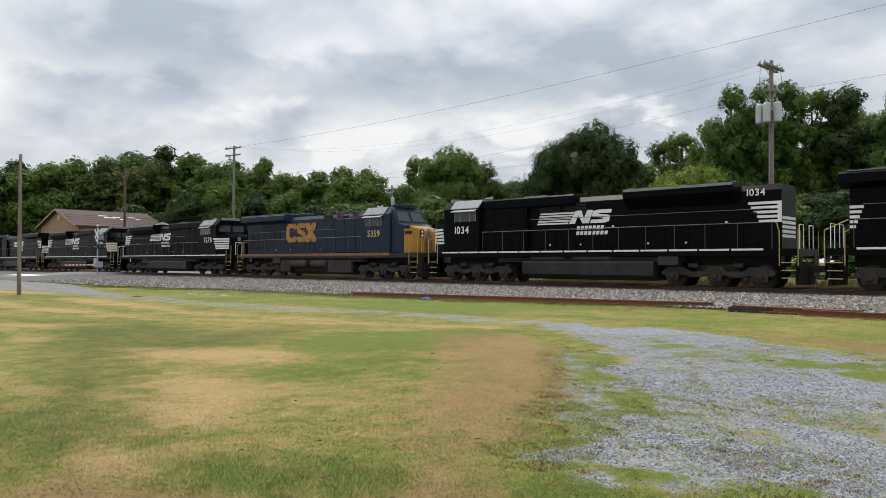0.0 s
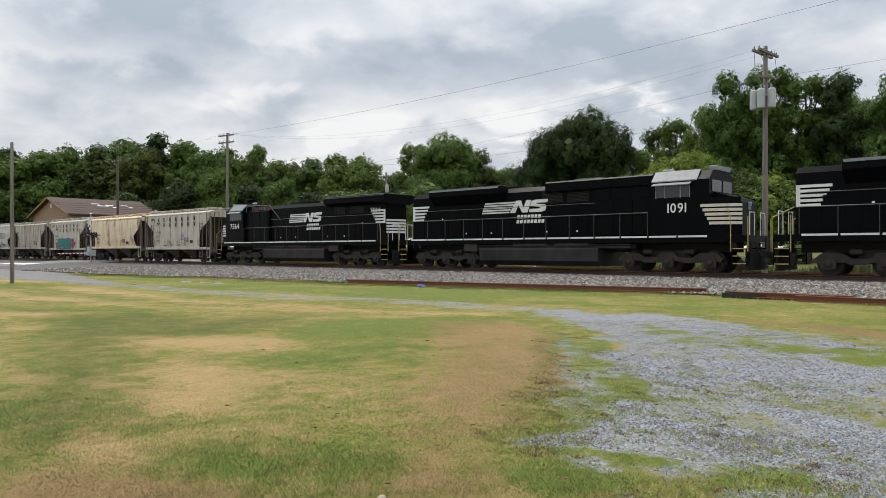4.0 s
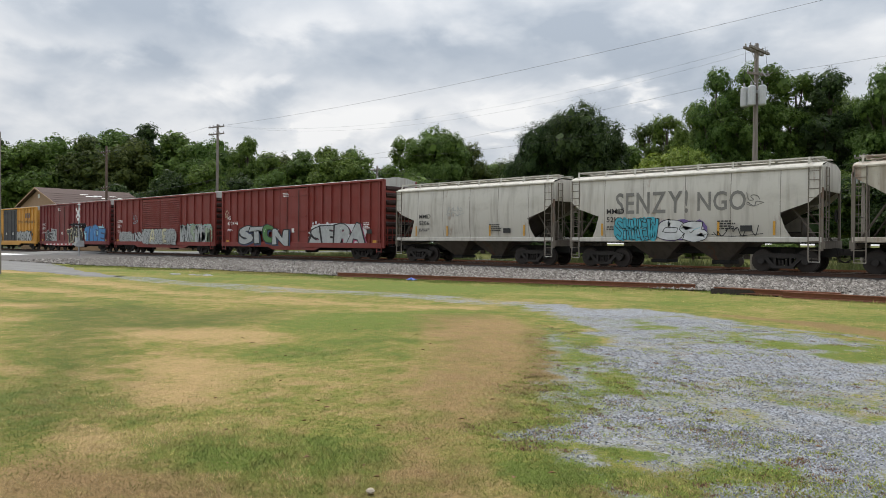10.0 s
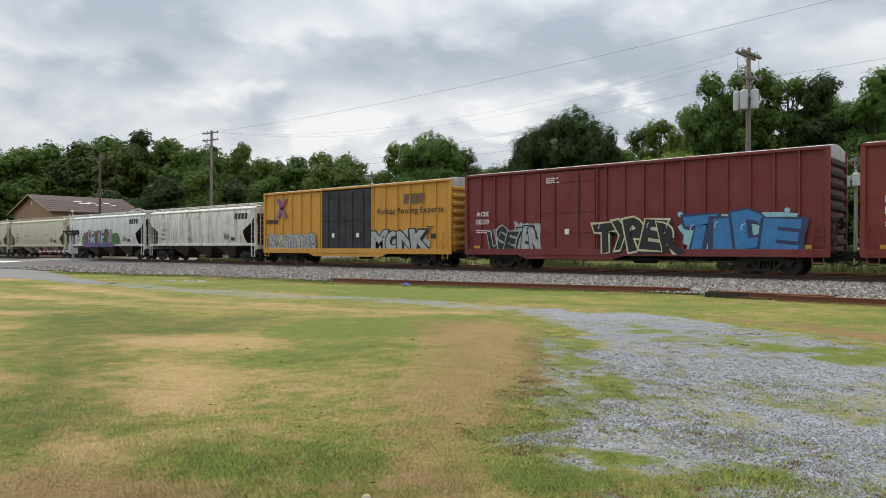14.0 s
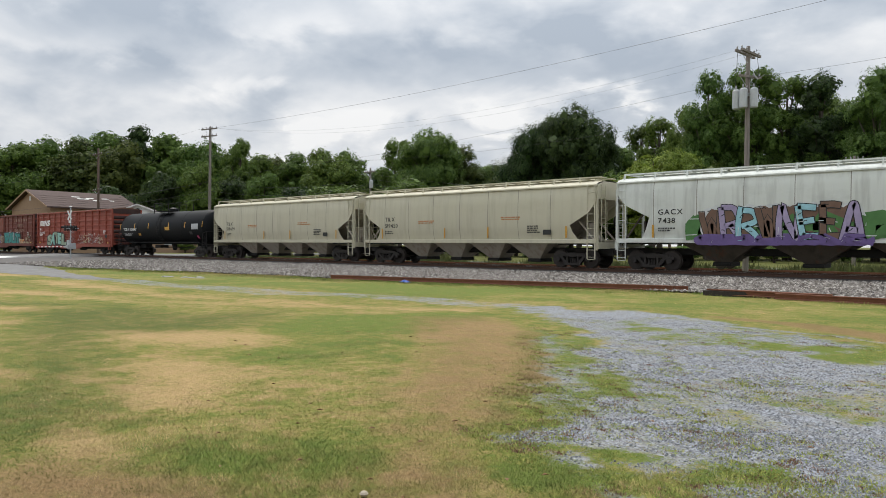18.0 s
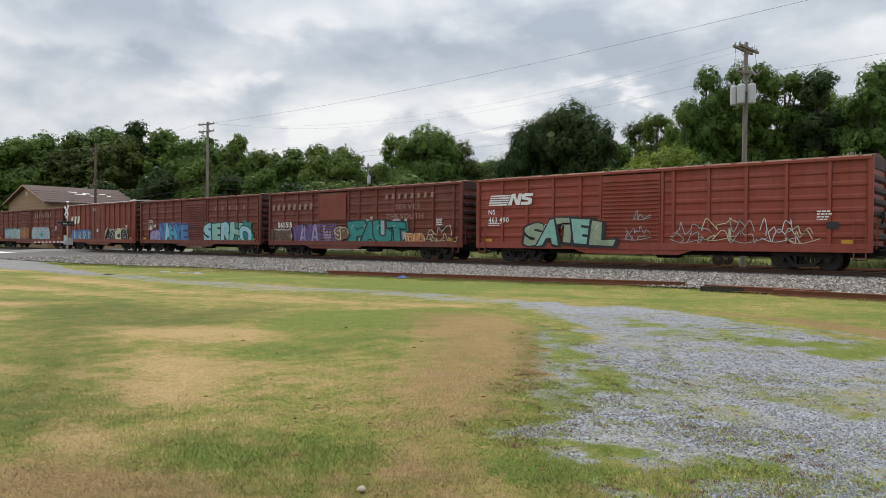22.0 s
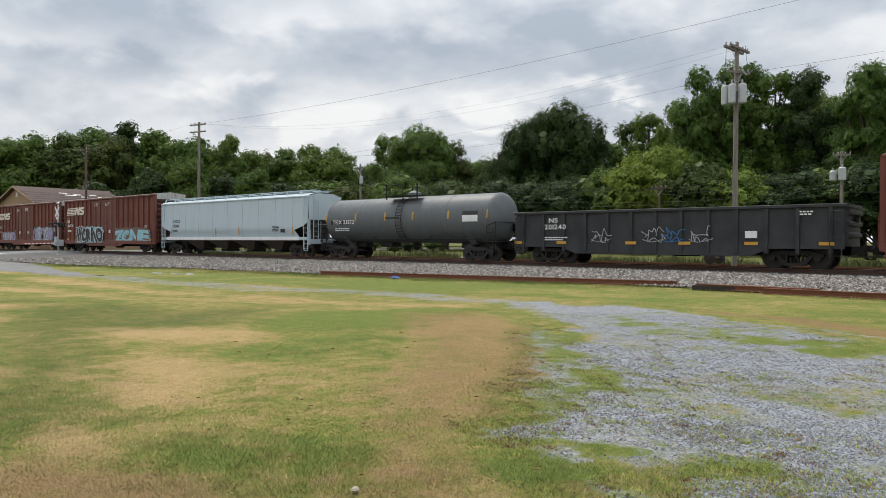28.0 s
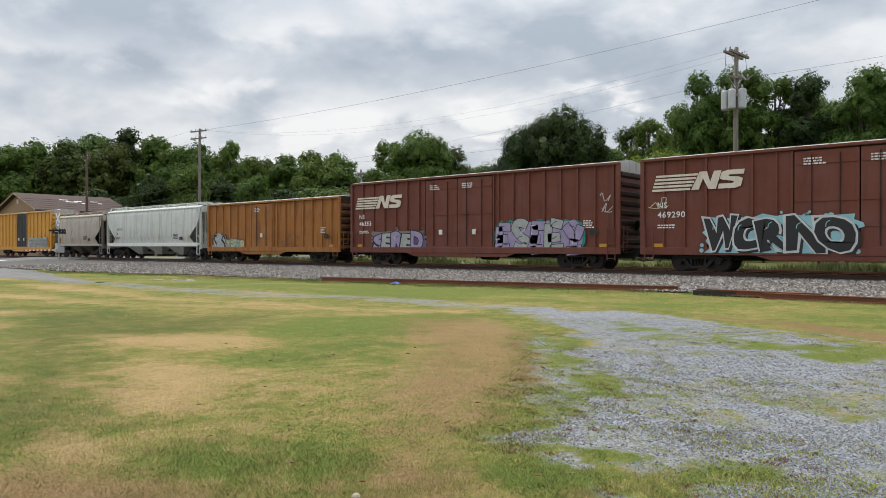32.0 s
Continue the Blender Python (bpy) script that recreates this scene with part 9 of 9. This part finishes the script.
def make_buildings():
    k = 44.0
    big = gable_house(-2.917 * k, k, 93.0, 14.8, 14.6, 7.45, 0.199 * k + 1.45, "large house with brown shingle roof and tan gable wall", 3)
    # old white boards where the shingles have been taken off
    slope = (0.199 * k + 1.45 - 7.45) / 7.3
    for i, (a, b, q) in enumerate(((5.4, 6.8, 0.34), (6.0, 7.9, 0.46), (7.6, 8.9, 0.40), (8.4, 9.5, 0.54), (10.4, 11.6, 0.38), (11.4, 12.1, 0.5))):
        yy = -7.3 * q
        zz = 0.199 * k + 1.45 + 0.16 - slope * abs(yy)
        m = Mesh().add([(a, yy, zz + 0.03), (b, yy, zz + 0.03), (b, yy - 0.32, zz + 0.03 - slope * 0.32), (a, yy - 0.32, zz + 0.03 - slope * 0.32), (a, yy, zz - 0.05), (b, yy, zz - 0.05), (b, yy - 0.32, zz - 0.05 - slope * 0.32), (a, yy - 0.32, zz - 0.05 - slope * 0.32)],
                        [(0, 1, 2, 3), (4, 7, 6, 5), (0, 4, 5, 1), (2, 6, 7, 3), (1, 5, 6, 2), (0, 3, 7, 4)])
        part("roof_patch", m, TRIM, big, "pale bare strip on the roof")
    low_house(-105.2, 50.0, 52.0)


make_buildings()


# ---- trees ----
def leaf_cloud(rs, centre, out_dir, r, n, size, out):
    """n leaf sprays over an uneven clump, facing away from the clump, from its lobe and up."""
    d = rs.normal(size=(n, 3)) + np.array(out_dir) * 0.35 + np.array([0, 0, 0.15])
    d /= np.linalg.norm(d, axis=1, keepdims=True)
    rad = r * rs.uniform(0.2, 1.0, (n, 1)) ** 0.5 * np.where(rs.uniform(size=(n, 1)) < 0.25, rs.uniform(1.0, 1.9, (n, 1)), 1.0)
    P = np.array(centre) + d * rad * np.array([1.0, 1.0, 0.85])
    nrm = d * 0.4 + np.array(out_dir) * 0.8 + rs.normal(scale=0.42, size=(n, 3)) + np.array([0, 0, 0.55])
    nrm /= np.linalg.norm(nrm, axis=1, keepdims=True)
    a = np.cross(nrm, rs.normal(size=(n, 3)))
    a /= np.linalg.norm(a, axis=1, keepdims=True)
    b = np.cross(nrm, a)
    s_ = rs.uniform(0.5, 1.3, (n, 1)) * size
    bend = nrm * s_ * 0.2
    out.append(np.stack([P - a * s_, P - b * s_ * 0.6 + bend, P + a * s_, P + b * s_ * 0.6 + bend], 1))


def ball_ways(rs, n, low=-0.55):
    """n directions spread evenly over a ball, none steeper down than low."""
    z = low + (1 - low) * (np.arange(n) + 0.5) / n
    a = np.arange(n) * 2.39996 + rs.uniform(0, 6.28)
    w = np.sqrt(1 - z * z)
    d = np.stack([w * np.cos(a), w * np.sin(a), z], -1) + rs.normal(scale=0.16, size=(n, 3))
    return d / np.linalg.norm(d, axis=1, keepdims=True)


def tree_meshes(seed, H, W, base, lobes, swell, leaf, per):
    """A trunk with limbs, and a crown of billowing lobes, each a heap of leaf clumps round shaded inner twigs."""
    rs = np.random.RandomState(seed)
    wood_m = Mesh()
    t0 = H * 0.020 + 0.05
    wood_m.tube((0, 0, -0.2), (0.1, 0.05, H * 0.35), t0 * 1.25, 9, t0 * 0.85)
    wood_m.tube((0.1, 0.05, H * 0.35), (0.0, 0.2, H * 0.85), t0 * 0.85, 8, t0 * 0.2)
    out = []
    zc, rz = (base + H) / 2, (H - base) / 2
    for k, d in enumerate(ball_ways(rs, lobes, -0.75)):
        lr = W * swell * 1.12 * rs.uniform(0.72, 1.28)
        reach = rs.uniform(0.80, 1.02) if k % 3 else rs.uniform(0.25, 0.75)
        c = np.array([d[0] * (W / 2 - lr) * reach, d[1] * (W / 2 - lr) * reach, zc + d[2] * (rz - lr * 0.9) * reach])
        wood_m.tube((0.05, 0.1, max(base * 0.7, c[2] - H * 0.22)), tuple(c), t0 * 0.34, 5, t0 * 0.07)
        # inner foliage closes the lobe
        n = 60
        q = rs.normal(size=(n, 3))
        q /= np.linalg.norm(q, axis=1, keepdims=True)
        P = c + q * lr * rs.uniform(0.15, 0.80, (n, 1))
        a = np.cross(q, rs.normal(size=(n, 3)))
        a /= np.linalg.norm(a, axis=1, keepdims=True)
        b2 = np.cross(q, a)
        s_ = lr * rs.uniform(0.14, 0.28, (n, 1))
        out.append(np.stack([P - a * s_, P - b2 * s_, P + a * s_, P + b2 * s_], 1))
        for way in ball_ways(rs, 22):
            cr = lr * rs.uniform(0.16, 0.36)
            cc = c + way * (lr - cr * 0.6) * rs.uniform(0.70, 1.15) * np.array([1, 1, 0.88])
            leaf_cloud(rs, cc, way, cr, int(per * 0.62 * (cr / (0.26 * lr)) ** 1.7), leaf, out)
    Q = np.concatenate(out)
    n = len(Q)
    return wood_m.data("trunk", BARK), Q.reshape(-1, 3), (np.arange(n * 4).reshape(-1, 4))


LEAF = [leaves("leaves_mid_green", (0.048, 0.088, 0.019), (0.158, 0.238, 0.056)), leaves("leaves_deep_green", (0.011, 0.027, 0.009), (0.064, 0.108, 0.030)),
        leaves("leaves_yellow_green", (0.110, 0.165, 0.024), (0.270, 0.335, 0.068)), leaves("leaves_olive", (0.024, 0.044, 0.011), (0.120, 0.156, 0.042))]
TREE_KINDS = []


def make_tree_kinds():
    for k, (H, W, base, lobes, swell, leaf, per) in enumerate(((18, 11, 1.5, 34, 0.150, 0.20, 50), (20, 10, 2.0, 36, 0.150, 0.20, 50), (16, 12, 1.0, 36, 0.145, 0.20, 50), (14, 8.5, 1.0, 28, 0.165, 0.19, 46), (18, 13, 1.5, 58, 0.130, 0.18, 46), (9, 8, 0.2, 26, 0.16, 0.17, 42), (18, 9, 3.5, 24, 0.150, 0.17, 50))):
        kinds = []
        for fine in (0.64, 0.95):
            trunk, Q, F = tree_meshes(40 + k, H, W, base, lobes, swell, leaf * fine, int(per * (1.5 if fine < 0.8 else 0.8)))
            kinds.append((H, trunk, Q.tolist(), F.tolist(), {}))
        TREE_KINDS.append(kinds)


make_tree_kinds()


def tree(x, y, kind, H, leaf, label="broad leafy tree with a dense uneven green crown", wide=1.0, name="tree", group="woods behind the railway"):
    H0, trunk, Q, F, made = TREE_KINDS[kind][1 if math.hypot(x, y) > 122 or H < 2.5 else 0]
    if leaf not in made:
        made[leaf] = raw("crown", Q, F, LEAF[leaf])
    t = thing(name, label, "tree", group, (x, y, float(height(np.array(x), np.array(y)))))
    s_ = H / H0 * (1.055 if kind != 5 else 1.0)
    t.scale = (s_ * wide, s_ * wide, s_)
    t.rotation_euler[2] = random.uniform(0, 6.28)
    part("trunk", trunk, BARK, t)
    part("crown", made[leaf], LEAF[leaf], t)
    return t


def at_bearing(bearing, dist):
    """A place on the ground by bearing (degrees to the left of +y) and distance from the camera."""
    a = radians(bearing)
    return -math.sin(a) * dist, math.cos(a) * dist


# bearing, distance, elevation of the top in degrees, kind, leaf, width
SKYLINE = [
    (76.0, 175, 6.8, 0, 0, 1.2), (74.0, 178, 7.0, 1, 3, 1.2), (72.1, 172, 6.9, 2, 0, 1.1), (70.0, 180, 7.3, 0, 0, 1.1), (68.3, 170, 7.5, 1, 3, 1.1), (66.9, 176, 8.1, 2, 0, 0.9),
    (65.4, 165, 7.5, 0, 3, 1.0), (63.8, 172, 8.7, 1, 1, 0.9), (61.5, 165, 8.2, 2, 0, 0.9), (59.6, 158, 7.9, 0, 0, 0.9), (58.0, 160, 7.4, 3, 0, 1.0), (56.9, 150, 8.0, 6, 0, 0.8),
    (55.4, 160, 6.9, 2, 0, 1.0), (54.0, 165, 6.9, 0, 3, 1.0), (52.6, 158, 7.2, 1, 0, 1.0), (50.2, 150, 7.6, 2, 0, 0.85), (48.4, 155, 7.4, 0, 0, 0.9), (46.7, 165, 6.0, 3, 1, 1.1), (45.6, 165, 6.3, 0, 0, 1.0),
    (44.4, 118, 8.2, 6, 0, 0.9), (42.0, 112, 9.3, 4, 0, 0.85), (39.8, 114, 8.3, 0, 3, 0.8), (38.0, 120, 6.9, 3, 0, 1.0), (36.3, 116, 6.6, 2, 3, 0.9),
    (35.0, 96, 7.4, 2, 1, 0.7), (33.1, 94, 10.0, 4, 1, 0.72), (30.7, 92, 10.8, 4, 1, 0.78), (28.6, 95, 9.9, 0, 1, 0.75), (26.9, 104, 8.2, 3, 0, 0.9), (25.2, 108, 9.0, 6, 3, 0.9), (23.9, 104, 9.6, 6, 0, 0.8),
    (22.0, 86, 10.6, 0, 0, 0.55), (20.5, 84, 12.6, 1, 0, 0.62), (18.7, 88, 11.2, 0, 3, 0.7), (17.3, 84, 12.7, 6, 0, 0.9), (15.0, 84, 11.9, 6, 0, 0.9), (13.0, 84, 11.8, 6, 1, 0.9), (11.9, 90, 11.0, 4, 0, 0.7), (10.9, 88, 10.0, 0, 1, 0.7), (9.5, 80, 11.7, 1, 0, 0.8), (7.8, 82, 12.0, 4, 0, 0.7), (5.5, 80, 12.0, 0, 0, 0.95), (2.0, 82, 12.2, 2, 0, 1.0),
    # lower growth in front of the tall trees
    (66.0, 150, 4.6, 5, 1, 1.0), (62.5, 140, 5.4, 2, 1, 0.8), (59.8, 138, 6.2, 2, 0, 0.75), (57.6, 140, 5.4, 3, 1, 0.9), (55.0, 135, 5.6, 2, 0, 0.8), (52.5, 138, 5.0, 5, 1, 1.1), (49.5, 130, 5.2, 5, 0, 1.3), (46.8, 125, 4.9, 5, 3, 1.4),
    (43.0, 100, 5.8, 5, 0, 1.2), (40.2, 98, 5.4, 5, 3, 1.2), (38.2, 96, 5.0, 5, 3, 1.2), (35.8, 88, 5.4, 5, 1, 1.2), (33.6, 86, 5.2, 5, 1, 1.2), (31.2, 84, 5.4, 5, 1, 1.2), (28.8, 84, 5.6, 5, 1, 1.2), (26.6, 82, 6.2, 5, 0, 1.1), (24.4, 78, 7.8, 5, 2, 0.9), (22.4, 77, 7.9, 3, 2, 0.7), (20.4, 76, 6.8, 5, 3, 1.0),
    (18.2, 76, 6.0, 5, 2, 1.1), (15.8, 78, 5.6, 5, 1, 1.2), (13.4, 76, 5.6, 5, 1, 1.2), (11.2, 76, 5.8, 5, 0, 1.2), (8.6, 74, 6.0, 5, 1, 1.2), (5.4, 74, 6.4, 5, 0, 1.2), (2.4, 74, 6.4, 5, 0, 1.2),
    # depth behind
    (71.0, 205, 6.2, 0, 1, 1.5), (67.6, 205, 6.6, 2, 1, 1.5), (64.6, 200, 7.0, 0, 1, 1.4), (74.6, 210, 5.9, 2, 1, 1.5), (60.5, 195, 6.8, 0, 1, 1.4), (57.5, 190, 6.2, 2, 1, 1.4), (54.8, 190, 5.6, 0, 1, 1.5), (51.4, 185, 6.0, 2, 1, 1.4), (47.6, 190, 5.4, 0, 1, 1.4),
    (43.2, 140, 6.6, 2, 1, 1.1), (40.6, 140, 6.6, 2, 1, 1.1), (37.2, 135, 5.4, 0, 1, 1.3), (33.8, 120, 6.6, 2, 1, 1.0), (30.0, 118, 7.6, 0, 1, 1.0), (26.0, 120, 6.4, 2, 0, 1.0), (21.4, 108, 8.6, 2, 1, 1.0), (15.2, 108, 7.2, 2, 1, 1.1), (12.8, 106, 8.0, 0, 1, 1.0), (8.6, 104, 9.0, 0, 1, 1.1), (3.4, 104, 9.6, 2, 1, 1.2),
]


def make_woods():
    for b, dist, up, kind, leaf, wide in SKYLINE:
        x, y = at_bearing(b, dist)
        H = 1.5 + dist * math.tan(radians(up))
        lab = ("broad leafy tree with a dense green crown", "dark green leafy tree with a dense crown", "bright yellow-green leafy tree behind the railway", "olive-green leafy tree with a loose crown")[leaf]
        tree(x, y, kind, H, leaf, lab if kind != 5 else lab.replace("tree", "bushy tree"), wide)
    # low weeds along the far side of the railway
    for i in range(44):
        x = -120 + i * 3.1 + random.uniform(-1.5, 1.5)
        tree(x, 54 + random.uniform(0.0, 14.0), 5, random.uniform(0.9, 2.2), random.choice((0, 1, 3)), "low green bush growing behind the railway", 2.0, "bush", "bushes behind the railway")


make_woods()


# ---- grass and gravel underfoot ----
def blade_material():
    m, nt, b = material("grass_blades")
    a1 = nt.nodes.new("ShaderNodeAttribute")
    a1.attribute_name = "tint"
    nt.links.new(a1.outputs["Color"], b.inputs["Base Color"])
    b.inputs["Roughness"].default_value = 0.8
    b.inputs["Specular IOR Level"].default_value = 0.15
    # thin blades scatter light as the turf does, so the shading leans towards the sky
    geo, add = nt.nodes.new("ShaderNodeNewGeometry"), nt.nodes.new("ShaderNodeVectorMath")
    add.inputs[1].default_value = (0, 0, 1.6)
    nt.links.new(geo.outputs["Normal"], add.inputs[0])
    nt.links.new(add.outputs[0], b.inputs["Normal"])
    return m


def blades(name, X, Y, h, w, lean, col, rs, label):
    n = len(X)
    Z = height(X, Y)
    a, la = rs.uniform(0, 6.28, n), rs.uniform(0, 6.28, n)
    px, py = np.cos(a) * w, np.sin(a) * w
    dx, dy = np.cos(la) * lean * h, np.sin(la) * lean * h
    V = np.stack([np.stack([X - px, Y - py, Z - 0.004], -1), np.stack([X + px, Y + py, Z - 0.004], -1), np.stack([X + dx, Y + dy, Z + h], -1)], 1)
    me = raw(name, V.reshape(-1, 3).tolist(), np.arange(3 * n).reshape(-1, 3).tolist(), BLADE)
    at = me.color_attributes.new("tint", "FLOAT_COLOR", "POINT")
    at.data.foreach_set("color", np.repeat(np.concatenate([col, np.ones((n, 1))], 1), 3, 0).astype(np.float32).reshape(-1))
    tagged(new(name, me), label, "grass", kind="stuff")


BLADE = blade_material()
TURF = np.array([(0.138, 0.190, 0.036), (0.245, 0.250, 0.060), (0.39, 0.305, 0.118), (0.52, 0.370, 0.180)])


def turf_colour(share, dark, rs):
    """Blade colours from lush green to straw."""
    k = np.clip(share, 0, 0.999) * 3
    i = k.astype(int)
    col = TURF[i] * (1 - (k - i))[:, None] + TURF[i + 1] * (k - i)[:, None]
    return col * (1 - 0.42 * dark[:, None]) * rs.uniform(0.72, 1.22, (len(share), 1))


def make_grass():
    rs = np.random.RandomState(5)
    n = 330000
    # thick by the camera, thin further off, over the wedge that the lawn fills
    ang = np.radians(rs.uniform(0, 80, n))
    u = rs.uniform(0, 1, n)
    dist = np.where(rs.uniform(0, 1, n) < 0.6, 1 / (1 / 4.2 - u * (1 / 4.2 - 1 / 23.0)), 4.2 * (23.0 / 4.2) ** u)
    X, Y = -np.sin(ang) * dist, np.cos(ang) * dist
    gravel, dry, lush, dark, earth = zones(X, Y)
    tuft, mott = fbm(X, Y, 4.0, 71, 3), fbm(X, Y, 1.4, 77, 4)
    bare = np.clip((gravel - 0.28) / 0.2 + (0.5 - tuft) * 2.0, 0, 0.985)
    keep = (rs.uniform(0, 1, n) > np.maximum(bare, earth * 0.25)) & (Y < ballast_edge(X) - 0.1)
    X, Y, dist, dry, lush, dark, earth, tuft, mott, gravel = (q[keep] for q in (X, Y, dist, dry, lush, dark, earth, tuft, mott, gravel))
    n = len(X)
    h = np.clip(7.0 / dist, 0.4, 1.0) * rs.uniform(0.008, 0.026, n) * (1 + 0.4 * lush - 0.3 * dry + 0.3 * dark) * (1 - 0.5 * np.clip(gravel * 2.5, 0, 1)) * (0.6 + 0.8 * tuft)
    w = (0.0010 + 0.00034 * dist) * rs.uniform(0.6, 1.3, n)
    share = np.clip(dry + (rs.uniform(0, 1, n) - 0.5) * 0.45 + (tuft - 0.5) * 2.2 + (mott - 0.5) * 1.3 - 0.25 * (gravel > 0.4), 0, 1)
    soil = np.clip(earth + (mott - 0.5) * 0.8 * (earth > 0.1), 0, 1)[:, None] * 0.85
    tint = turf_colour(share, dark, rs) * (1 - soil) + np.array([0.21, 0.124, 0.058]) * soil * rs.uniform(0.7, 1.3, (n, 1))
    blades("grass", X, Y, h, w, rs.uniform(0.3, 1.6, n), tint * (0.50 + 1.0 * fbm(X, Y, 6.0, 73, 3))[:, None], rs, "short mown grass, part green and part dried to straw")
    # taller unmown tufts where the mower stops short of the ballast, and weeds in the yard
    n = 60000
    X = -52 + 60 * rs.uniform(0, 1, n) ** 0.8
    Y = ballast_edge(X) - np.abs(rs.normal(scale=1.2, size=n)) + 0.15
    tuft = fbm(X, Y, 1.1, 83, 3)
    keep = (tuft + rs.uniform(-0.25, 0.25, n) > 0.47) & (X > -50)
    X, Y, tuft = X[keep], Y[keep], tuft[keep]
    n = len(X)
    share = np.clip(0.15 + (rs.uniform(0, 1, n) - 0.5) * 0.6 + (fbm(X, Y, 0.5, 91, 3) - 0.5) * 1.8, 0, 1)
    blades("verge_grass", X, Y, rs.uniform(0.03, 0.10, n) * (0.4 + tuft), rs.uniform(0.006, 0.013, n), rs.uniform(0.2, 0.9, n), turf_colour(share, share * 0, rs), rs, "rough taller grass and weeds along the ballast")
    n = 62000
    c = 3600
    a, d = np.radians(rs.uniform(0, 48, c)), 1 / (1 / 4.4 - rs.uniform(0, 1, c) * (1 / 4.4 - 1 / 15.0))
    cx, cy, cr = -np.sin(a) * d, np.cos(a) * d, rs.uniform(0.02, 0.12, c)
    g = zones(cx, cy)[0]
    ok = np.nonzero((g > 0.06) & (fbm(cx, cy, 0.8, 97, 2) + rs.uniform(-0.2, 0.2, c) > 0.44))[0]
    pick = ok[rs.randint(0, len(ok), n)]
    X, Y = cx[pick] + rs.normal(size=n) * cr[pick], cy[pick] + rs.normal(size=n) * cr[pick] * 0.8
    brown = (pick * 7919 % 100) / 100.0
    col = turf_colour(np.clip(0.15 + rs.uniform(-0.2, 0.3, n), 0, 1), np.full(n, 0.0), rs) * 1.25
    col = np.where((brown < 0.22)[:, None], np.array([0.17, 0.095, 0.060]) * rs.uniform(0.6, 1.4, (n, 1)), col)
    blades("yard_weeds", X, Y, rs.uniform(0.006, 0.024, n), rs.uniform(0.003, 0.008, n), rs.uniform(0.3, 1.6, n), col, rs, "small green and brown weeds growing through gravel")


    n = 42000
    X, Y = rs.uniform(-75, 12, n), 42.5 + np.abs(rs.normal(scale=3.2, size=n))
    tuft = fbm(X, Y, 0.45, 103, 3)
    keep = tuft + rs.uniform(-0.1, 0.1, n) > 0.50
    X, Y, tuft = X[keep], Y[keep], tuft[keep]
    n = len(X)
    blades("tall_weeds", X, Y, rs.uniform(0.15, 0.9, n) * (tuft * 2.4 - 0.80), rs.uniform(0.02, 0.05, n), rs.uniform(0.1, 0.7, n), turf_colour(np.clip(0.05 + rs.uniform(-0.1, 0.25, n), 0, 1), np.full(n, 1.0), rs) * 0.6, rs, "tall green weeds growing behind the railway")


make_grass()


def make_gravel():
    def scatter(rs, k):
        ang = np.radians(rs.uniform(-4, 42, k * 3))
        dist = 3.6 + 13.0 * rs.uniform(0, 1, k * 3) ** 1.25
        X, Y = -np.sin(ang) * dist, np.cos(ang) * dist
        g = zones(X, Y)[0]
        good = np.nonzero(rs.uniform(0.35, 1.0, k * 3) < g)[0][:k]
        good = np.resize(good, k)
        return np.stack([X[good], Y[good], height(X[good], Y[good]) + 0.002], -1)

    grey = stones("blue_grey_gravel", [(0.13, 0.136, 0.148), (0.24, 0.25, 0.268), (0.16, 0.167, 0.18), (0.36, 0.375, 0.395), (0.20, 0.208, 0.222)])
    stone_field("gravel", 24000, scatter, (0.006, 0.016), grey, "loose blue-grey gravel with weeds growing through it", "gravel")
    rs = np.random.RandomState(9)
    v, f = [], []
    for i in range(130):
        a, d = radians(rs.uniform(0, 60)), rs.uniform(3.5, 14)
        x, y = -math.sin(a) * d, math.cos(a) * d
        s_ = rs.uniform(0.012, 0.04)
        t = rs.uniform(0, 6.28)
        z = float(height(np.array(x), np.array(y))) + 0.03
        c, q = math.cos(t) * s_, math.sin(t) * s_
        k = len(v)
        v += [(x - c, y - q, z), (x + q * 0.6, y - c * 0.6, z + 0.012), (x + c, y + q, z), (x - q * 0.6, y + c * 0.6, z + 0.010)]
        f.append((k, k + 1, k + 2, k + 3))
    tagged(new("fallen_leaves", raw("fallen_leaves", v, f, plain("dead_leaf", (0.22, 0.12, 0.05), 0.8, 0.0, 0.6, 40))), "scattered dry brown leaves on the lawn", "fallen leaves", kind="stuff")


make_gravel()


# ---- the train's run ----
def motions():
    run = [(0.0, -0.00), (1.0, 16.57), (2.0, 33.04), (3.0, 49.50), (3.5, 57.66), (5.5, 90.48), (6.0, 98.73), (7.0, 115.39), (8.0, 131.84), (9.0, 148.66), (10.0, 165.34), (11.0, 181.95), (12.0, 198.55), (13.0, 215.20), (14.0, 231.77), (14.5, 240.08), (16.5, 272.94), (17.0, 281.06), (18.0, 297.23), (19.0, 313.52), (20.0, 329.89), (21.0, 346.49), (22.0, 362.88), (23.0, 379.24), (24.0, 395.56), (25.0, 411.87), (25.5, 419.97), (27.5, 452.49), (28.0, 460.66), (29.0, 477.02), (30.0, 493.08), (31.0, 509.28), (32.0, 525.38)]
    for car in CARS:
        walk(car, [(t, pose(car["middle"] + s, TRACK, RAIL_TOP)) for t, s in run])


motions()
